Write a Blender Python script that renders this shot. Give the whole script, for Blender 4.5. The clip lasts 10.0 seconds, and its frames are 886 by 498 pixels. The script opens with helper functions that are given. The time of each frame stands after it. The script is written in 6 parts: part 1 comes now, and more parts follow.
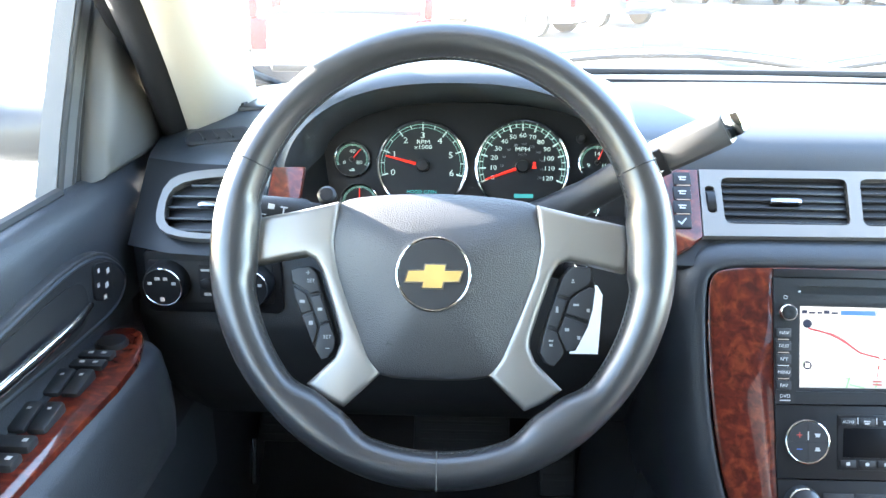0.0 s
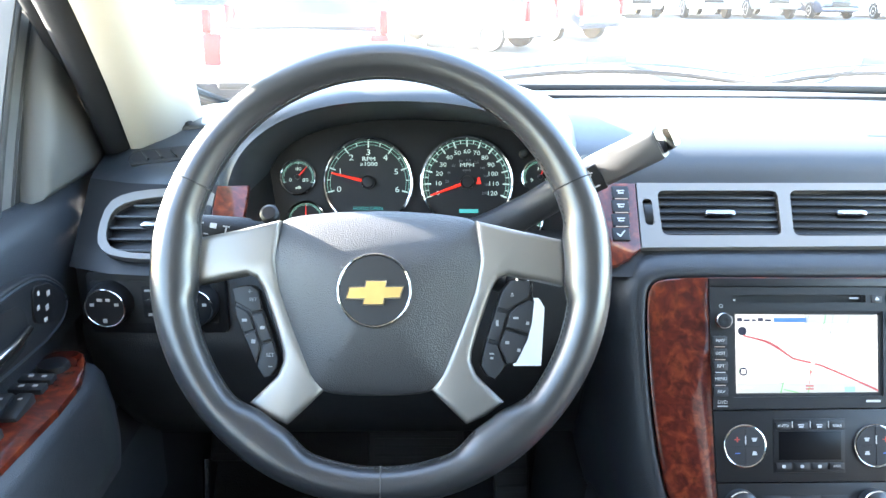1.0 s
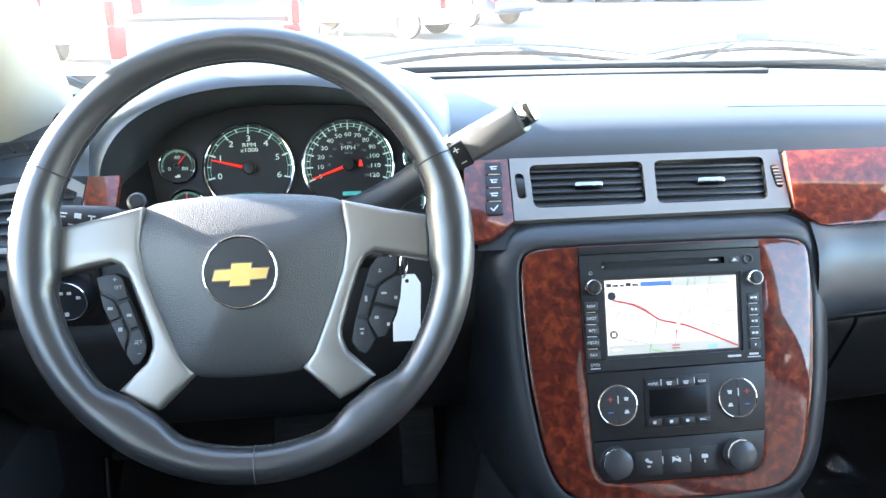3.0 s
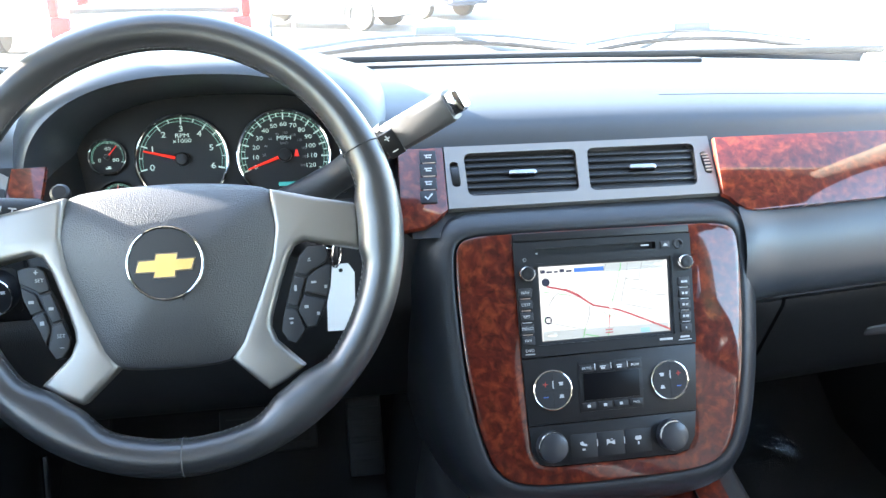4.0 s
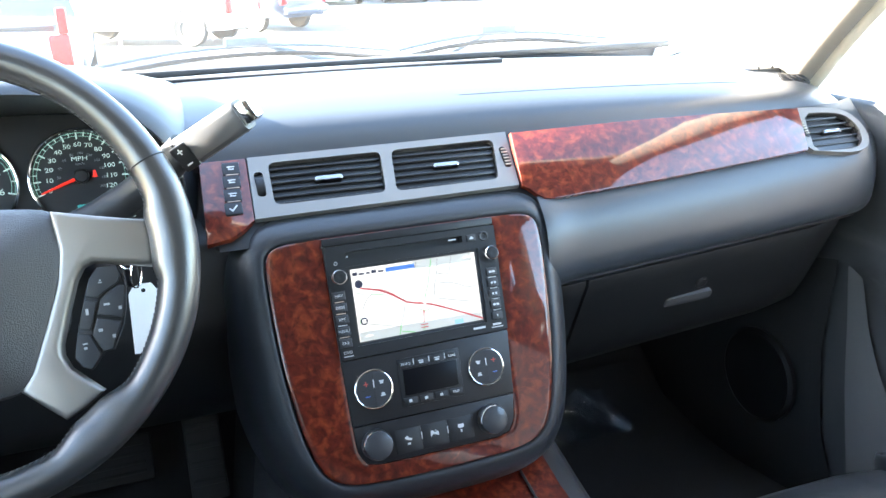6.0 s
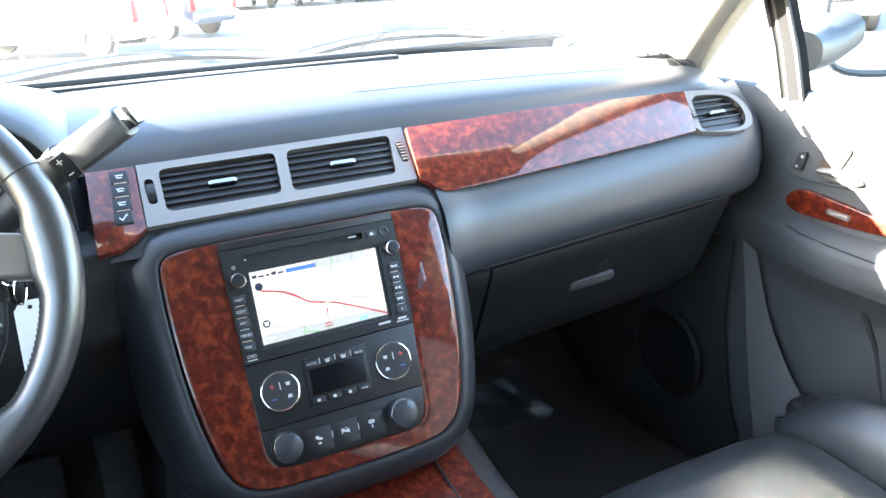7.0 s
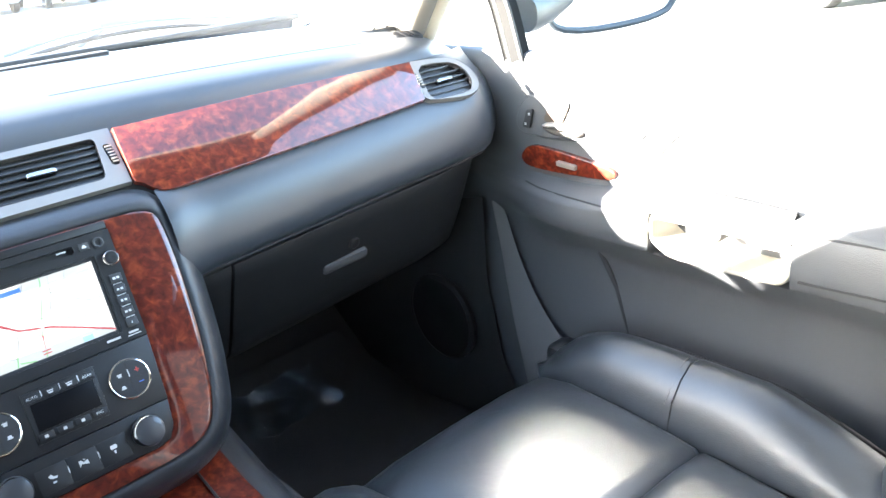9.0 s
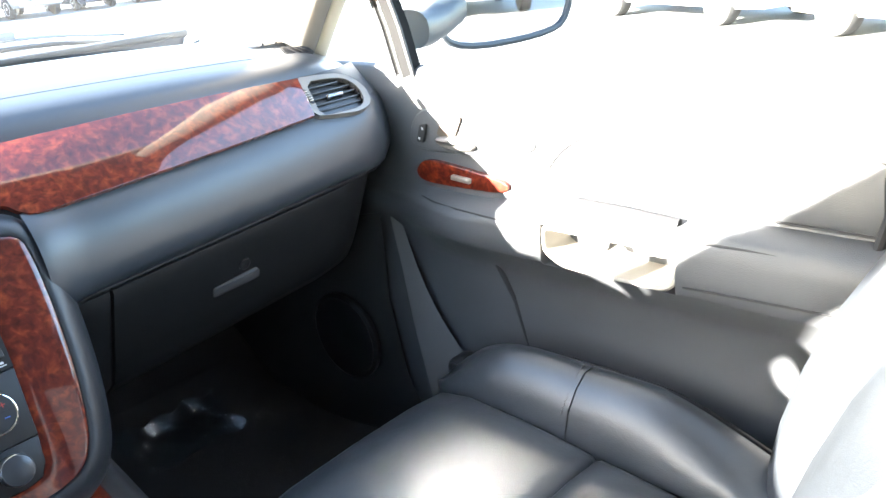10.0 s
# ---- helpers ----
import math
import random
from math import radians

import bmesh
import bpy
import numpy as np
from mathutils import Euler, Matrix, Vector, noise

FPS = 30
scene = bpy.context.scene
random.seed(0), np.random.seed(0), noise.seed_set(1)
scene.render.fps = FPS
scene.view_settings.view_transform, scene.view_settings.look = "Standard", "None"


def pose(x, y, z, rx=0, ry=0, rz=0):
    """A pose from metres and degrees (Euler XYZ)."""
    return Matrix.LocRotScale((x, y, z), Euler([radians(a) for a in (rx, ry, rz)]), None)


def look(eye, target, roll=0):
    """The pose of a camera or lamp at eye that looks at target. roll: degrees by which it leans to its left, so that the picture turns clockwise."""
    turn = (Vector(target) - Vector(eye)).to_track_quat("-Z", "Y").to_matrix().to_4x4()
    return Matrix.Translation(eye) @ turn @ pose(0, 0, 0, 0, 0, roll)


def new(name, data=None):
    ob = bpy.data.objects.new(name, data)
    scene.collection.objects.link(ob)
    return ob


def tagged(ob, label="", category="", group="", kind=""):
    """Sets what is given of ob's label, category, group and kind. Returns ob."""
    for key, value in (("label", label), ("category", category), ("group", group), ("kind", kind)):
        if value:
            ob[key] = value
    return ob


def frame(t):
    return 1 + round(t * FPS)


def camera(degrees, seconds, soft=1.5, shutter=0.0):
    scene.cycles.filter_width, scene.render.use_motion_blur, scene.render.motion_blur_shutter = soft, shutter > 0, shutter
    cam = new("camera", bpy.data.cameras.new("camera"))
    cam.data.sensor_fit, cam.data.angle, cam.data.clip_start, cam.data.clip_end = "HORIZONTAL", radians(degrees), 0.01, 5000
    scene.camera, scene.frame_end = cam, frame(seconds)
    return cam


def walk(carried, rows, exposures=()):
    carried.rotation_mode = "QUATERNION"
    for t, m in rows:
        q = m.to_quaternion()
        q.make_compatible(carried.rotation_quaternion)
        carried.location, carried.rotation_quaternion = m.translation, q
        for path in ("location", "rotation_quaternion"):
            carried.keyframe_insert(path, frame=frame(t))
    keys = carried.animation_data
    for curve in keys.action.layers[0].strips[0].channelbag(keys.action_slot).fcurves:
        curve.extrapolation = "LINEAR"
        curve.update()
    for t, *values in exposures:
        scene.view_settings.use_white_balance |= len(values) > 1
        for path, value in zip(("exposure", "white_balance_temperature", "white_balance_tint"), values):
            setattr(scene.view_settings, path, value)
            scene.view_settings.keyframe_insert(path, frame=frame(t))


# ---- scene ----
cam = camera(57.8, 10.0)
PATH = [
    (0, (0.057, 0.002, 1.705), (-0.001, 1.881, 1.022), 0.5),
    (0.5, (0.065, 0.0, 1.711), (0.064, 1.892, 1.063), -0.4),
    (1, (0.073, -0.006, 1.71), (0.113, 1.885, 1.06), 0.5),
    (1.5, (0.087, -0.011, 1.709), (0.179, 1.876, 1.052), 1.0),
    (2, (0.098, -0.018, 1.71), (0.237, 1.866, 1.051), 1.0),
    (2.5, (0.111, -0.023, 1.708), (0.294, 1.855, 1.044), 0.4),
    (4, (0.146, -0.032, 1.702), (0.465, 1.816, 1.008), -0.0),
    (4.5, (0.159, -0.037, 1.701), (0.592, 1.806, 1.056), 1.4),
    (5, (0.169, -0.044, 1.7), (0.678, 1.776, 1.045), 0.4),
    (5.5, (0.18, -0.051, 1.701), (0.771, 1.737, 1.03), -0.4),
    (7, (0.216, -0.076, 1.695), (1.037, 1.615, 1.013), -2.7),
    (7.5, (0.238, -0.089, 1.693), (1.178, 1.531, 0.991), -3.6),
    (8, (0.263, -0.097, 1.69), (1.293, 1.45, 0.951), -4.7),
    (8.5, (0.278, -0.102, 1.686), (1.393, 1.372, 0.922), -5.2),
    (9, (0.291, -0.108, 1.682), (1.489, 1.307, 0.931), -5.8),
    (9.5, (0.304, -0.116, 1.679), (1.585, 1.233, 0.947), -5.5),
    (10, (0.323, -0.126, 1.672), (1.672, 1.159, 0.944), -5.4),
]
walk(cam, [(t, look(eye, target, roll)) for t, eye, target, roll in PATH], [(0, 5.78), (1.0, 5.66), (2.5, 5.46), (4.5, 5.36), (5.5, 5.36), (7, 5.48), (7.5, 5.57), (8.5, 5.67), (9.5, 5.55), (10, 5.28)])

# ---- light ----
SUN = Vector((-2.7, 1.1, 0.92)).normalized()
world = bpy.data.worlds.new("sky")
scene.world = world
world.use_nodes = True
wt = world.node_tree
sky = wt.nodes.new("ShaderNodeTexSky")
sky.sky_type, sky.sun_disc = "NISHITA", False
sky.sun_elevation = math.asin(SUN.z)
sky.sun_rotation = math.atan2(SUN.x, SUN.y)
wt.links.new(sky.outputs["Color"], wt.nodes["Background"].inputs["Color"])
wt.nodes["Background"].inputs["Strength"].default_value = 0.074
sun = new("sun", bpy.data.lights.new("sun", "SUN"))
sun.data.energy, sun.data.angle, sun.data.color = 5.0, radians(0.6), (1.0, 0.95, 0.87)
sun.matrix_world = look(SUN * 20, (0, 0, 0))


# ---- materials ----
def mat(name, color, rough=0.5, metal=0.0, coat=0.0, bump=0.0, scale=200.0, var=0.15, var_scale=6.0, spec=0.5, kind="noise", emit=None, power=0.0, wrinkle=0.0):
    m = bpy.data.materials.new(name)
    m.use_nodes = True
    n, l = m.node_tree.nodes, m.node_tree.links
    p = n["Principled BSDF"]
    p.inputs["Roughness"].default_value = rough
    p.inputs["Metallic"].default_value = metal
    p.inputs["Coat Weight"].default_value = coat
    p.inputs["Coat Roughness"].default_value = 0.03
    p.inputs["Specular IOR Level"].default_value = spec
    p.inputs["Base Color"].default_value = (*color, 1)
    co = n.new("ShaderNodeTexCoord")
    if var:
        big = n.new("ShaderNodeTexNoise")
        big.inputs["Scale"].default_value, big.inputs["Detail"].default_value = var_scale, 5
        l.new(co.outputs["Object"], big.inputs["Vector"])
        mix = n.new("ShaderNodeMix")
        mix.data_type = "RGBA"
        mix.inputs[6].default_value = (*[c * (1 - var) for c in color], 1)
        mix.inputs[7].default_value = (*[min(1, c * (1 + var)) for c in color], 1)
        l.new(big.outputs["Fac"], mix.inputs[0])
        l.new(mix.outputs[2], p.inputs["Base Color"])
        rr = n.new("ShaderNodeMapRange")
        rr.inputs["To Min"].default_value, rr.inputs["To Max"].default_value = rough * 0.85, min(1, rough * 1.15)
        l.new(big.outputs["Fac"], rr.inputs["Value"])
        l.new(rr.outputs["Result"], p.inputs["Roughness"])
    if bump:
        if kind == "cell":
            tex = n.new("ShaderNodeTexVoronoi")
            out = tex.outputs["Distance"]
        else:
            tex = n.new("ShaderNodeTexNoise")
            tex.inputs["Detail"].default_value = 3
            out = tex.outputs["Fac"]
        tex.inputs["Scale"].default_value = scale
        l.new(co.outputs["Object"], tex.inputs["Vector"])
        b = n.new("ShaderNodeBump")
        b.inputs["Strength"].default_value, b.inputs["Distance"].default_value = bump, 0.001
        l.new(out, b.inputs["Height"])
        l.new(b.outputs["Normal"], p.inputs["Normal"])
        if wrinkle:
            fold = n.new("ShaderNodeTexNoise")
            fold.inputs["Scale"].default_value, fold.inputs["Detail"].default_value, fold.inputs["Distortion"].default_value = 26, 4, 1.5
            l.new(co.outputs["Object"], fold.inputs["Vector"])
            c = n.new("ShaderNodeBump")
            c.inputs["Strength"].default_value, c.inputs["Distance"].default_value = wrinkle, 0.004
            l.new(fold.outputs["Fac"], c.inputs["Height"])
            l.new(c.outputs["Normal"], b.inputs["Normal"])
    if emit:
        p.inputs["Emission Color"].default_value = (*emit, 1)
        p.inputs["Emission Strength"].default_value = power
    return m


def burl():
    m = mat("burl_wood", (0.2, 0.04, 0.014), 0.5, coat=1.0, var=0, spec=0.1)
    n, l = m.node_tree.nodes, m.node_tree.links
    p = n["Principled BSDF"]
    co = n.new("ShaderNodeTexCoord")
    warp = n.new("ShaderNodeTexNoise")
    warp.inputs["Scale"].default_value, warp.inputs["Detail"].default_value = 14, 4
    l.new(co.outputs["Object"], warp.inputs["Vector"])
    add = n.new("ShaderNodeMix")
    add.data_type = "RGBA"
    add.blend_type = "ADD"
    add.inputs[0].default_value = 0.035
    l.new(co.outputs["Object"], add.inputs[6])
    l.new(warp.outputs["Color"], add.inputs[7])
    a = n.new("ShaderNodeTexNoise")
    a.inputs["Scale"].default_value, a.inputs["Detail"].default_value, a.inputs["Distortion"].default_value = 88, 8, 0.5
    l.new(add.outputs[2], a.inputs["Vector"])
    v = n.new("ShaderNodeTexNoise")
    v.inputs["Scale"].default_value, v.inputs["Detail"].default_value = 130, 4
    l.new(add.outputs[2], v.inputs["Vector"])
    r = n.new("ShaderNodeValToRGB")
    e = r.color_ramp.elements
    e[0].position, e[0].color = 0.22, (0.030, 0.0036, 0.0022, 1)
    e[1].position, e[1].color = 0.8, (0.20, 0.036, 0.011, 1)
    mid = e.new(0.5)
    mid.color = (0.080, 0.0092, 0.0040, 1)
    l.new(a.outputs["Fac"], r.inputs["Fac"])
    k = n.new("ShaderNodeMapRange")
    k.inputs["From Min"].default_value, k.inputs["From Max"].default_value = 0.36, 0.52
    k.inputs["To Min"].default_value, k.inputs["To Max"].default_value = 0.62, 1.05
    l.new(v.outputs["Fac"], k.inputs["Value"])
    mul = n.new("ShaderNodeMix")
    mul.data_type = "RGBA"
    mul.blend_type = "MULTIPLY"
    mul.inputs[0].default_value = 1
    l.new(r.outputs["Color"], mul.inputs[6])
    l.new(k.outputs["Result"], mul.inputs[7])
    l.new(mul.outputs[2], p.inputs["Base Color"])
    p.inputs["Coat IOR"].default_value = 1.56
    return m


def glass(name, tint, rough=0.0, veil=0.0, gloss=0.04):
    """Thin car glass; veil: share of pale uneven scatter, standing in for glare."""
    m = bpy.data.materials.new(name)
    m.use_nodes = True
    n, l = m.node_tree.nodes, m.node_tree.links
    n.remove(n["Principled BSDF"])
    t, g, mx = n.new("ShaderNodeBsdfTransparent"), n.new("ShaderNodeBsdfGlossy"), n.new("ShaderNodeMixShader")
    t.inputs["Color"].default_value = (*tint, 1)
    g.inputs["Roughness"].default_value = rough
    mx.inputs[0].default_value = gloss
    l.new(t.outputs["BSDF"], mx.inputs[1])
    l.new(g.outputs["BSDF"], mx.inputs[2])
    out = mx.outputs["Shader"]
    # pale scatter in the glass imitates veiling glare over the view outside
    if veil:
        d, mix = n.new("ShaderNodeBsdfTranslucent"), n.new("ShaderNodeMixShader")
        d.inputs["Color"].default_value = (0.85, 0.84, 0.82, 1)
        co, big, k = n.new("ShaderNodeTexCoord"), n.new("ShaderNodeTexNoise"), n.new("ShaderNodeMapRange")
        big.inputs["Scale"].default_value, big.inputs["Detail"].default_value = 9, 8
        k.inputs["From Min"].default_value, k.inputs["From Max"].default_value = 0.3, 0.7
        k.inputs["To Min"].default_value, k.inputs["To Max"].default_value = veil * 0.6, veil * 1.5
        l.new(co.outputs["Object"], big.inputs["Vector"])
        l.new(big.outputs["Fac"], k.inputs["Value"])
        l.new(k.outputs["Result"], mix.inputs[0])
        l.new(out, mix.inputs[1])
        l.new(d.outputs["BSDF"], mix.inputs[2])
        out = mix.outputs["Shader"]
    l.new(out, n["Material Output"].inputs["Surface"])
    return m



DASH = mat("soft_dash_vinyl", (0.0310, 0.0360, 0.0428), 0.36, bump=0.12, scale=1100, kind="cell", var=0.12)
SURROUND = mat("dark_stack_vinyl", (0.0180, 0.0203, 0.0240), 0.38, bump=0.2, scale=900, kind="cell", var=0.12, spec=0.5)
KNOBGLOSS = mat("satin_blue_black_cap", (0.030, 0.032, 0.036), 0.32, coat=0.3, var=0.05)
DARKCHROME = mat("dark_chrome", (0.36, 0.36, 0.36), 0.18, metal=1.0, var=0.05)
# darkened copy of the hard plastic: shade under the pad is in the colour
GLOVESHADE = mat("shaded_dark_plastic", (0.0078, 0.0084, 0.0092), 0.5, bump=0.25, scale=800, kind="cell", spec=0.35)
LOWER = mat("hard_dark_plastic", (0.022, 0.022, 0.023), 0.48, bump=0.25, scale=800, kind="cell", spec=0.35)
PANEL = mat("black_panel_plastic", (0.011, 0.011, 0.012), 0.40, bump=0.06, scale=1500, var=0.1, spec=0.35)
PIT = mat("matte_black_cavity", (0.011, 0.011, 0.012), 0.7, var=0.1)
SLAT = mat("black_vent_plastic", (0.013, 0.013, 0.014), 0.33, var=0.1)
BUTTON = mat("charcoal_button_rubber", (0.020, 0.0205, 0.022), 0.5, bump=0.08, scale=1500, spec=0.4)
LEATHER = mat("black_grained_leather", (0.0220, 0.0250, 0.0285), 0.34, wrinkle=0.22, bump=0.25, scale=900, kind="cell", var=0.15)
RIMLEATHER = mat("smooth_wheel_leather", (0.0205, 0.0205, 0.0215), 0.31, bump=0.10, scale=900, kind="cell", var=0.2, var_scale=14)
PADVINYL = mat("pebbled_airbag_vinyl", (0.040, 0.0385, 0.0385), 0.36, bump=0.45, scale=950, kind="cell")
# near black so that the sunlit right post looks shaded
POSTSHADE = mat("shaded_post_plastic", (0.006, 0.006, 0.006), 0.85, spec=0.12, var=0.1)
HOLLOWSHADE = mat("brown_hollow_shade", (0.05, 0.035, 0.025), 0.5)
THREAD = mat("grey_thread", (0.075, 0.073, 0.07), 0.7, var=0.2, var_scale=60)
SILVER = mat("satin_silver_paint", (0.265, 0.245, 0.224), 0.40, metal=0.75, var=0.06, bump=0.03, scale=2000)
BEZEL = mat("brushed_nickel_plastic", (0.178, 0.166, 0.152), 0.42, metal=0.45, var=0.06, bump=0.05, scale=1600)
CHROME = mat("chrome", (0.8, 0.8, 0.8), 0.08, metal=1.0, var=0.03)
GOLD = mat("gold_enamel", (0.80, 0.52, 0.18), 0.30, metal=0.7, var=0.2, var_scale=40)
WOOD = burl()
# darker copy of the cream trim: the right pillar's shade is in the colour
CREAMSHADE = mat("cream_trim_in_shade", (0.16, 0.145, 0.125), 0.8, bump=0.3, scale=700, var=0.06)
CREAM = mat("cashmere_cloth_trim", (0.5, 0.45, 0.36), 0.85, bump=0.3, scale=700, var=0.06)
HEADLINER = mat("headliner_cloth", (0.24, 0.23, 0.21), 0.9, bump=0.3, scale=500, var=0.06)
CARPET = mat("charcoal_carpet", (0.029, 0.029, 0.031), 0.95, bump=0.9, scale=420, var=0.3, var_scale=20)
RUBBER = mat("black_rubber", (0.02, 0.02, 0.02), 0.6, bump=0.1, scale=300)
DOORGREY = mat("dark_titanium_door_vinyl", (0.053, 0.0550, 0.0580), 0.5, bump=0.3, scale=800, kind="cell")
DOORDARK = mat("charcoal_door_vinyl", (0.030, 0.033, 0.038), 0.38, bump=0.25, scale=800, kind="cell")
SAILGREY = mat("grey_corner_plastic", (0.085, 0.085, 0.08), 0.5, bump=0.15, scale=700)
KICKGREY = mat("mid_titanium_trim", (0.115, 0.113, 0.112), 0.6, bump=0.2, scale=700)
DOORLIGHT = mat("light_titanium_trim", (0.30, 0.275, 0.23), 0.6, bump=0.2, scale=700)
FACE = mat("gauge_face_black", (0.012, 0.012, 0.013), 0.5, var=0.1)
MARK = mat("lit_gauge_print", (0.5, 0.56, 0.53), 0.5, emit=(0.62, 0.9, 0.78), power=0.0163, var=0)
RING = mat("lit_green_gauge_ring", (0.3, 0.5, 0.42), 0.5, emit=(0.3, 0.8, 0.6), power=0.0111, var=0)
LATCHGREY = mat("mid_grey_plastic", (0.048, 0.048, 0.05), 0.5, bump=0.1, scale=800)
DIM = mat("dim_gauge_print", (0.2, 0.2, 0.21), 0.5, var=0)
NEEDLE = mat("lit_red_needle", (0.7, 0.03, 0.02), 0.4, emit=(1.0, 0.04, 0.02), power=0.0222, var=0)
CYAN = mat("cyan_readout", (0.05, 0.3, 0.3), 0.5, emit=(0.1, 0.7, 0.65), power=0.0111, var=0)
PRINT = mat("pale_button_print", (0.42, 0.42, 0.42), 0.5, emit=(0.8, 0.8, 0.8), power=0.0022, var=0)
PODPRINT = mat("soft_grey_print", (0.26, 0.26, 0.26), 0.5, var=0)
REDPRINT = mat("red_button_print", (0.4, 0.04, 0.03), 0.5, var=0)
BLUEPRINT = mat("blue_button_print", (0.05, 0.12, 0.4), 0.5, var=0)
AMBER = mat("amber_indicator", (0.42, 0.32, 0.25), 0.4, emit=(1.0, 0.62, 0.4), power=0.0012, var=0)
LCD = mat("black_display_glass", (0.004, 0.004, 0.005), 0.3, spec=0.15, var=0)
TAG = mat("white_paper_tag", (0.88, 0.88, 0.87), 0.6, var=0.04)
SCREEN = mat("lit_map_screen", (0.1, 0.1, 0.1), 0.2, emit=(1.0, 0.99, 0.96), power=0.0301, var=0)
SCR_RED = mat("map_route_red", (0.2, 0.05, 0.05), 0.2, emit=(0.80, 0.13, 0.16), power=0.0120, var=0)
SCR_GREY = mat("map_road_grey", (0.2, 0.2, 0.2), 0.2, emit=(0.55, 0.58, 0.53), power=0.0222, var=0)
SCR_GREEN = mat("map_road_green", (0.1, 0.2, 0.1), 0.2, emit=(0.30, 0.52, 0.28), power=0.0207, var=0)
SCR_LINE = mat("map_line_grey", (0.1, 0.1, 0.1), 0.2, emit=(0.27, 0.30, 0.27), power=0.0222, var=0)
SCR_PALE = mat("map_lake_blue", (0.1, 0.2, 0.3), 0.2, emit=(0.40, 0.62, 0.85), power=0.0222, var=0)
SCR_BLUE = mat("map_bar_blue", (0.05, 0.1, 0.3), 0.2, emit=(0.07, 0.2, 0.5), power=0.0190, var=0)
SCR_DARK = mat("map_symbol_dark", (0.02, 0.02, 0.03), 0.2, emit=(0.04, 0.05, 0.08), power=0.0158, var=0)
FILM = glass("clear_plastic_film", (0.90, 0.94, 0.98), rough=0.2, gloss=0.10)
SIDEGLASS = glass("smeared_side_glass", (0.93, 0.95, 0.94), rough=0.125, gloss=0.05)
PRIVACY = glass("dark_privacy_glass", (0.16, 0.17, 0.165))
WINDSHIELD = glass("veiled_windshield_glass", (0.93, 0.95, 0.94), veil=0.009)
MIRROR = mat("mirror_silver", (0.9, 0.9, 0.9), 0.02, metal=1.0, var=0)
WHITEPAINT = mat("white_car_paint", (0.78, 0.78, 0.77), 0.25, coat=1.0, var=0.03)
SILVERPAINT = mat("silver_car_paint", (0.5, 0.51, 0.53), 0.3, metal=0.4, coat=1.0, var=0.04)
DARKPAINT = mat("dark_blue_car_paint", (0.05, 0.06, 0.09), 0.25, coat=1.0, var=0.1)
TANPAINT = mat("champagne_car_paint", (0.5, 0.45, 0.36), 0.3, metal=0.3, coat=1.0, var=0.05)
REDPAINT = mat("red_car_paint", (0.5, 0.03, 0.03), 0.25, coat=1.0, var=0.05)
TAILRED = mat("red_tail_lamp", (0.45, 0.015, 0.018), 0.4, spec=0.2, var=0.1, var_scale=40)
DARKGLASS = mat("dark_tinted_glass", (0.02, 0.025, 0.03), 0.05, coat=1.0, var=0)
WIPERBLUE = mat("weathered_blue_grey_plastic", (0.10, 0.13, 0.16), 0.5, bump=0.1, scale=500)
BLUEGREY = mat("blue_grey_plastic", (0.05, 0.065, 0.08), 0.45, bump=0.1, scale=500)
ARMBLACK = mat("dark_mirror_plastic", (0.014, 0.018, 0.022), 0.5, bump=0.1, scale=500)
ASPHALT = mat("sun_bleached_asphalt", (0.16, 0.16, 0.155), 0.85, bump=0.8, scale=90, var=0.2, var_scale=0.6)
LINE = mat("white_road_paint", (0.75, 0.75, 0.72), 0.7, var=0.1, var_scale=8)

# a soft finish over the leathers and the dash vinyl
for m, weight in ((RIMLEATHER, 0.9), (LEATHER, 0.5), (PADVINYL, 0.2), (DASH, 0.12)):
    shade = m.node_tree.nodes["Principled BSDF"]
    shade.inputs["Coat Weight"].default_value, shade.inputs["Coat Roughness"].default_value = weight, 0.32



# ---- mesh helpers ----
def frame_at(origin, v):
    """Local axes of a tilted face: u to the right, v up along the face, w out of it."""
    v = Vector(v).normalized()
    u = Vector((1, 0, 0))
    w = u.cross(v)
    m = Matrix((u, v, w)).transposed().to_4x4()
    m.translation = origin
    return m


STACK = frame_at((0.4425, 0.691, 1.3565), (0, 0.386, 0.9225))
VENT = frame_at((0.445, 0.776, 1.4795), (0, 0.74, 0.672))
CLUSTER = frame_at((0.062, 0.905, 1.48), (0, 0.34, 0.94))
WHEEL = frame_at((0.0375, 0.5885, 1.4898), (0, 0.408, 0.913))


def thing(name, loc, label, category, group="", kind=""):
    ob = new(name)
    ob.location = loc
    ob.empty_display_size = 0.05
    return tagged(ob, label, category, group, kind)


def part(name, bm, material, parent=None, label="", m=None, sharp=38, kind=""):
    if m is not None:
        bmesh.ops.transform(bm, matrix=m, verts=bm.verts)
    bmesh.ops.recalc_face_normals(bm, faces=bm.faces)
    me = bpy.data.meshes.new(name)
    bm.to_mesh(me)
    bm.free()
    me.polygons.foreach_set("use_smooth", [True] * len(me.polygons))
    me.set_sharp_from_angle(angle=radians(sharp))
    me.materials.append(material)
    ob = new(name, me)
    if parent is not None:
        ob.parent = parent
        if parent.data is None:
            ob.matrix_parent_inverse = Matrix.Translation(-parent.location)
    return tagged(ob, label, kind=kind)


def solo(name, bm, material, label, category, m=None, group="", kind="", sharp=38):
    return tagged(part(name, bm, material, None, label, m, sharp), category=category, group=group, kind=kind)


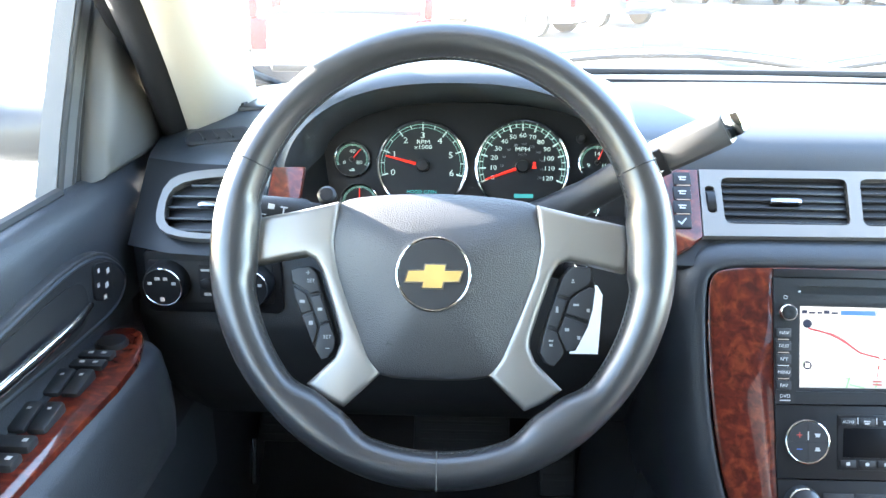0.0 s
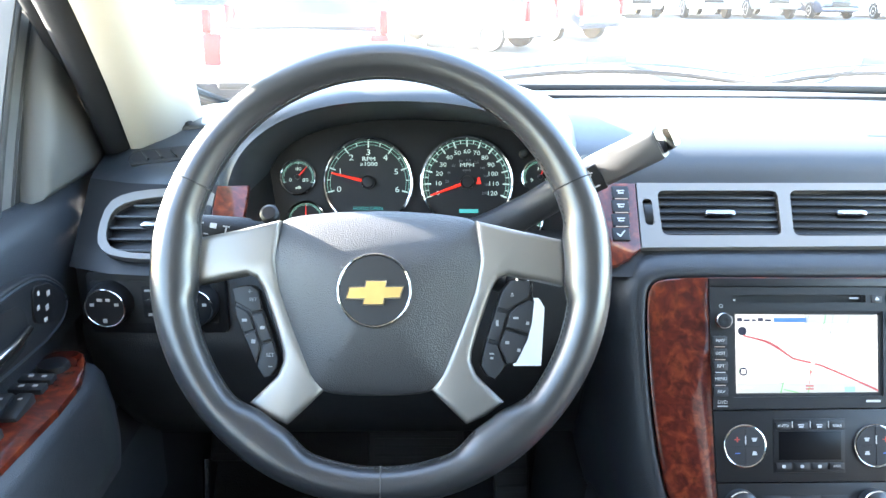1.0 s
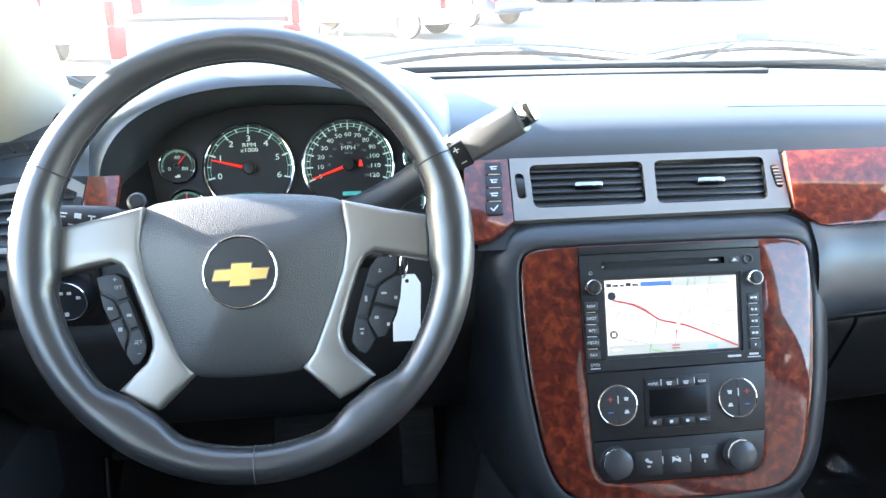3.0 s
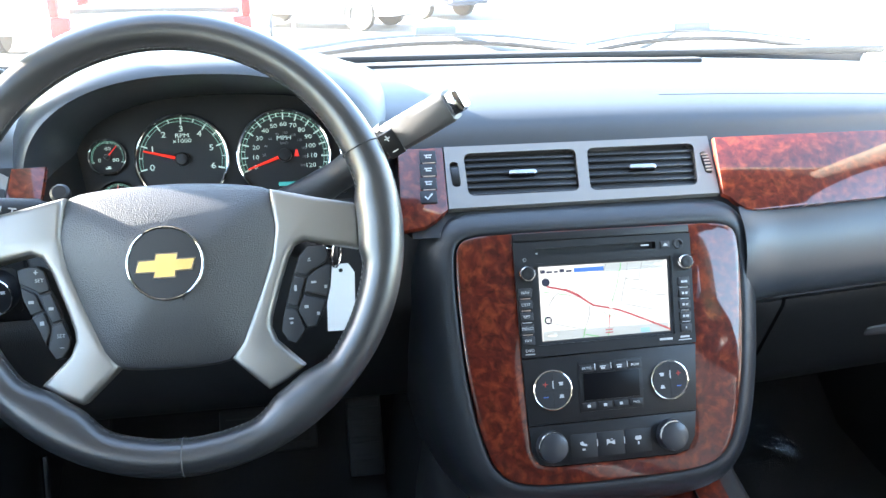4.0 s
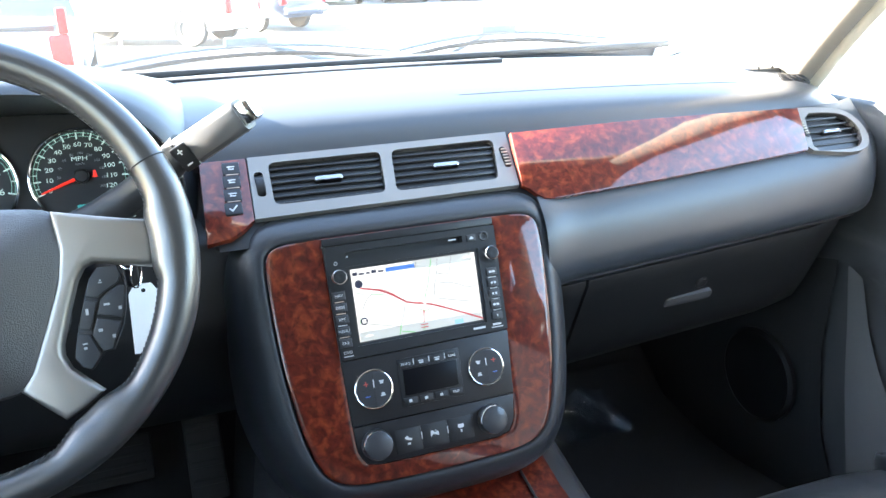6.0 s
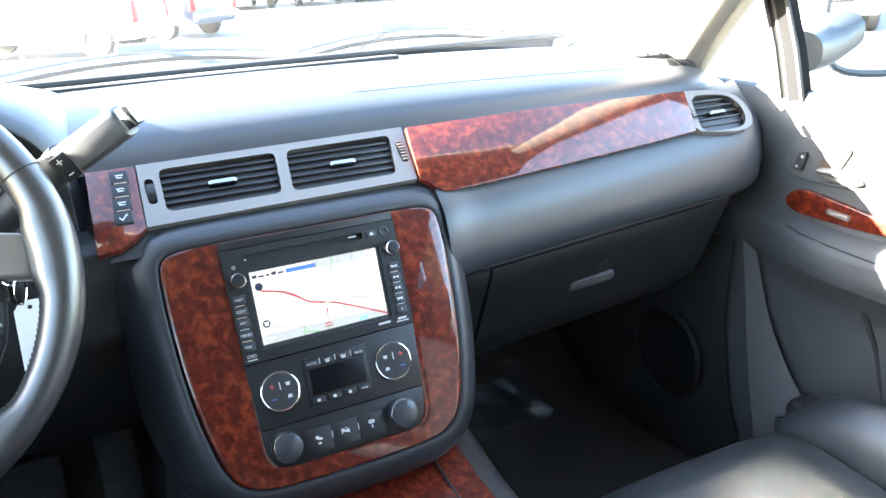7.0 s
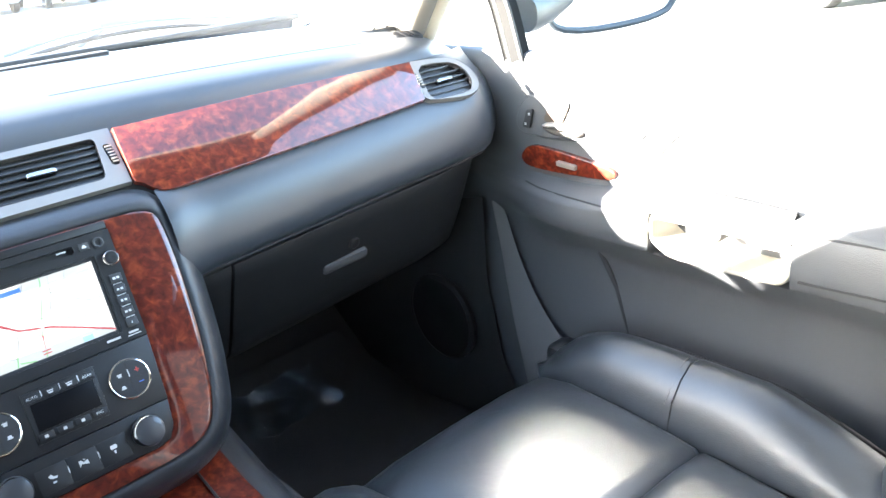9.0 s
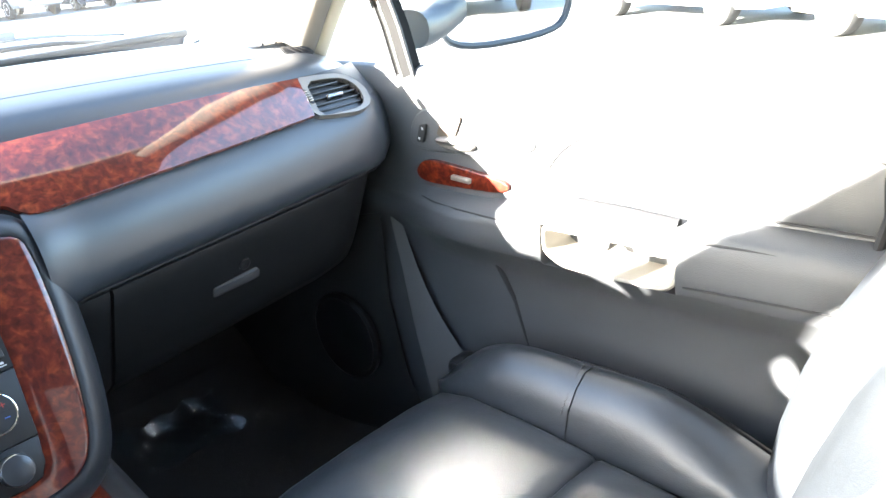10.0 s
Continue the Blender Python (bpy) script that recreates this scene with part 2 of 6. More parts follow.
def loft(rings, closed=True, caps=False, ring_closed=False):
    bm = bmesh.new()
    rows = [[bm.verts.new(p) for p in r] for r in rings]
    n = len(rows[0])
    pairs = list(zip(rows, rows[1:])) + ([(rows[-1], rows[0])] if ring_closed else [])
    for a, b in pairs:
        for i in range(n if closed else n - 1):
            j = (i + 1) % n
            bm.faces.new((a[i], a[j], b[j], b[i]))
    if caps:
        bm.faces.new(rows[0])
        bm.faces.new(rows[-1][::-1])
    return bm


def box(cx, cy, cz, sx, sy, sz, bevel=0.002, seg=2):
    bm = bmesh.new()
    bmesh.ops.create_cube(bm, size=1, matrix=Matrix.Translation((cx, cy, cz)) @ Matrix.Diagonal((sx, sy, sz, 1)))
    if bevel:
        bmesh.ops.bevel(bm, geom=bm.edges[:], offset=bevel, segments=seg, affect="EDGES", profile=0.5)
    return bm


def rr(cx, cy, w, h, r, n=5):
    """A rounded rectangle as a ring of points."""
    pts = []
    for sx, sy, a0 in ((1, 1, 0), (-1, 1, 90), (-1, -1, 180), (1, -1, 270)):
        for i in range(n + 1):
            a = radians(a0 + 90 * i / n)
            pts.append((cx + sx * (w / 2 - r) + r * math.cos(a), cy + sy * (h / 2 - r) + r * math.sin(a)))
    return pts


def smooth_ring(pts, times=2):
    """Rounds the corners of a ring by cutting them."""
    for _ in range(times):
        out = []
        for i, a in enumerate(pts):
            b = pts[(i + 1) % len(pts)]
            out.append((a[0] * 0.75 + b[0] * 0.25, a[1] * 0.75 + b[1] * 0.25))
            out.append((a[0] * 0.25 + b[0] * 0.75, a[1] * 0.25 + b[1] * 0.75))
        pts = out
    return pts


def rounded(pts, r, n=4):
    """Rounds each corner of a ring with an arc-like cut of about r."""
    out = []
    for i, p in enumerate(pts):
        a, p, b = Vector(pts[i - 1]), Vector(p), Vector(pts[(i + 1) % len(pts)])
        k = min(r, (a - p).length * 0.45, (b - p).length * 0.45)
        s, e = p + (a - p).normalized() * k, p + (b - p).normalized() * k
        for j in range(n + 1):
            t = j / n
            q = s * (1 - t) ** 2 + p * 2 * t * (1 - t) + e * t * t
            out.append((q.x, q.y))
    return out


def inset(pts, d):
    """Moves a ring inwards by d (outwards when negative)."""
    n = len(pts)
    area = sum(pts[i][0] * pts[(i + 1) % n][1] - pts[(i + 1) % n][0] * pts[i][1] for i in range(n))
    s = 1 if area > 0 else -1
    out = []
    for i in range(n):
        a, p, b = Vector(pts[i - 1]), Vector(pts[i]), Vector(pts[(i + 1) % n])
        e1, e2 = (p - a).normalized(), (b - p).normalized()
        t = (e1 + e2)
        t = t.normalized() if t.length > 1e-6 else e1
        nrm = Vector((-t.y, t.x)) * s
        k = max(0.45, nrm.dot(Vector((-e1.y, e1.x)) * s))
        q = p + nrm * d / k
        out.append((q.x, q.y))
    return out


def prism(pts, w0, w1, bevel=0.0015, holes=(), dome=0.0):
    """A plate of that outline from depth w0 to w1, its upper edge rounded; holes go through."""
    bm = bmesh.new()
    if not holes:
        rings = [[(x, y, w0) for x, y in pts], [(x, y, w1 - bevel) for x, y in pts]]
        if bevel:
            rings.append([(x, y, w1 - bevel * 0.3) for x, y in inset(pts, bevel * 0.3)])
            rings.append([(x, y, w1) for x, y in inset(pts, bevel)])
        if dome:
            cx, cy = sum(p[0] for p in pts) / len(pts), sum(p[1] for p in pts) / len(pts)
            for k in (0.8, 0.55, 0.3, 0.08):
                rings.append([(cx + (x - cx) * k, cy + (y - cy) * k, w1 + dome * (1 - k * k)) for x, y in inset(pts, bevel)])
        bm.free()
        return loft(rings, caps=True)
    loops = [pts, *holes]
    for ring in loops:
        vs = [bm.verts.new((x, y, w1)) for x, y in ring]
        for i, a in enumerate(vs):
            bm.edges.new((a, vs[(i + 1) % len(vs)]))
    bmesh.ops.triangle_fill(bm, use_beauty=True, use_dissolve=False, edges=bm.edges[:])
    for f in list(bm.faces):
        c = f.calc_center_median()
        if any(inside((c.x, c.y), h) for h in holes) or not inside((c.x, c.y), pts):
            bm.faces.remove(f)
    top = bm.faces[:]
    geo = bmesh.ops.extrude_face_region(bm, geom=top)
    for v in geo["geom"]:
        if isinstance(v, bmesh.types.BMVert):
            v.co.z = w0
    return bm


def inside(p, ring):
    hit, n = False, len(ring)
    for i in range(n):
        (x1, y1), (x2, y2) = ring[i], ring[(i + 1) % n]
        if (y1 > p[1]) != (y2 > p[1]) and p[0] < (x2 - x1) * (p[1] - y1) / (y2 - y1) + x1:
            hit = not hit
    return hit


def lathe(profile, n=32, center=(0, 0, 0)):
    """Turns (radius, depth) pairs about the w axis."""
    cx, cy, cz = center
    return loft([[(cx + r * math.cos(2 * math.pi * i / n), cy + r * math.sin(2 * math.pi * i / n), cz + h) for i in range(n)] for r, h in profile], caps=True)


def sq(ring, k, power):
    """Pushes a round section's point outwards, towards a square."""
    c = sum(ring, Vector()) / len(ring)
    a = 2 * math.pi * k / len(ring)
    m = max(abs(math.cos(a)), abs(math.sin(a)))
    return c + (ring[k] - c) * (1 + (1 / m - 1) * (1 - power))


def pillow(pts, w0, w1, r, steps=5):
    """A plate whose upper edge is rounded over a broad radius."""
    rings = [[(x, y, w0) for x, y in pts]]
    for i in range(steps + 1):
        a = math.pi / 2 * i / steps
        rings.append([(x, y, w1 - r * (1 - math.sin(a))) for x, y in inset(pts, r * (1 - math.cos(a)))])
    return loft(rings, caps=True)


def tube(path, radius, n=12, flat=1.0, square=1.0):
    """A round bar along a path; radius: one number or one for each point."""
    path = [Vector(p) for p in path]
    rad = radius if isinstance(radius, (list, tuple)) else [radius] * len(path)
    rings, side = [], None
    for i, p in enumerate(path):
        d = (path[min(i + 1, len(path) - 1)] - path[max(i - 1, 0)]).normalized()
        if side is None:
            side = d.cross(Vector((0, 0, 1)) if abs(d.z) < 0.9 else Vector((1, 0, 0))).normalized()
        side = (side - d * side.dot(d)).normalized()
        up = side.cross(d)
        rings.append([p + (side * math.cos(2 * math.pi * k / n) + up * math.sin(2 * math.pi * k / n) * flat) * rad[i] for k in range(n)])
    if square != 1.0:
        rings = [[sq(ring, k, square) for k in range(n)] for ring in rings]
    return loft(rings, caps=True)


def curve_pts(pts, n=24):
    """A smooth path through points."""
    pts = [Vector(p) for p in pts]
    ext = [2 * pts[0] - pts[1], *pts, 2 * pts[-1] - pts[-2]]
    out = []
    for s in range(n + 1):
        f = s / n * (len(pts) - 1)
        i = min(int(f), len(pts) - 2)
        t = f - i
        a, b, c, d = ext[i:i + 4]
        out.append(0.5 * ((2 * b) + (c - a) * t + (2 * a - 5 * b + 4 * c - d) * t * t + (3 * b - a - 3 * c + d) * t ** 3))
    return out


def join(*bms):
    out = bms[0]
    for b in bms[1:]:
        me = bpy.data.meshes.new("join")
        b.to_mesh(me)
        b.free()
        out.from_mesh(me)
        bpy.data.meshes.remove(me)
    return out


def lettering(name, text, size, u, v, w, material, parent, m, turn=0.0, label="", align="CENTER", wide=1.0):
    """Printed characters, as a thin mesh on a face."""
    cu = bpy.data.curves.new(name, "FONT")
    cu.body, cu.size, cu.align_x, cu.align_y, cu.extrude = text, size, align, "CENTER", 0.0001
    cu.resolution_u = 2
    ob = new(name, cu)
    me = bpy.data.meshes.new_from_object(ob.evaluated_get(bpy.context.evaluated_depsgraph_get()))
    bpy.data.objects.remove(ob)
    bpy.data.curves.remove(cu)
    bm = bmesh.new()
    bm.from_mesh(me)
    bpy.data.meshes.remove(me)
    return part(name, bm, material, parent, label, m @ pose(u, v, w, 0, 0, turn) @ Matrix.Diagonal((wide, 1, 1, 1)))


def bars(name, rects, w, material, parent, m, label=""):
    """Flat printed bars (u, v, width, height) on a face, each a part."""
    return [part(name, box(u, v, w, a, b, 0.0004, 0), material, parent, label, m) for u, v, a, b in rects][-1]


# ---- dashboard ----
def on_vent(v, w=0.0):
    p = VENT @ Vector((0, v, w))
    return p.y, p.z


def ease(x, a, b):
    t = min(1, max(0, (x - a) / (b - a)))
    return t * t * (3 - 2 * t)


def upper_profile(x):
    pts = [(1.30, 1.530), (1.22, 1.545), (1.12, 1.556), (1.03, 1.561), (0.97, 1.5605), (0.93, 1.5575), (0.89, 1.5505), (0.86, 1.5432), (0.845, 1.5388), (0.834, 1.5346), (0.8275, 1.5310), (0.822, 1.5268), (0.8175, 1.5215), (0.8135, 1.5155), (0.8100, 1.5090), (0.8070, 1.5025), (0.812, 1.494)]
    end = max(ease(x, 1.06, 1.17), ease(-x, 0.18, 0.30))
    crown = 0.022 * ((x - 0.44) / 0.7) ** 2
    tail = ease(x, 1.14, 1.21) ** 2
    out = []
    for y, z in pts:
        if -0.135 < x < 0.222:
            y = max(y, 0.948)
        out.append((x, y + 0.03 * end * end + 0.02 * tail, z - crown - 0.012 * end * end - 0.02 * tail))
    return out


dash = thing("dashboard", (0.44, 1.0, 1.1), "black soft vinyl dashboard with burl wood and nickel trim", "dashboard")
xs = [-0.295, -0.285, -0.265, -0.23, -0.2, -0.17, -0.1351, -0.1349, 0.0, 0.1, 0.2219, 0.2221] + [0.25 + 0.06 * i for i in range(14)] + [1.06, 1.09, 1.115, 1.135, 1.152, 1.165, 1.178, 1.19]
part("upper_pad", loft([upper_profile(x) for x in xs], closed=False), DASH, dash)
part("defroster_slot", prism(rr(0.42, 1.043, 0.56, 0.022, 0.008), 1.555, 1.5632, 0.002), PIT, dash, "long black defroster slot")
part("top_seam", tube([(x, 0.8650, 1.5443 - 0.022 * ((x - 0.44) / 0.7) ** 2) for x in [0.56 + 0.05 * i for i in range(11)]], 0.0006, 6), PIT, dash, "thin dark panel seam")
part("glass_seal", box(0.44, 1.225, 1.548, 1.36, 0.03, 0.012, 0.004), RUBBER, dash, "black windshield seal")

for cx, cy, cz, wide in ((1.096, 0.877, 1.5262, 0.062), (-0.214, 0.8495, 1.5212, 0.072)):
    OUT = frame_at((cx, cy, cz), (0, 0.85, 0.52)) @ pose(0, 0, 0, 0, 8 if cx > 0 else -9, 0)
    outlet = part("side_outlet", prism(rr(0, 0, wide, 0.022, 0.0105), -0.006, 0.0022, 0.0012), LOWER, dash, "small side window air outlet", OUT)
    part("hollow", prism(rr(0, 0, wide - 0.008, 0.015, 0.007), 0.0010, 0.0026, 0), PIT, outlet, "", OUT)
    for k in range(3):
        part("slat", box(0, 0, 0, 0.002, 0.016, 0.003, 0), SLAT, outlet, "", OUT @ pose((k - 1) * wide * 0.22, 0, 0.003, 0, 0, 35))

backing = []
for x in [-0.285 + 0.0483 * i for i in range(31)]:
    hide = -0.125 < x < 0.222
    y0, z0 = on_vent(0.036, -0.004)
    y1, z1 = on_vent(-0.07 if x < 0.6 else -0.0600 + (x - 0.614) * 0.062, -0.004)
    dy = 0.2 if hide else 0.03 * max(ease(x, 1.06, 1.17), ease(-x, 0.18, 0.30)) ** 2
    backing.append([(x, y0 + dy, z0), (x, y1 + dy, z1)])
part("trim_backing", loft(backing, closed=False), PANEL, dash)

strip = [(0.1475, 0.0354), (0.24, 0.0362), (0.33, 0.0364), (0.43, 0.0345), (0.50, 0.0325), (0.5714, 0.0300), (0.5665, -0.004), (0.561, -0.0376), (0.48, -0.0440), (0.40, -0.0495), (0.3225, -0.0546), (0.25, -0.0585), (0.20, -0.0608), (0.178, -0.0620), (0.166, -0.0600), (0.156, -0.0525), (0.150, -0.0445), (0.1425, -0.0397)]
part("wood_strip", prism(strip, -0.003, 0.004, 0.0009), WOOD, dash, "glossy reddish burl wood strip", VENT @ Matrix.Translation((0, -0.058, 0)) @ pose(0, 0, 0, 8) @ Matrix.Diagonal((1, 0.91, 1, 1)) @ Matrix.Translation((0, 0.058, 0.001)))
part("wood_trim", prism([(-0.2045, 0.0352), (-0.1560, 0.0354), (-0.1595, -0.0417), (-0.172, -0.053), (-0.186, -0.061), (-0.21, -0.0645)], -0.003, 0.004, 0.002), WOOD, dash, "glossy reddish burl wood end piece", VENT)
part("wood_trim", prism([(-0.5870, 0.0300), (-0.5545, 0.0315), (-0.5560, -0.0190), (-0.5895, -0.0190)], -0.003, 0.004, 0.002), WOOD, dash, "small glossy burl wood piece", VENT)



def pad_base(x):
    """Where the trim ends and the lower pad begins, with the turn of the dash towards the door and towards the stack."""
    yb, zb = on_vent(-0.0619 + (x - 0.614) * 0.062)
    return yb + 0.05 * ease(x, 1.08, 1.19) ** 2 - 0.009 * (1 - ease(x, 0.606, 0.672)) ** 2, zb


PAD_XS = [0.602, 0.608, 0.615, 0.622, 0.632, 0.642, 0.652, 0.664, 0.68, 0.70, 0.76, 0.82, 0.88, 0.94, 1.0, 1.05, 1.09, 1.115, 1.135, 1.15, 1.162, 1.172, 1.180]
SECTION = ((0.012, 0.006), (0.006, 0.001), (0.000, -0.005), (-0.006, -0.0115), (-0.0115, -0.0195), (-0.016, -0.029), (-0.0195, -0.040), (-0.022, -0.053), (-0.0235, -0.068), (-0.0228, -0.080), (-0.0200, -0.090), (-0.0155, -0.0975), (-0.009, -0.1020), (0.000, -0.1040), (0.014, -0.1045))
lower = []
for x in PAD_XS:
    yb, zb = pad_base(x)
    lower.append([(x, yb + a, zb + b) for a, b in SECTION])
part("knee_pad", loft(lower, closed=False), DASH, dash, "smooth rolled lower vinyl pad", sharp=75)
part("pad_seam", tube([(x, pad_base(x)[0] - 0.002, pad_base(x)[1] - 0.1062) for x in PAD_XS[3:]], 0.0026, 6), PIT, dash)


def glove_profile(x, back=0.0):
    yb, zb = pad_base(max(x, 0.672))
    return [(x, yb + back + a, zb + b) for a, b in ((0.0, -0.1055), (-0.009, -0.1085), (-0.0085, -0.116), (0.002, -0.139), (0.020, -0.179), (0.038, -0.219), (0.056, -0.252), (0.080, -0.272), (0.13, -0.280), (0.34, -0.285))]


glove = thing("glove_box", (0.9, 0.8, 1.16), "dark plastic glove box, shade put into its colour, with a grey pull latch, closed", "glove box")
part("door", loft([glove_profile(x, e) for x, e in ((0.6695, 0.004), (0.6715, 0.0), (0.75, 0), (0.85, 0), (0.95, 0), (1.03, 0.0), (1.09, 0.010), (1.13, 0.03), (1.16, 0.07))], closed=False), GLOVESHADE, glove)
LATCH = frame_at((0.849, 0.763, 1.2655), (0, -0.38, 0.925))
part("latch", prism(rr(0, 0, 0.074, 0.016, 0.005), -0.004, 0.005, 0.002), LATCHGREY, glove, "grey pull latch", LATCH @ pose(0, 0, 0, 0, 0, 3))
part("lock", lathe([(0.009, -0.002), (0.009, 0.003), (0.007, 0.004), (0.003, 0.003)], 20, (0.012, 0.026, 0)), PANEL, glove, "", LATCH)
part("side_filler", loft([glove_profile(x, e) for x, e in ((0.600, 0.004), (0.615, 0.001), (0.632, -0.004), (0.65, -0.003), (0.6665, 0.0), (0.6685, 0.004))], closed=False), GLOVESHADE, dash)

knee = []
for x in [-0.29, -0.275, -0.25, -0.2, -0.15, -0.1, -0.05, 0.0, 0.05, 0.1, 0.15, 0.2, 0.25, 0.29]:
    e = 0.03 * ease(-x, 0.24, 0.30)
    knee.append([(x, y + e, z) for y, z in ((0.82, 1.448), (0.775, 1.44), (0.757, 1.434), (0.751, 1.426), (0.752, 1.362), (0.746, 1.352), (0.748, 1.335), (0.762, 1.30), (0.80, 1.235), (0.85, 1.18), (0.93, 1.14), (1.05, 1.13))])
part("knee_panel", loft(knee, closed=False), LOWER, dash)

# cluster hood
hood = []
for y, cx, a, top, base in ((0.938, 0.062, 0.172, 1.547, 1.40), (0.90, 0.059, 0.174, 1.556, 1.40), (0.85, 0.052, 0.176, 1.572, 1.40), (0.806, 0.046, 0.1775, 1.586, 1.40), (0.800, 0.045, 0.180, 1.589, 1.40), (0.803, 0.045, 0.186, 1.594, 1.40), (0.815, 0.045, 0.194, 1.599, 1.41), (0.845, 0.045, 0.206, 1.604, 1.42), (0.90, 0.045, 0.222, 1.605, 1.44), (0.98, 0.045, 0.24, 1.597, 1.46), (1.06, 0.045, 0.26, 1.578, 1.48), (1.14, 0.045, 0.28, 1.548, 1.50)):
    z0 = 1.47 if y < 1.0 else 1.49
    ring = [(cx - a, y, base)]
    for i in range(41):
        t = math.pi * (1 - i / 40)
        c, s = math.cos(t), math.sin(t)
        ring.append((cx + a * math.copysign(abs(c) ** (2 / 2.4), c), y, z0 + (top - z0) * abs(s) ** (2 / 2.4)))
    ring.append((cx + a, y, base))
    hood.append(ring)
part("gauge_hood", loft(hood, closed=False), DASH, dash, "arched vinyl hood over the gauges", sharp=60)
part("speaker_grille", prism(rr(1.085, 0.93, 0.10, 0.045, 0.02), 1.520, 1.5402, 0.003), PANEL, dash, "dark corner speaker grille")
part("speaker_grille", prism(rr(-0.205, 0.945, 0.10, 0.05, 0.02), 1.520, 1.5422, 0.003), PANEL, dash, "dark corner speaker grille")
for x in (1.06, 1.085, 1.11):
    part("grille_rib", box(x, 0.93, 1.5410, 0.005, 0.04, 0.004, 0.001), LOWER, dash)
for x in (-0.235, -0.205, -0.175):
    part("grille_rib", box(x, 0.945, 1.5430, 0.005, 0.044, 0.004, 0.001), LOWER, dash)


# ---- air vents ----
def span(ring, v):
    xs_ = []
    for i, a in enumerate(ring):
        b = ring[(i + 1) % len(ring)]
        if (a[1] > v) != (b[1] > v):
            xs_.append(a[0] + (v - a[1]) / (b[1] - a[1]) * (b[0] - a[0]))
    return (min(xs_), max(xs_)) if len(xs_) > 1 else None


def vent_core(ring, parent, count=6, tab=True):
    back = [[(x, y, w) for x, y in r] for r, w in ((ring, 0.0025), (ring, -0.028))]
    part("duct", loft(back), PIT, parent)
    part("duct_back", prism(ring, -0.03, -0.027, 0), PIT, parent).matrix_basis = Matrix()
    lo, hi = min(p[1] for p in ring), max(p[1] for p in ring)
    for i in range(count):
        v = lo + (hi - lo) * (i + 0.6) / (count + 0.2)
        s = span(ring, v)
        if s:
            part("slat", box(0, 0, 0, s[1] - s[0] - 0.001, 0.0026, 0.016, 0.0010, 2), SLAT, parent, "", Matrix.Translation(((s[0] + s[1]) / 2, v, -0.008)) @ pose(0, 0, 0, 14))
    for k in range(5):
        u = min(p[0] for p in ring) + (max(p[0] for p in ring) - min(p[0] for p in ring)) * (k + 1) / 6
        part("vane", box(u, (lo + hi) / 2, -0.02, 0.0018, (hi - lo) * 0.9, 0.01, 0), SLAT, parent)
    if tab:
        cx, cy = (min(p[0] for p in ring) + max(p[0] for p in ring)) / 2, (lo + hi) / 2
        part("tab", loft([[(cx + x * k, cy + y * k, w) for x, y in rr(0, 0, 0.0315, 0.0056, 0.0026)] for k, w in ((0.9, -0.006), (1, 0.0), (1, 0.002), (0.96, 0.0036), (0.8, 0.0045))], caps=True), DARKCHROME, parent, "bright direction tab")


def to_vent(root):
    for ob in root.children_recursive:
        if ob.type == "MESH" and not ob.get("placed"):
            ob.data.transform(VENT)
            ob["placed"] = 1


def clear_marks():
    for ob in scene.objects:
        if "placed" in ob:
            del ob["placed"]


r1 = rounded([(-0.1348, 0.0262), (-0.0095, 0.0268), (-0.0155, -0.0268), (-0.1362, -0.0270)], 0.008)
r2 = rounded([(0.0035, 0.0270), (0.1290, 0.0277), (0.1192, -0.0268), (-0.0035, -0.0272)], 0.008)
tw1, tw2 = rr(-0.1468, 0.0005, 0.0095, 0.031, 0.004), rr(0.1368, 0.0015, 0.0095, 0.029, 0.004)
cv = thing("center_air_vent", tuple(VENT @ Vector((0, 0, 0))), "pair of black slatted air vents in a nickel bezel", "air vent")
part("bezel", prism([(-0.1548, 0.0354), (0.1482, 0.0368), (0.1412, -0.0384), (-0.1588, -0.0412)], -0.004, 0.0035, 0, [r1, r2, tw1, tw2]), BEZEL, cv, "brushed nickel bezel")
vent_core(r1, cv)
vent_core(r2, cv)
for ring in (tw1, tw2):
    cx = sum(p[0] for p in ring) / len(ring)
    part("thumbwheel", loft([[(cx + x, 0.001 + y, w) for x in (-0.004,)] + [(cx + 0.004, 0.001 + y, w)] for y, w in [(0.014 * math.sin(radians(a)), 0.012 * math.cos(radians(a)) - 0.006) for a in range(-90, 91, 15)]], closed=False), PANEL, cv, "ribbed black thumbwheel")
    part("well", prism(ring, -0.012, -0.009, 0), PIT, cv)
for k in range(6):
    part("rib", box(0.1368, -0.0095 + 0.0042 * k, 0.0052, 0.0068, 0.0014, 0.0016, 0), DOORLIGHT, cv)
to_vent(cv)

pr = smooth_ring([(0.5905, 0.0170), (0.625, 0.0150), (0.652, 0.0098), (0.6630, -0.005), (0.6628, -0.0215), (0.6555, -0.036), (0.640, -0.0432), (0.600, -0.0420), (0.5760, -0.0400), (0.583, -0.012)], 1)
pb = smooth_ring([(0.5728, 0.0300), (0.62, 0.0265), (0.656, 0.0205), (0.6735, 0.0020), (0.6772, -0.0200), (0.6680, -0.0425), (0.642, -0.0520), (0.600, -0.0468), (0.5615, -0.0390), (0.567, -0.005)], 1)
pr = inset(pr, -0.0024)
pv = thing("passenger_air_vent", tuple(VENT @ Vector((0.62, 0, 0))), "rounded black slatted air vent in a nickel bezel", "air vent", "outer air vents")
twp = rr(0.5752, -0.006, 0.008, 0.027, 0.003)
part("bezel", prism(pb, -0.004, 0.0045, 0, [pr]), BEZEL, pv, "brushed nickel bezel")
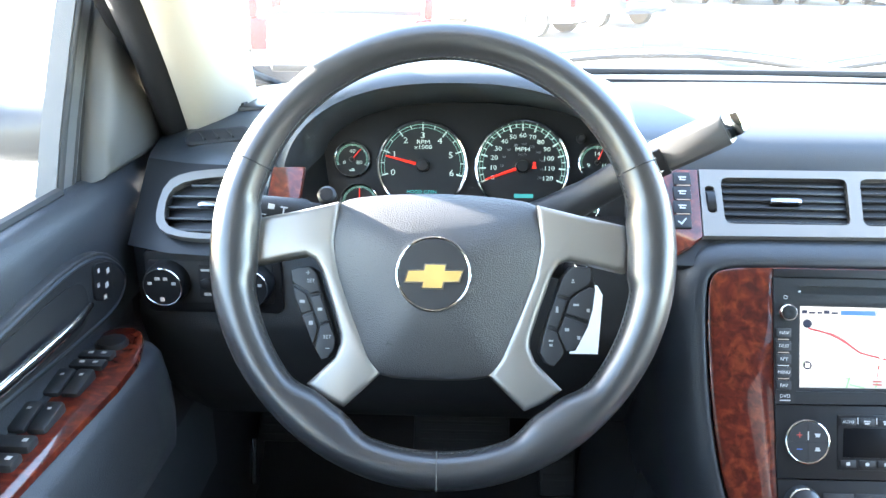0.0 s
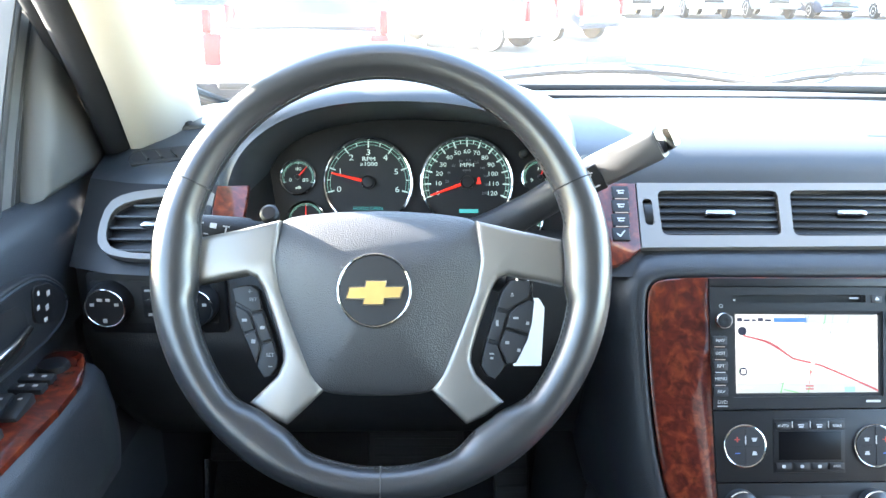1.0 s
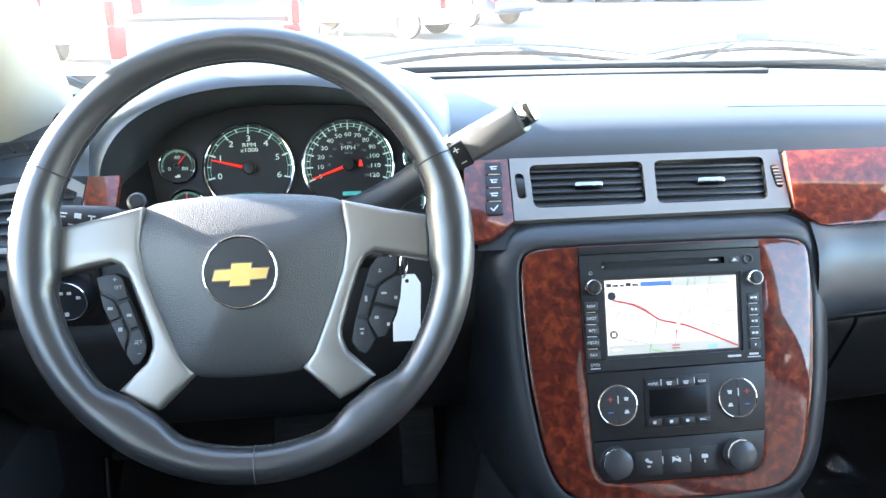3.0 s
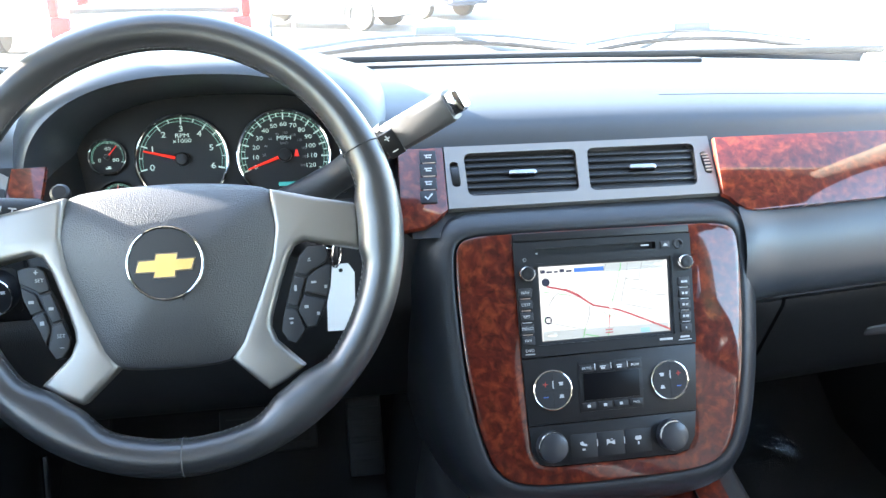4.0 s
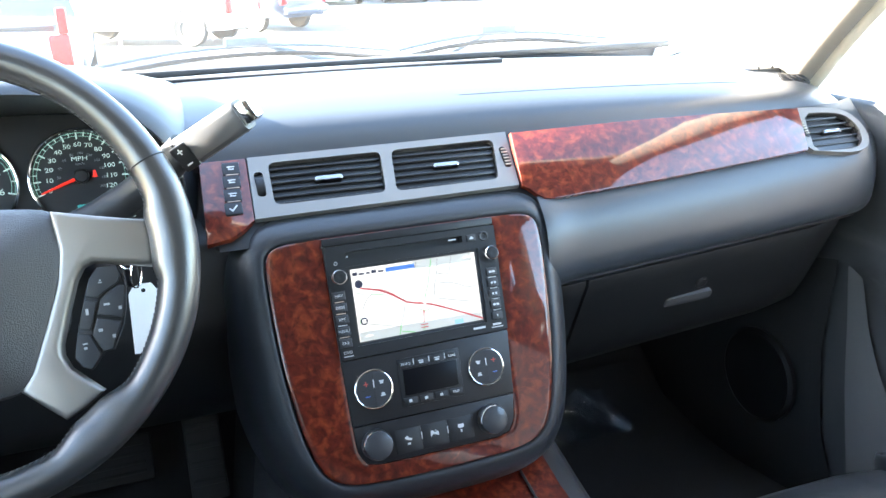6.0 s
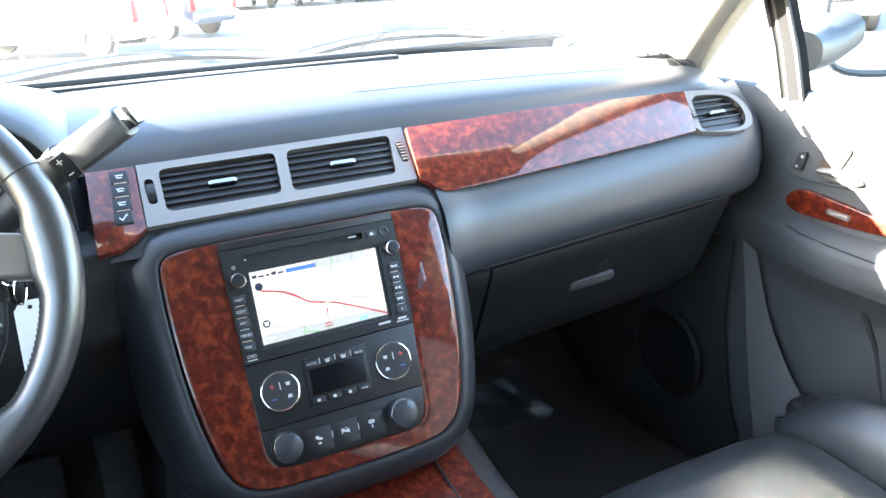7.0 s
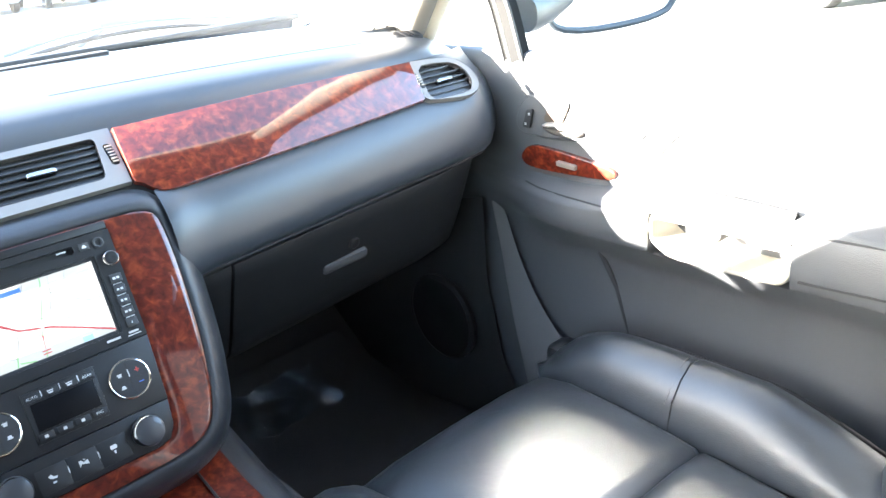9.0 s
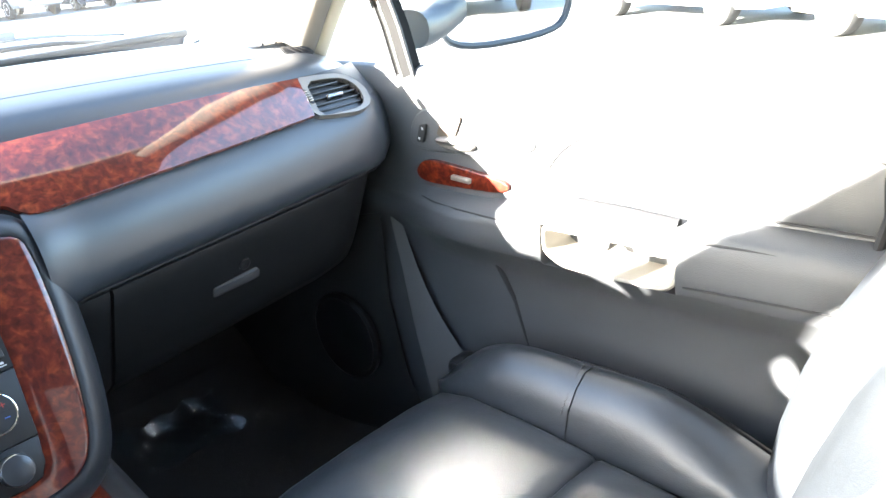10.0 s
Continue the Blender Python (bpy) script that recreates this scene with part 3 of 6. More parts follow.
part("thumbwheel", prism(twp, 0.003, 0.0055, 0.001), PANEL, pv, "", pose(-0.0, 0, 0))
for k in range(5):
    part("rib", box(0.5752, -0.0145 + 0.0042 * k, 0.0058, 0.006, 0.0014, 0.0016, 0), DOORLIGHT, pv)
vent_core(pr, pv, 6)
to_vent(pv)

dr = smooth_ring([(-0.597, 0.0165), (-0.6426, 0.0140), (-0.672, 0.0085), (-0.6855, -0.002), (-0.6870, -0.022), (-0.6830, -0.0380), (-0.668, -0.0450), (-0.636, -0.0475), (-0.600, -0.0450), (-0.597, -0.010)][::-1], 1)
db = smooth_ring([(-0.5872, 0.0293), (-0.6445, 0.0262), (-0.678, 0.0205), (-0.694, 0.0085), (-0.6975, -0.022), (-0.6935, -0.0420), (-0.678, -0.0525), (-0.640, -0.0565), (-0.591, -0.052), (-0.589, -0.010)][::-1], 1)
dr = inset(dr, -0.0026)
dv = thing("driver_air_vent", tuple(VENT @ Vector((-0.64, 0, 0))), "rounded black slatted air vent in a nickel bezel", "air vent", "outer air vents")
part("bezel", prism(db, -0.004, 0.0045, 0, [dr]), BEZEL, dv, "brushed nickel bezel")
part("thumbwheel", prism(rr(-0.5925, -0.004, 0.008, 0.02, 0.003), 0.003, 0.0055, 0.001), PANEL, dv)
vent_core(dr, dv, 5)
to_vent(dv)
clear_marks()

# message buttons on the wood end piece
bank = thing("button_bank", tuple(VENT @ Vector((-0.176, 0, 0))), "column of four black message buttons with pale symbols", "button panel")
for k in range(4):
    v = 0.0225 - 0.0165 * k
    c = -0.1735 - 0.0016 * k
    part("button", prism(rr(c, v, 0.0172, 0.0150, 0.0015), 0.003, 0.0062, 0.0008), PANEL, bank, "", VENT)
    if k < 3:
        bars("symbol", [(c, v + 0.0015, 0.008, 0.0012), (c, v - 0.0015, 0.006, 0.0012), (c - 0.002, v, 0.0012, 0.004)], 0.0064, PRINT, bank, VENT)
        bars("indicator", [(c, v - 0.0083, 0.013, 0.0008)], 0.0064, AMBER, bank, VENT)
    else:
        part("symbol", join(box(0, 0, 0.0064, 0.009, 0.0014, 0.0004, 0)), PRINT, bank, "", VENT @ pose(c + 0.001, v, 0, 0, 0, 50))
        part("symbol", join(box(0, 0, 0.0064, 0.005, 0.0014, 0.0004, 0)), PRINT, bank, "", VENT @ pose(c - 0.0025, v - 0.0015, 0, 0, 0, -45))

# ---- center stack ----
half = [(0.0, 0.0805), (0.10, 0.0805), (0.136, 0.0795), (0.1495, 0.0735), (0.1535, 0.060), (0.1538, 0.02), (0.1515, -0.03), (0.1465, -0.08), (0.137, -0.128), (0.1285, -0.152), (0.115, -0.168), (0.09, -0.1755), (0.045, -0.1775)]
stack_ring = half + [(0.0, -0.178)] + [(-x, y) for x, y in half[:0:-1]]
stack_ring = smooth_ring([(x - 0.002, y) for x, y in stack_ring], 2)
panel_ring = [(-0.0955, 0.079), (0.0955, 0.079), (0.0935, -0.0445), (0.0885, -0.116), (0.0855, -0.143), (0.078, -0.1555), (0.064, -0.1590), (-0.068, -0.1590), (-0.083, -0.1555), (-0.0905, -0.143), (-0.0925, -0.116), (-0.0945, -0.0445)]
stack = thing("center_stack", (0.44, 0.7, 1.15), "black center console stack framed in glossy burl wood", "center console")


def spread(ring, n=160, cx=-0.002, cy=-0.045):
    """The same ring as n points at even angles round a centre."""
    out = []
    for i in range(n):
        a = 2 * math.pi * i / n
        d = Vector((math.cos(a), math.sin(a)))
        best = 0.0
        for j, p in enumerate(ring):
            p, q = Vector(p) - Vector((cx, cy)), Vector(ring[(j + 1) % len(ring)]) - Vector((cx, cy))
            e = q - p
            det = d.x * e.y - d.y * e.x
            if abs(det) > 1e-12:
                t, u = (p.x * e.y - p.y * e.x) / det, (p.x * d.y - p.y * d.x) / det
                if t > 0 and -1e-6 <= u <= 1 + 1e-6:
                    best = max(best, t)
        out.append((cx + d.x * best, cy + d.y * best))
    return out


inner, outer = spread(panel_ring), spread(stack_ring)
rings = []
for k, w in ((0.0, -0.006), (0.0, 0.0034), (0.03, 0.0036), (0.25, 0.0039), (0.5, 0.0040), (0.75, 0.0039), (0.90, 0.0037), (0.985, 0.0035), (1.0, 0.0028), (1.0, -0.006)):
    rings.append([(a[0] + (b[0] - a[0]) * k, a[1] + (b[1] - a[1]) * k, w) for a, b in zip(inner, outer)])
part("wood_surround", loft(rings), WOOD, stack, "glossy reddish burl wood frame", STACK, sharp=50)
rings = []
for d, w in ((0.0012, -0.004), (-0.0006, -0.0012), (-0.0016, 0.0004), (-0.0036, 0.0014), (-0.0070, 0.0014), (-0.0110, 0.0002), (-0.0155, -0.0026), (-0.0205, -0.0065), (-0.0260, -0.0135), (-0.0310, -0.0220), (-0.0355, -0.0330), (-0.0395, -0.047), (-0.0430, -0.068), (-0.045, -0.11), (-0.045, -0.22)):
    rings.append([(x, y, w) for x, y in inset(stack_ring, d)])
part("surround", loft(rings), SURROUND, stack, "padded black vinyl surround", STACK, sharp=80)
part("core", prism(inset(panel_ring, -0.002), -0.02, -0.003, 0), PIT, stack, "", STACK)

radio = thing("navigation_radio", tuple(STACK @ Vector((0, 0.01, 0))), "black navigation radio with a lit map screen", "car radio")
part("top_strip", prism([(-0.0958, 0.0797), (0.0958, 0.0797), (0.0956, 0.0718), (-0.0956, 0.0718)], -0.003, 0.0055, 0.0008), PANEL, radio, "", STACK)
slot = rr(-0.0085, 0.0600, 0.131, 0.0072, 0.0015)
scr = [(-0.0712, 0.0452), (0.0702, 0.0447), (0.0682, -0.0308), (-0.0718, -0.0318)]
part("faceplate", prism([(-0.0962, 0.0708), (0.0960, 0.0708), (0.0938, -0.0445), (-0.0944, -0.0465)], -0.003, 0.0065, 0, [slot, inset(scr[::-1], -0.003)]), PANEL, radio, "", STACK)
part("disc_slot", prism(slot, -0.004, -0.002, 0), PIT, radio, "", STACK)
part("screen_bezel", prism(inset(scr[::-1], -0.003), 0.0, 0.0045, 0, [inset(scr[::-1], 0.0005)]), PIT, radio, "", STACK)
screen = part("screen", prism(scr, -0.002, 0.003, 0), SCREEN, radio, "lit white road map", STACK)


def road(name, pts, width, material, w):
    bm = bmesh.new()
    vs = []
    path = curve_pts([(x, y, 0) for x, y in pts], 14)
    for i, p in enumerate(path):
        d = path[min(i + 1, len(path) - 1)] - path[max(i - 1, 0)]
        s = Vector((-d.y, d.x, 0)).normalized() * width / 2
        vs.append((bm.verts.new((p.x + s.x, p.y + s.y, w)), bm.verts.new((p.x - s.x, p.y - s.y, w))))
    for a, b in zip(vs, vs[1:]):
        bm.faces.new((a[0], a[1], b[1], b[0]))
    return part(name, bm, material, screen, "", STACK)


def chart(x, y):
    """A spot on the map, in hundredths of its width and height from the top left."""
    return -0.0712 + 0.001410 * x, 0.0448 - 0.000762 * y


def chart_road(line, width, material, w):
    road("map_road", [chart(x, y) for x, y in line], width, material, w)


bars("map_strip", [(0.0315, 0.0398, 0.067, 0.0085), (-0.0018, -0.0262, 0.1365, 0.0096)], 0.0031, SCR_GREY, screen, STACK)
bars("map_lake", [(0.0402, -0.0276, 0.010, 0.005)], 0.0033, SCR_PALE, screen, STACK)
road("map_route", [chart(x, y) for x, y in ((6, 27), (10, 29), (19, 33), (27, 40), (33, 47), (40, 56), (49, 60), (58, 64), (70, 73), (86, 86), (99, 97))], 0.0019, SCR_RED, 0.0037)
road("map_route", [chart(x, y) for x, y in ((14, 30.5), (22, 33.5), (29, 40), (36, 50))], 0.0008, SCR_RED, 0.0036)
road("map_route", [chart(x, y) for x, y in ((52, 72), (51.6, 80), (51, 88))], 0.0008, SCR_RED, 0.0036)
for line in ([(63.5, 1), (63, 8), (62, 13)], [(33, 86), (32, 93), (31, 99)], [(33, 95), (38, 97), (43, 99)], [(51, 92), (50.5, 95), (50, 99)]):
    chart_road(line, 0.0013, SCR_GREEN, 0.0036)
for line in ([(62, 13), (59, 34), (56, 48), (53, 66), (52, 74)], [(2, 33), (6, 35), (9, 36)], [(14.5, 38), (21, 40), (28, 44)], [(48, 67), (53, 72), (58, 70)], [(1, 80), (3, 70), (2, 60)]):
    chart_road(line, 0.0008, SCR_GREEN, 0.0034)
for line in ([(69, 1), (67, 21), (64, 38), (62, 55)], [(80.5, 1), (78, 16), (77, 26)], [(77, 26), (72, 25), (67, 23)], [(68, 36), (81, 41), (89, 48), (98, 49)], [(65, 58), (76, 63), (88, 68), (95, 66)], [(52, 1), (51, 7), (49.5, 12)], [(16, 34), (9.5, 45), (6, 56)], [(37.5, 55), (37, 68), (33, 86)], [(6, 76), (19, 82), (33, 88)], [(49, 52), (54, 50), (59, 53)]):
    chart_road(line, 0.0008, SCR_LINE, 0.0033)
bars("map_bar", [(-0.0165, 0.0392, 0.032, 0.0045)], 0.0034, SCR_BLUE, screen, STACK)
bars("map_caption", [(-0.0660, 0.0395, 0.005, 0.0034), (-0.0590, 0.0388, 0.006, 0.002), (-0.0520, 0.0388, 0.004, 0.002), (-0.0455, 0.0395, 0.005, 0.0034), (-0.0380, 0.0388, 0.006, 0.002)], 0.0034, SCR_DARK, screen, STACK)
part("map_mark", lathe([(0.0026, 0.0030), (0.0026, 0.0039), (0.0001, 0.0040)], 20, (*chart(54, 59.5), 0)), SCREEN, screen, "", STACK)
part("map_symbol", lathe([(0.0042, 0.003), (0.0042, 0.0036)], 20, (-0.0635, 0.0285, 0)), SCR_DARK, screen, "", STACK)
part("map_symbol", join(lathe([(0.0040, 0.003), (0.0040, 0.0036)], 20, (-0.0635, -0.0105, 0))), SCR_DARK, screen, "", STACK)
bars("map_symbol", [(-0.0635, -0.0105, 0.0042, 0.0042)], 0.0037, SCREEN, screen, STACK)
bars("map_symbol", [(0.0008, -0.0243, 0.008, 0.0012), (0.0008, -0.0272, 0.008, 0.0012), (0.0022, -0.0110, 0.0014, 0.0030)], 0.0038, SCR_RED, screen, STACK)
bars("map_symbol", [(-0.0605, -0.0262, 0.009, 0.0016), (0.0595, 0.0400, 0.008, 0.0020)], 0.0038, SCREEN, screen, STACK)

for u, v in ((-0.0840, 0.0388), (0.0868, 0.0405)):
    knob = part("knob", lathe([(0.0086, 0.004), (0.0086, 0.0095), (0.0080, 0.0125), (0.0072, 0.0135)], 28, (u, v, 0)), CHROME, radio, "chrome-ringed knob", STACK)
    part("cap", lathe([(0.0066, 0.011), (0.0066, 0.0142), (0.0052, 0.0148), (0.002, 0.0142)], 24, (u, v, 0)), PANEL, knob, "", STACK)
part("power_mark", lathe([(0.0012, 0.0064), (0.0014, 0.0068), (0.0019, 0.0068), (0.0020, 0.0064)], 16, (-0.0850, 0.0528, 0)), PODPRINT, radio, "", STACK)
for k, word in enumerate(("NAV", "DEST", "RPT", "MENU", "FAV")):
    v = 0.0195 - 0.0122 * k
    part("button", prism(rr(-0.0870, v, 0.0138, 0.0088, 0.001), 0.005, 0.0082, 0.0006), BUTTON, radio, "", STACK)
    lettering("print", word, 0.0042, -0.0870, v, 0.0083, PRINT, radio, STACK)
    if k < 4:
        bars("indicator", [(-0.0870, v - 0.0061, 0.010, 0.0008)], 0.0067, AMBER if k in (0, 1, 3) else PRINT, radio, STACK)
for k in range(5):
    v = 0.0200 - 0.0120 * k
    part("button", prism(rr(0.0848 - 0.0003 * k, v, 0.0122, 0.0088, 0.001), 0.005, 0.0082, 0.0006), BUTTON, radio, "", STACK)
    bars("print", [(0.0848 - 0.0003 * k + dx, v, (0.0030, 0.0022, 0.0022, 0.0026, 0.0010)[k], 0.0022) for dx in ((-0.0019, 0.0019) if k < 4 else (0,))], 0.0083, PRINT, radio, STACK)
    if k < 4:
        bars("indicator", [(0.0846, v - 0.006, 0.009, 0.0007)], 0.0067, PRINT, radio, STACK)
lettering("print", "DVD", 0.0046, -0.0855, -0.0395, 0.0067, PRINT, radio, STACK)
bars("print", [(-0.0855, -0.0432, 0.010, 0.0010), (0.061, -0.0385, 0.014, 0.0022), (0.082, -0.0375, 0.010, 0.0020), (0.082, -0.0405, 0.014, 0.0010)], 0.0067, PRINT, radio, STACK)
part("eject_button", prism(rr(0.0672, 0.0598, 0.0105, 0.0072, 0.001), 0.005, 0.0078, 0.0006), BUTTON, radio, "", STACK)
part("eject_mark", prism([(0.0645, 0.0585), (0.0699, 0.0585), (0.0672, 0.0618)], 0.0078, 0.0081, 0), PRINT, radio, "", STACK)
part("aux_jack", lathe([(0.0056, 0.005), (0.0056, 0.0078), (0.0045, 0.0084), (0.0030, 0.0078), (0.0026, 0.004)], 22, (0.0818, 0.0598, 0)), BUTTON, radio, "", STACK)
bars("slot_mark", [(-0.072, 0.0585, 0.002, 0.0015), (0.045, 0.0605, 0.009, 0.0014)], 0.0068, PRINT, radio, STACK)

hvac = thing("climate_control", tuple(STACK @ Vector((0, -0.08, 0))), "black climate panel with chrome-ringed dials and dark display", "climate control")
disp = [(-0.0355, -0.0565), (0.0318, -0.0560), (0.0308, -0.1052), (-0.0362, -0.1052)]
part("faceplate", prism([(-0.0943, -0.0478), (0.0936, -0.0458), (0.0890, -0.1148), (-0.0922, -0.1155)], -0.003, 0.0055, 0.0006), PANEL, hvac, "", STACK)
part("display_frame", prism(inset(disp[::-1], -0.001), 0.004, 0.0066, 0.0006), PANEL, hvac, "", STACK)
part("display", prism([(-0.0318, -0.0672), (0.0285, -0.0668), (0.0278, -0.0945), (-0.0325, -0.0945)], 0.005, 0.0072, 0.0005), LCD, hvac, "dark glossy display", STACK)
for u in (-0.0650, 0.0612):
    dial = part("dial", lathe([(0.0192, 0.004), (0.0192, 0.0075), (0.0186, 0.0085), (0.005, 0.0088)], 40, (u, -0.0810, 0)), BUTTON, hvac, "round black four-way button", STACK)
    ring = [(u + 0.0197 * math.cos(a), -0.081 + 0.0197 * math.sin(a), 0.007) for a in [2 * math.pi * i / 48 for i in range(49)]]
    part("ring", tube(ring, 0.0012, 8), CHROME, dial, "thin chrome ring", STACK)
    bars("split", [(u, -0.081, 0.0005, 0.037), (u, -0.081, 0.037, 0.0005)], 0.0089, PIT, dial, STACK)
    bars("plus", [(u - 0.008 if u < 0 else u + 0.009, -0.0745, 0.005, 0.0009), (u - 0.008 if u < 0 else u + 0.009, -0.0745, 0.0009, 0.005)], 0.0090, REDPRINT, dial, STACK)
    bars("minus", [(u - 0.008 if u < 0 else u + 0.009, -0.0875, 0.005, 0.0009)], 0.0090, BLUEPRINT, dial, STACK)
    s = u + 0.0085 if u < 0 else u - 0.009
    bars("fan_mark", [(s, -0.0735, 0.005, 0.0012), (s, -0.0752, 0.0035, 0.0022), (s, -0.0885, 0.005, 0.0012), (s, -0.0868, 0.0035, 0.0022), (u, -0.075, 0.0011, 0.008)], 0.0090, PRINT, dial, STACK)
for k, (word, u) in enumerate((("AUTO", -0.0278), ("", -0.0105), ("", 0.0072), ("REAR", 0.0245))):
    part("button", prism(rr(u, -0.0618, 0.0150, 0.0072, 0.0008), 0.006, 0.0076, 0.0004), PANEL, hvac, "", STACK)
    if word:
        lettering("print", word, 0.0038, u, -0.0618, 0.0077, PRINT, hvac, STACK)
    else:
        bars("print", [(u, -0.0608, 0.006, 0.001), (u, -0.0628, 0.0045, 0.0016)], 0.0077, PRINT, hvac, STACK)
    if k < 3:
        bars("divider", [(u + 0.0088, -0.0605, 0.0009, 0.006)], 0.0077, PRINT, hvac, STACK)
for k, u in enumerate((-0.0280, -0.0105, 0.0065, 0.0232)):
    part("button", prism(rr(u, -0.1002, 0.0148, 0.0068, 0.0008), 0.006, 0.0076, 0.0004), PANEL, hvac, "", STACK)
    if k == 3:
        lettering("print", "PASS", 0.0034, u, -0.1002, 0.0077, PRINT, hvac, STACK)
    else:
        bars("print", [(u, -0.1002, 0.0032, 0.0028)], 0.0077, PRINT, hvac, STACK)

bank2 = thing("switch_panel", tuple(STACK @ Vector((0, -0.138, 0))), "black switch row with two round power outlet covers", "switch panel")
part("faceplate", prism([(-0.0922, -0.1165), (0.0886, -0.1158), (0.0852, -0.142), (0.0775, -0.1545), (0.064, -0.1580), (-0.068, -0.1580), (-0.083, -0.1545), (-0.0902, -0.142)], -0.003, 0.0050, 0.0006), PANEL, bank2, "", STACK)
for u in (-0.0705, 0.0585):
    outlet = part("outlet_cover", lathe([(0.0160, 0.003), (0.0158, 0.012), (0.0145, 0.0165), (0.010, 0.0180), (0.002, 0.0186)], 36, (u, -0.1372, 0)), KNOBGLOSS, bank2, "round black outlet cover", STACK)
    # chrome arc on the upper left edge only, a modelled highlight
    arc = [(u + 0.0150 * math.cos(a), -0.1372 + 0.0150 * math.sin(a), 0.0150) for a in [radians(75 + 110 * i / 16) for i in range(17)]]
    part("rim_glint", tube(arc, 0.0009, 6), CHROME, outlet, "", STACK)
for k, u in enumerate((-0.0360, -0.0068, 0.0230)):
    part("switch", prism(rr(u, -0.1405, 0.0288, 0.0250, 0.0012), 0.0045, 0.0053, 0.0003), PANEL, bank2, "", STACK)
    icon = ([(-0.004, 0.002), (-0.001, 0.0035), (0.0005, 0.001), (0.004, 0.0), (0.003, -0.002), (-0.001, -0.001), (-0.003, 0.0)], [(-0.0045, -0.003), (-0.0045, 0.003), (-0.002, 0.003), (0.0, 0.0005), (0.004, 0.002), (0.0045, -0.003), (0.001, -0.0015), (-0.002, -0.0005)], [(-0.003, 0.0035), (0.003, 0.0035), (0.0036, 0.001), (0.0025, -0.0005), (-0.0025, -0.0005), (-0.0036, 0.001)])[k]
    part("print", prism([(u + a, -0.1390 + b) for a, b in icon], 0.0053, 0.0056, 0), PRINT, bank2, "", STACK)
    bars("print", [((u, -0.1440, 0.0032, 0.0018), (u + 0.001, -0.1360, 0.0022, 0.0008), (u, -0.1425, 0.0016, 0.0030))[k]], 0.0054, PRINT, bank2, STACK)
    if k < 2:
        bars("lamp", [(u + 0.0148, -0.1385, 0.0009, 0.007)], 0.0054, PRINT, bank2, STACK)

# ---- instrument cluster ----
cl = thing("instrument_cluster", tuple(CLUSTER @ Vector((0, 0, 0))), "black gauge cluster with lit green scales and red needles", "instrument cluster")
ring = [(-0.178, -0.075), (0.18, -0.075), (0.183, -0.02), (0.172, 0.032), (0.140, 0.056), (0.09, 0.068), (0.0, 0.074), (-0.06, 0.072), (-0.118, 0.064), (-0.160, 0.048), (-0.181, 0.015)]
part("face", prism(smooth_ring(ring, 2), -0.012, -0.006, 0), PANEL, cl, "", CLUSTER)


def gauge(u, v, r, a0, a1, major, minor, numbers, value, size, label, big=True):
    g = part("gauge", lathe([(r, -0.0058), (r, -0.0046), (0.002, -0.0046)], 56, (u, v, 0)), FACE, cl, label, CLUSTER)
    arc = [(u + (r + 0.0012) * math.cos(a), v + (r + 0.0012) * math.sin(a), 0.0) for a in [2 * math.pi * i / 64 for i in range(65)]]
    part("rim", tube(arc, 0.0020 if big else 0.0015, 8), CHROME, g, "chrome ring", CLUSTER)
    for rad, wdt in (((r * 0.955), 0.00028), ((r * 0.885), 0.00022)):
        bm = bmesh.new()
        vs = []
        for i in range(49):
            a = radians(a0 + (a1 - a0) * i / 48)
            vs.append([bm.verts.new((u + q * math.cos(a), v + q * math.sin(a), -0.0042)) for q in (rad - wdt, rad + wdt)])
        for p, q in zip(vs, vs[1:]):
            bm.faces.new((p[0], p[1], q[1], q[0]))
        part("scale_ring", bm, RING, g, "", CLUSTER)
    for i in range(minor + 1):
        a = a0 + (a1 - a0) * i / minor
        is_major = i % (minor // major) == 0
        ln = r * (0.15 if is_major else 0.085)
        part("tick", box(0, 0, 0, ln, r * (0.030 if is_major else 0.022), 0.0004, 0), MARK, g, "", CLUSTER @ pose(u + (r * 0.965 - ln / 2) * math.cos(radians(a)), v + (r * 0.965 - ln / 2) * math.sin(radians(a)), -0.004, 0, 0, a))
    for i, word in enumerate(numbers):
        if word:
            a = radians(a0 + (a1 - a0) * i / (len(numbers) - 1))
            k = 0.70 if big else 0.52
            lettering("numeral", word, size, u + r * (k - 0.05 * (len(word) - 1) * abs(math.cos(a))) * math.cos(a), v + r * k * math.sin(a), -0.004, MARK, g, CLUSTER, wide=1.2)
    a = radians(a0 + (a1 - a0) * value)
    tip, tail = r * 0.88, r * 0.1
    nb = bmesh.new()
    c, s = math.cos(a), math.sin(a)
    w0, w1 = r * 0.036, r * 0.018
    vs = [nb.verts.new((u + x * c - y * s, v + x * s + y * c, h)) for x, y, h in ((tail, -w0, -0.001), (tip, -w1, -0.001), (tip, w1, -0.001), (tail, w0, -0.001), (tail, 0, 0.0006), (tip, 0, 0.0002))]
    for f in ((0, 1, 5, 4), (4, 5, 2, 3), (1, 2, 5), (0, 4, 3), (0, 3, 2, 1)):
        nb.faces.new([vs[i] for i in f])
    part("needle", nb, NEEDLE, g, "lit red needle", CLUSTER)
    part("hub", lathe([(r * 0.155, -0.004), (r * 0.15, 0.003), (r * 0.12, 0.0046), (0.0008, 0.005)], 24, (u, v, 0)), SLAT, g, "", CLUSTER)
    return g


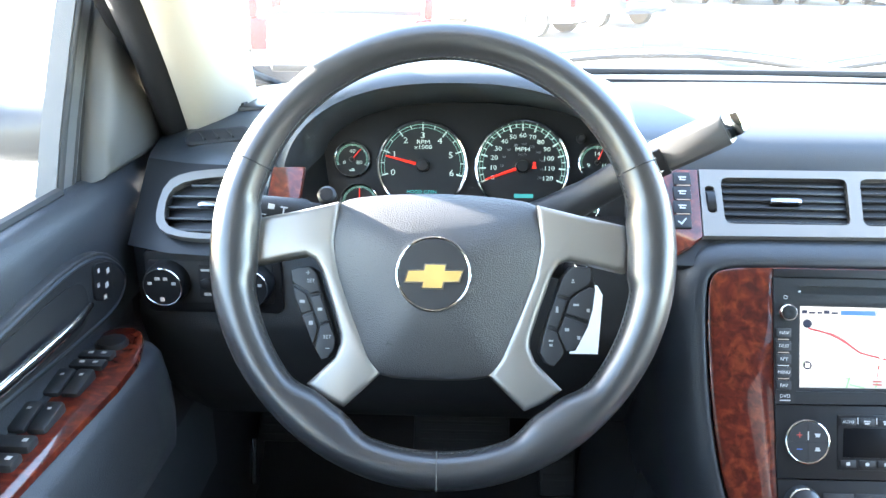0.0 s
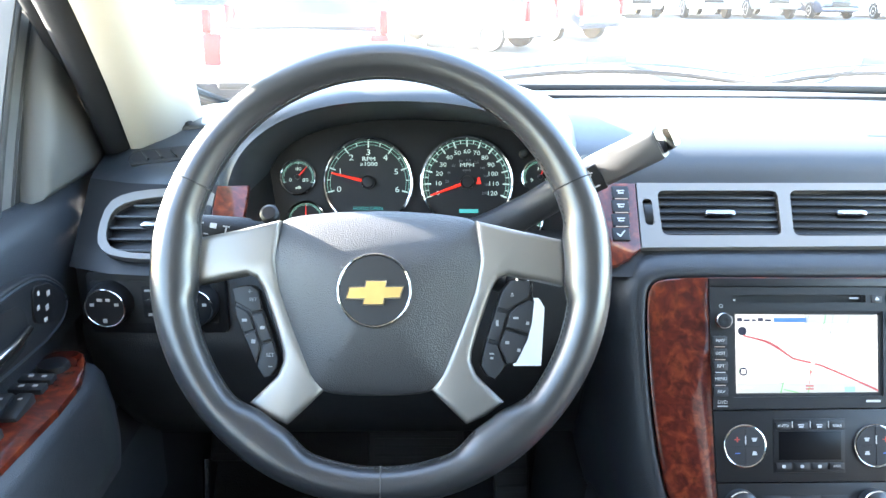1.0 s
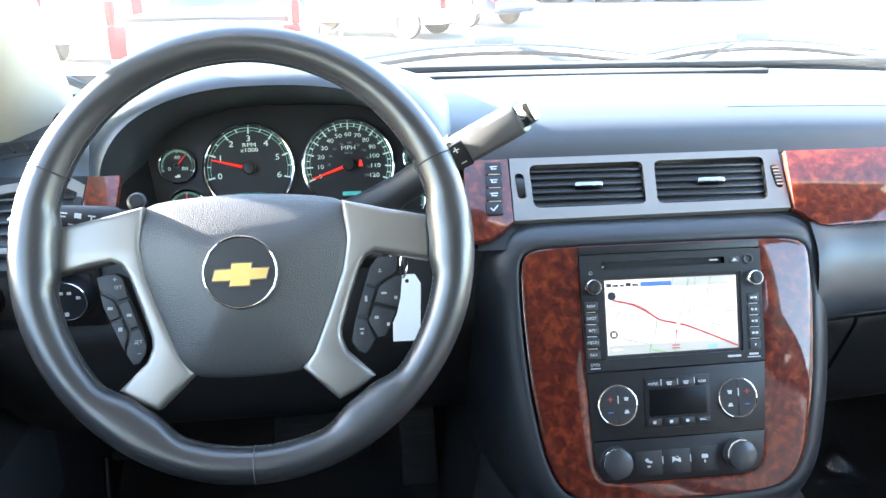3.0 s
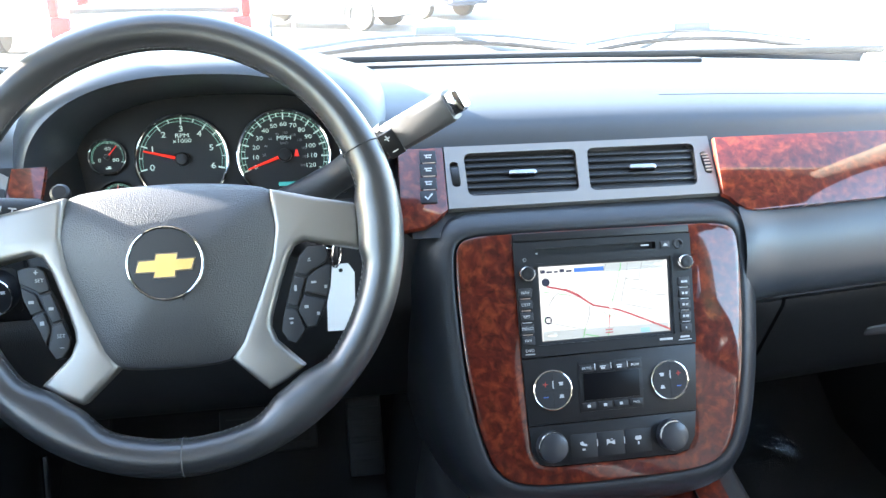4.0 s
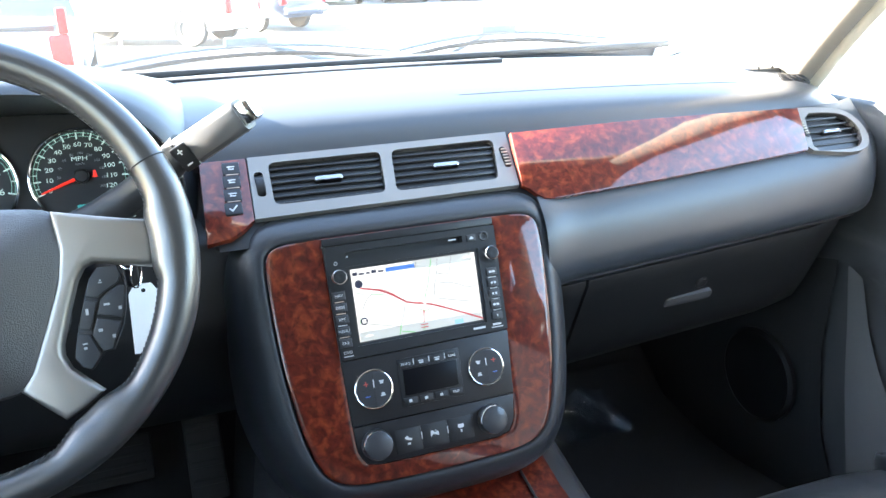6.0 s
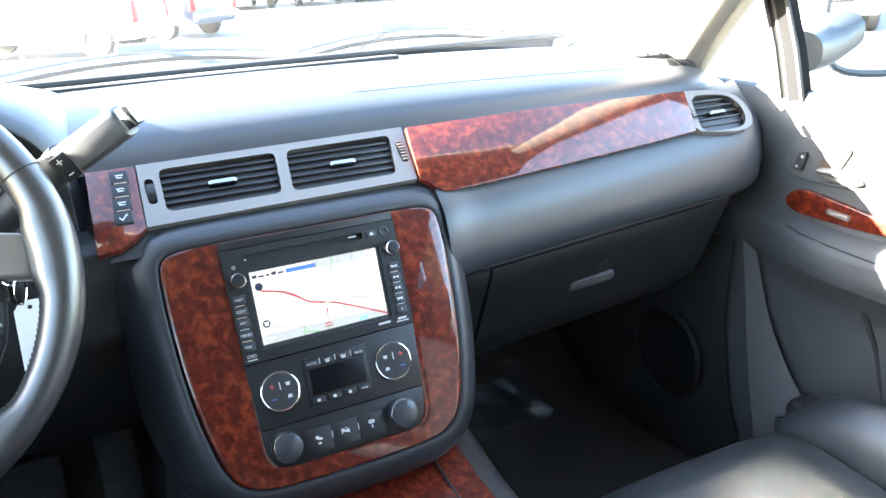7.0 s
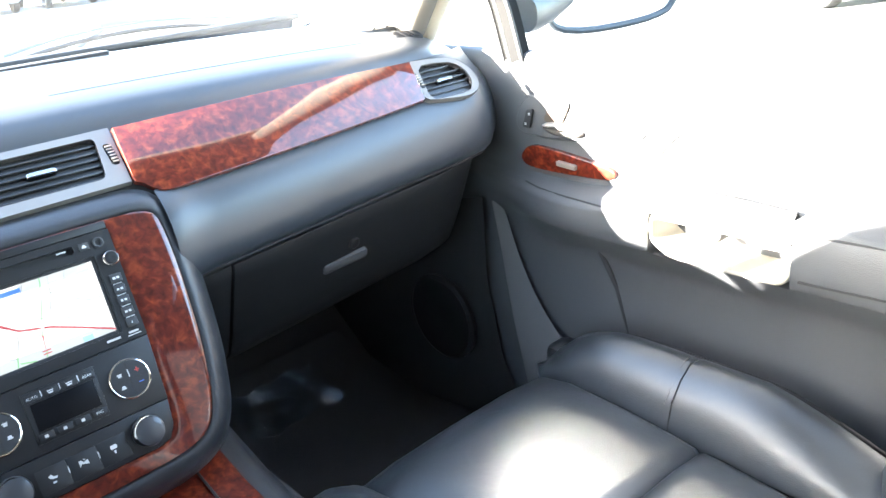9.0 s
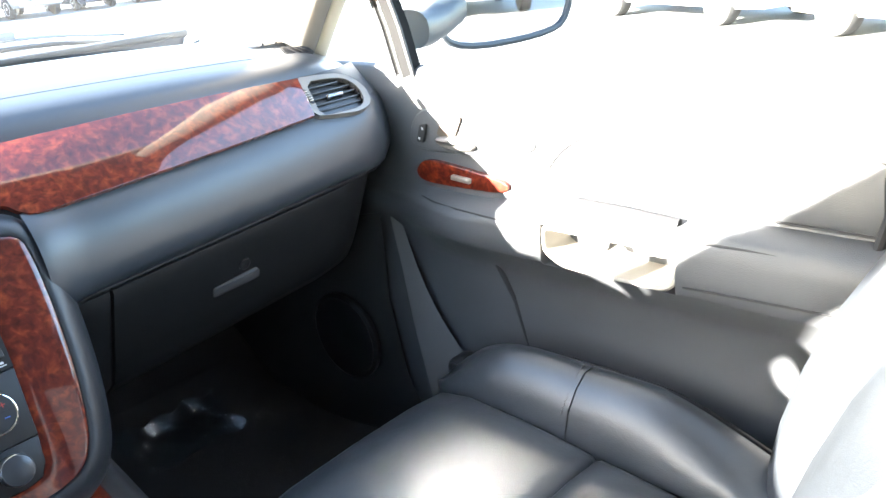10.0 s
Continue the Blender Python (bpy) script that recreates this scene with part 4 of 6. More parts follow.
tach = gauge(-0.0578, -0.0008, 0.0500, 194, -14, 6, 12, ["0", "1", "2", "3", "4", "5", "6"], 0.135, 0.0098, "round tachometer with green scale")
lettering("caption", "RPM", 0.0068, -0.0572, 0.0265, -0.004, MARK, tach, CLUSTER, wide=1.25)
lettering("caption", "x1000", 0.0066, -0.0572, 0.0205, -0.004, MARK, tach, CLUSTER, wide=1.25)
lettering("readout", "HOOD OPEN", 0.0058, -0.0580, -0.0315, -0.004, CYAN, tach, CLUSTER, 0, "cyan message readout")
speedo = gauge(0.0578, -0.0004, 0.0518, 201, -21, 12, 24, ["0", "10", "20", "30", "40", "50", "60", "70", "80", "90", "100", "110", "120"], 0.004, 0.0072, "round speedometer with green scale")
lettering("caption", "MPH", 0.0070, 0.0578, 0.0198, -0.004, MARK, speedo, CLUSTER, wide=1.25)
lettering("caption", "km/h", 0.0048, 0.0578, 0.0140, -0.004, DIM, speedo, CLUSTER)
for i in range(1, 11):
    a = radians(201 - 222 * (i * 20 / 193.1))
    lettering("numeral", str(20 * i), 0.0042, 0.0578 + 0.0235 * math.cos(a), -0.0004 + 0.0262 * math.sin(a), -0.004, DIM, speedo, CLUSTER)
bars("readout", [(0.060, -0.034, 0.022, 0.0045)], -0.004, CYAN, speedo, CLUSTER)
part("warning_lamp", join(lathe([(0.0017, -0.0042), (0.0017, -0.0036)], 14, (0.0716, 0.0040, 0)), prism([(0.0688, -0.0022), (0.0744, -0.0022), (0.0732, 0.0026), (0.0700, 0.0026)], -0.0042, -0.0036, 0)), NEEDLE, speedo, "lit red warning lamp", CLUSTER)
for u, v, r, nums, val in ((-0.1395, 0.0048, 0.0188, ["0", "40", "80"], 0.68), (0.1435, 0.0058, 0.0195, ["9", "14", "19"], 0.60), (-0.1300, -0.0455, 0.0205, ["", "", ""], 0.5), (0.1245, -0.0450, 0.0205, ["", "", ""], 0.5)):
    sm = gauge(u, v, r, 200, -20, 2, 4, nums, val, 0.0062, "small round gauge with green scale", False)
    bars("symbol", [(u, v - 0.0125, 0.006, 0.0016), (u + 0.001, v - 0.0108, 0.003, 0.0012)], -0.004, MARK, sm, CLUSTER)
part("reset_stem", lathe([(0.0055, -0.006), (0.0050, 0.002), (0.0035, 0.004), (0.001, 0.0045)], 20, (0.1245, 0.0330, 0)), PIT, cl, "", CLUSTER)

# ---- steering wheel ----
sw = thing("steering_wheel", tuple(WHEEL @ Vector((0, 0, 0))), "black leather steering wheel with satin silver spokes", "steering wheel")


def rim_radius(a):
    g = max(0, math.cos(2 * (a - math.pi / 2)) * -1)
    return 0.0146 + 0.0022 * g ** 1.5


def plateau(deg, lo, hi, soft):
    """1 between two angles, easing to 0 on either side."""
    return ease(deg, lo - soft, lo) * (1 - ease(deg, hi, hi + soft))


def rim_swell(a):
    """How far the leather reaches inwards, over the ends of the spokes."""
    deg = math.degrees(a) % 360
    side = plateau(deg, 171, 185, 6) + plateau((deg + 180) % 360, 175, 189, 6)
    low = plateau(deg, 231, 238, 12) + plateau(deg, 302, 309, 12)
    return 0.0040 * side + 0.0080 * low


def on_rim(a, t, off=0.0):
    r = rim_radius(a) + off
    c = math.cos(t)
    q = 0.1668 + c * (r + (rim_swell(a) if c < 0 else 0.0))
    return q * math.cos(a), q * math.sin(a) * 1.019, -0.008 + r * 1.08 * math.sin(t)


rings = []
for i in range(216):
    a = 2 * math.pi * i / 216
    rings.append([on_rim(a, 2 * math.pi * k / 24) for k in range(24)])
rim = part("rim", loft(rings, ring_closed=True), RIMLEATHER, sw, "smooth black leather rim with pale stitching", WHEEL, sharp=80)
for deg in (24, 156, 270):
    a = radians(deg)
    loop = [on_rim(a, 2 * math.pi * k / 24, 0.0003) for k in range(25)]
    part("seam", tube(loop, 0.0006, 6), THREAD if deg == 270 else PIT, rim, "", WHEEL)
stitch = []
for i in range(210):
    a = 2 * math.pi * i / 210
    deg = math.degrees(a)
    if 350 < deg or deg < 13 or 167 < deg < 190 or 224 < deg < 240 or 300 < deg < 316:
        continue
    stitch.append(box(0, 0, 0, 0.0008, 0.0030, 0.0008, 0))
    bmesh.ops.transform(stitch[-1], matrix=pose(*on_rim(a, radians(164), 0.0002), 0, 0, deg + 14), verts=stitch[-1].verts)
part("stitching", join(*stitch), THREAD, rim, "pale zigzag stitching", WHEEL, kind="stuff")

half = [(0.0, 0.0500), (0.03, 0.0490), (0.060, 0.0462), (0.0770, 0.0428), (0.0848, 0.0352), (0.0868, 0.022), (0.0858, 0.0), (0.0780, -0.030), (0.0662, -0.060), (0.0565, -0.084), (0.0500, -0.0945), (0.039, -0.0995), (0.020, -0.1012)]
pad_ring = half + [(0.0, -0.1015)] + [(-x, y) for x, y in half[:0:-1]]
pad_ring = smooth_ring([(x - 0.004, y) for x, y in pad_ring], 1)


def pad_point(x, y, k, w):
    v = (y + 0.022) * k
    return -0.004 + (x + 0.004) * k, -0.022 + v, w - 4.6 * max(0, v - 0.018) ** 2


rings = [[pad_point(x, y, k, w) for x, y in pad_ring] for k, w in ((0.97, -0.055), (1.0, -0.040), (1.0, -0.0205), (0.992, -0.0180), (0.975, -0.0162), (0.95, -0.0146))]
for k in (0.9, 0.84, 0.78, 0.7, 0.62, 0.54, 0.46, 0.38, 0.3, 0.2, 0.1, 0.03):
    rings.append([pad_point(x, y, k, 0.0035 - 0.0195 * k ** 1.8) for x, y in pad_ring])
pad = part("airbag_cover", loft(rings, caps=True), PADVINYL, sw, "pebble-grained black airbag cover", WHEEL, sharp=60)
lettering("print", "AIRBAG", 0.0075, -0.029, -0.072, -0.0068, LOWER, pad, WHEEL)
for s in (-1, 1):
    bars("horn_mark", [(s * 0.060 - 0.004, 0.0195, 0.006, 0.003), (s * 0.060 - 0.008, 0.0195, 0.0016, 0.006)], -0.0165, LOWER, pad, WHEEL)
emblem = part("emblem", lathe([(0.0282, -0.008), (0.0282, 0.0025), (0.027, 0.0038), (0.002, 0.0042)], 48, (-0.0055, -0.0178, 0)), FACE, sw, "round black emblem with gold shape and chrome ring", WHEEL)
arc = [(-0.0055 + 0.0284 * math.cos(a), -0.0178 + 0.0284 * math.sin(a), 0.003) for a in [2 * math.pi * i / 56 for i in range(57)]]
part("ring", tube(arc, 0.0011, 8), CHROME, emblem, "", WHEEL)
part("badge", prism([(-0.0270, -0.0240), (-0.0245, -0.0160), (-0.0125, -0.0155), (-0.0115, -0.0110), (0.0035, -0.0110), (0.0030, -0.0155), (0.0165, -0.0155), (0.0140, -0.0232), (0.0020, -0.0237), (0.0012, -0.0285), (-0.0138, -0.0285), (-0.0130, -0.0240)], 0.0038, 0.0060, 0), GOLD, emblem, "gold metal shape", WHEEL)
part("badge_edge", prism([(-0.0282, -0.0250), (-0.0255, -0.0150), (-0.0134, -0.0145), (-0.0124, -0.0100), (0.0045, -0.0100), (0.0040, -0.0145), (0.0180, -0.0145), (0.0150, -0.0242), (0.0030, -0.0247), (0.0022, -0.0295), (-0.0148, -0.0295), (-0.0140, -0.0250)], 0.0036, 0.0052, 0), CHROME, emblem, "", WHEEL)

left = [(-0.0800, 0.0400), (-0.115, 0.0318), (-0.1500, 0.0245), (-0.1525, 0.006), (-0.1510, -0.0135), (-0.125, -0.0078), (-0.106, -0.0040), (-0.0985, -0.0070), (-0.0925, -0.0165), (-0.083, -0.044), (-0.0762, -0.0660), (-0.0758, -0.0740), (-0.0800, -0.0850), (-0.0905, -0.0955), (-0.1020, -0.1065), (-0.088, -0.117), (-0.0720, -0.1240), (-0.057, -0.110), (-0.0430, -0.0965), (-0.0525, -0.0830), (-0.0660, -0.0500), (-0.0780, -0.0180), (-0.0825, 0.0080)]
btn = [(-0.1216, -0.0155), (-0.115, -0.0132), (-0.1062, -0.0126), (-0.1002, -0.0173), (-0.0957, -0.0326), (-0.0885, -0.0522), (-0.083, -0.0718), (-0.0841, -0.0792), (-0.0891, -0.0863), (-0.0948, -0.0877), (-0.1004, -0.0778), (-0.109, -0.0593), (-0.1172, -0.0397), (-0.1203, -0.0265)]
keys = [
    [(-0.1216, -0.0155), (-0.115, -0.0132), (-0.1062, -0.0126), (-0.1002, -0.0173), (-0.0966, -0.0330), (-0.1054, -0.0356), (-0.1077, -0.0333), (-0.1198, -0.0265)],
    [(-0.1195, -0.0280), (-0.1080, -0.0343), (-0.1055, -0.0398), (-0.1023, -0.0486), (-0.1119, -0.0519), (-0.1172, -0.0397)],
    [(-0.1051, -0.0370), (-0.0962, -0.0344), (-0.0885, -0.0564), (-0.0966, -0.0593), (-0.1002, -0.0520)],
    [(-0.1117, -0.0527), (-0.1020, -0.0494), (-0.0978, -0.0607), (-0.0982, -0.0656), (-0.1013, -0.0765), (-0.1090, -0.0593)],
    [(-0.0963, -0.0601), (-0.0882, -0.0572), (-0.083, -0.0718), (-0.0841, -0.0792), (-0.0891, -0.0863), (-0.0948, -0.0877), (-0.1006, -0.0780), (-0.0972, -0.0660)],
]
marks = {
    -1: [(-0.1070, -0.0178, 0.0040, 0.0008), (-0.1070, -0.0178, 0.0008, 0.0040), (-0.1110, -0.0410, 0.0050, 0.0030), (-0.0965, -0.0470, 0.0045, 0.0030), (-0.1035, -0.0580, 0.0040, 0.0040), (-0.0895, -0.0780, 0.0040, 0.0008)],
    1: [(0.1048, -0.0215, 0.0036, 0.0009), (0.1048, -0.0198, 0.0018, 0.0018), (0.1074, -0.0393, 0.0055, 0.0022), (0.0924, -0.0433, 0.0026, 0.0060), (0.1004, -0.0591, 0.0042, 0.0030), (0.0879, -0.0680, 0.0045, 0.0016), (0.0879, -0.0715, 0.0030, 0.0024), (0.1170, -0.0435, 0.0030, 0.0034), (0.1098, -0.0652, 0.0030, 0.0034)],
}
POD_R = [(0.1037, -0.0082), (0.119, -0.0088), (0.1212, -0.0166), (0.1232, -0.0263), (0.1211, -0.0435), (0.1175, -0.0569), (0.108, -0.0757), (0.0999, -0.0769), (0.0948, -0.0841), (0.0904, -0.0889), (0.0837, -0.0861), (0.0788, -0.0778), (0.0812, -0.0666), (0.0869, -0.0464), (0.0912, -0.0322), (0.0963, -0.0171)]
KEYS_R = [
    [(0.1037, -0.0082), (0.119, -0.0088), (0.1209, -0.0166), (0.1183, -0.0238), (0.1076, -0.0293), (0.1017, -0.0337), (0.0915, -0.0311), (0.0963, -0.0171)],
    [(0.1183, -0.0246), (0.1232, -0.0263), (0.1211, -0.0435), (0.1182, -0.0522), (0.0991, -0.0469), (0.1027, -0.0349), (0.1083, -0.03)],
    [(0.0988, -0.0484), (0.1175, -0.054), (0.108, -0.0757), (0.1002, -0.0766), (0.0933, -0.0619)],
    [(0.0911, -0.0329), (0.1012, -0.0357), (0.0937, -0.0589), (0.0836, -0.0559)],
    [(0.0829, -0.058), (0.0927, -0.0607), (0.0991, -0.0774), (0.0948, -0.0841), (0.0904, -0.0889), (0.0837, -0.0861), (0.0788, -0.0778)],
]
for s in (-1, 1):
    mir = [(-s * x - (0.0045 if s > 0 else 0.0035), y) for x, y in left]
    part("spoke", pillow(mir if s < 0 else mir[::-1], -0.036, -0.014, 0.005), SILVER, sw, "satin silver spoke", WHEEL, sharp=50)
    def flip(pts):
        q = [(-s * x - (0.0 if s < 0 else 0.006), y + (0.0 if s < 0 else 0.003)) for x, y in pts]
        return q if s < 0 else q[::-1]

    shape, quads = (flip(btn), [flip(q) for q in keys]) if s < 0 else (POD_R, KEYS_R)
    pod = part("button_pod", pillow(shape, -0.036, -0.0205, 0.002, 3), PANEL, sw, "black thumb control pod", WHEEL)
    for quad in quads:
        part("button", pillow(inset(quad, 0.0005), -0.022, -0.0175, 0.0012, 3), BUTTON, pod, "", WHEEL)
    for x, y, w, h in marks[s]:
        bars("print", [(x, y, w * 0.8, h * 0.8)], -0.0173, PODPRINT, pod, WHEEL)
    if s < 0:
        lettering("print", "SET", 0.0042, -0.1045, -0.0245, -0.0174, PODPRINT, pod, WHEEL)
        lettering("print", "SET", 0.0042, -0.0900, -0.0690, -0.0174, PODPRINT, pod, WHEEL)
part("hub_shroud", lathe([(0.058, -0.034), (0.072, -0.05), (0.072, -0.075), (0.05, -0.08)], 40, (0, -0.03, 0)), PIT, sw, "", WHEEL)
col = thing("steering_column", tuple(WHEEL @ Vector((0, 0, -0.2))), "dark plastic steering column shroud", "steering column")
part("shroud", lathe([(0.050, -0.078), (0.058, -0.10), (0.066, -0.20), (0.07, -0.32)], 36, (0, -0.02, 0)), LOWER, col, "", WHEEL)

lever = thing("gear_lever", (0.12, 0.745, 1.45), "grey column gear lever with a chrome-tipped grip", "gear lever")
part("arm", tube(curve_pts([(0.075, 0.745, 1.452), (0.13, 0.752, 1.468), (0.17, 0.748, 1.49), (0.205, 0.728, 1.52), (0.225, 0.714, 1.54)], 16), [0.017] * 8 + [0.016] * 9, 16), LOWER, lever)
G0, G1 = Vector((0.2225, 0.7185, 1.5335)), Vector((0.2785, 0.6905, 1.5715))
gp = [G0.lerp(G1, t) for t in (-0.04, 0.0, 0.06, 0.5, 0.95, 1.0)]
part("grip", tube(gp, [0.0120, 0.0150, 0.0160, 0.0160, 0.0155, 0.0145], 28, 1.0, 0.25), LATCHGREY, lever, "thick squared grip")
part("tip", tube([G0.lerp(G1, t) for t in (0.97, 1.0, 1.14, 1.18)], [0.0118, 0.0126, 0.0120, 0.0100], 24, 0.9, 0.3), CHROME, lever, "bright chrome tip button")
gd = (G1 - G0).normalized()
gn = Vector((0.0, -1.0, 0.0))
gn = (gn - gd * gn.dot(gd)).normalized()
GM = Matrix((gd, gn.cross(gd), gn)).transposed().to_4x4()
GM.translation = G0.lerp(G1, 0.12)
part("rocker", box(0, 0, 0.0162, 0.017, 0.026, 0.004, 0.0015), PANEL, lever, "plus and minus rocker", GM)
bars("print", [(0.0, 0.007, 0.006, 0.0012), (0.0, 0.007, 0.0012, 0.006), (0.0, -0.007, 0.006, 0.0012)], 0.0184, PRINT, lever, GM)
stalk = thing("wiper_stalk", (-0.03, 0.70, 1.475), "black wiper and turn signal stalk with pale symbols", "control stalk")
part("arm", tube([(0.0, 0.705, 1.462), (-0.06, 0.692, 1.482), (-0.085, 0.686, 1.488), (-0.088, 0.686, 1.4885), (-0.12, 0.678, 1.4935), (-0.150, 0.671, 1.498), (-0.153, 0.670, 1.4985)], [0.012, 0.011, 0.0105, 0.0125, 0.0122, 0.011, 0.007], 18), LOWER, stalk)
STALK = frame_at((-0.12, 0.678, 1.4935), (0, 0.36, 0.93)) @ pose(0, 0, 0, 0, 13, -9)
for u, v, a, b in ((-0.020, 0.004, 0.006, 0.0012), (-0.020, 0.0015, 0.0012, 0.005), (-0.009, 0.004, 0.007, 0.0012), (-0.009, 0.001, 0.005, 0.0012), (0.003, 0.003, 0.0055, 0.0045), (0.014, 0.004, 0.006, 0.0012), (0.014, 0.001, 0.0012, 0.005), (-0.015, -0.005, 0.005, 0.0010), (-0.002, -0.005, 0.004, 0.0010)):
    part("print", box(u, v, 0.0125, a, b, 0.0006, 0), PRINT, stalk, "", STALK)
part("hazard_button", lathe([(0.0085, 0), (0.0085, 0.006), (0.006, 0.008), (0.001, 0.008)], 20), PANEL, stalk, "", Matrix.Translation((-0.068, 0.690, 1.502)) @ pose(0, 0, 0, 50, 0, 0))

key = thing("ignition_key", (0.158, 0.70, 1.43), "car key on a wire ring with a white paper tag", "key")
part("lock_barrel", tube([(0.13, 0.745, 1.425), (0.158, 0.715, 1.43)], 0.014, 20), PANEL, key)
part("key_head", box(0.163, 0.698, 1.432, 0.012, 0.022, 0.024, 0.004), PANEL, key, "", Matrix())
for c, r, ang in (((0.163, 0.688, 1.449), 0.010, 20), ((0.167, 0.680, 1.436), 0.013, 70)):
    ring = [Vector((r * math.cos(a), 0, r * math.sin(a))) for a in [2 * math.pi * i / 32 for i in range(33)]]
    part("ring", tube(ring, 0.0009, 6), CHROME, key, "thin wire ring", pose(*c, 0, 0, ang))
TAGM = Matrix.Translation((0.170, 0.686, 1.389)) @ pose(0, 0, 0, 80, 3, 6)
hole = rr(0, 0.0265, 0.004, 0.004, 0.0019, 4)
part("paper_tag", prism([(-0.0135, 0.024), (-0.0075, 0.033), (0.0075, 0.033), (0.0135, 0.024), (0.0135, -0.033), (-0.0135, -0.033)], -0.0003, 0.0003, 0, [hole]), TAG, key, "white paper key tag", TAGM)

# headlamp switches left of the wheel
LAMP = frame_at((-0.1975, 0.748, 1.394), (0, 0.0, 1.0))
lamp = thing("headlamp_switch_panel", (-0.2, 0.75, 1.39), "black panel with round headlamp and drive selector knobs", "switch panel")
part("plate", prism(rr(0.0, 0.0, 0.138, 0.066, 0.006), -0.004, 0.0035, 0.0015), PANEL, lamp, "", LAMP)
part("inner_plate", prism(rr(-0.002, 0.001, 0.126, 0.046, 0.004), 0.003, 0.0048, 0.0008), LOWER, lamp, "", LAMP)
for u in (-0.0455, 0.040):
    k = part("knob", lathe([(0.0225, 0.003), (0.0222, 0.012), (0.0205, 0.020), (0.0190, 0.0225), (0.002, 0.0225)], 40, (u, 0.002, 0)), PANEL, lamp, "round black knob with bright ring", LAMP)
    arc = [(u + 0.0192 * math.cos(a), 0.002 + 0.0192 * math.sin(a), 0.0222) for a in [2 * math.pi * i / 48 for i in range(49)]]
    part("ring", tube(arc, 0.0008, 6), CHROME, k, "", LAMP)
    bars("print", [(u - 0.012, 0.006, 0.004, 0.003), (u - 0.004, 0.011, 0.005, 0.003), (u + 0.004, 0.011, 0.004, 0.003), (u + 0.012, 0.006, 0.004, 0.003), (u - 0.001, -0.011, 0.004, 0.004)], 0.0228, PRINT, k, LAMP)
part("dimmer", prism(rr(-0.006, 0.002, 0.016, 0.034, 0.002), 0.0045, 0.006, 0.0006), PIT, lamp, "", LAMP)
part("dimmer_wheel", lathe([(0.006, 0.004), (0.006, 0.009), (0.004, 0.010), (0.001, 0.0102)], 18, (-0.006, 0.0, 0)), PANEL, lamp, "", LAMP)
bars("print", [(-0.006, 0.0145, 0.010, 0.0022), (-0.006, -0.0115, 0.007, 0.003)], 0.0063, PRINT, lamp, LAMP)


# ---- cabin shell ----
def sheet(name, rows, material, label, category, kind="structure"):
    return solo(name, loft(rows, closed=False), material, label, category, kind=kind)


floor = thing("floor", (0.44, 0.6, 0.80), "charcoal carpet cabin floor rising to the firewall", "floor", kind="structure")
part("carpet", loft([[(x, y, z) for y, z in ((-1.9, 0.80), (0.2, 0.80), (0.8, 0.80), (1.05, 0.805), (1.18, 0.83), (1.30, 0.93), (1.36, 1.10), (1.38, 1.35), (1.38, 1.53))] for x in (-0.42, -0.2, 0.1, 0.44, 0.8, 1.0, 1.31)], closed=False), CARPET, floor)
part("tunnel", loft([[(x, y, z) for x, z in ((0.24, 0.79), (0.29, 0.95), (0.36, 1.0), (0.52, 1.0), (0.59, 0.95), (0.64, 0.79))] for y in (-1.9, 0.4, 0.9, 1.37)], closed=False), CARPET, floor)
part("underlay", box(0.44, -0.25, 0.77, 1.76, 3.4, 0.04, 0), RUBBER, floor)
solo("ceiling", join(box(0.4425, -0.75, 2.03, 1.50, 2.40, 0.05, 0.02), box(0.4425, 0.40, 2.0, 1.36, 0.16, 0.06, 0.02)), HEADLINER, "light cloth headliner above the windshield", "ceiling", kind="structure")
solo("wall_rear", box(0.4425, -1.92, 1.4, 1.76, 0.05, 1.25, 0.01), LOWER, "plain dark trim behind the seats", "wall", kind="structure")
for s in (-1, 1):
    solo("window_left_rear" if s < 0 else "window_right_rear", loft([[(0.4425 + s * (0.79 - 0.07 * k), y, 1.45 + 0.55 * k) for k in (0, 0.5, 1)] for y in (-0.72, -1.3, -1.9)], closed=False), PRIVACY, "dark tinted rear side window", "side window", kind="structure")

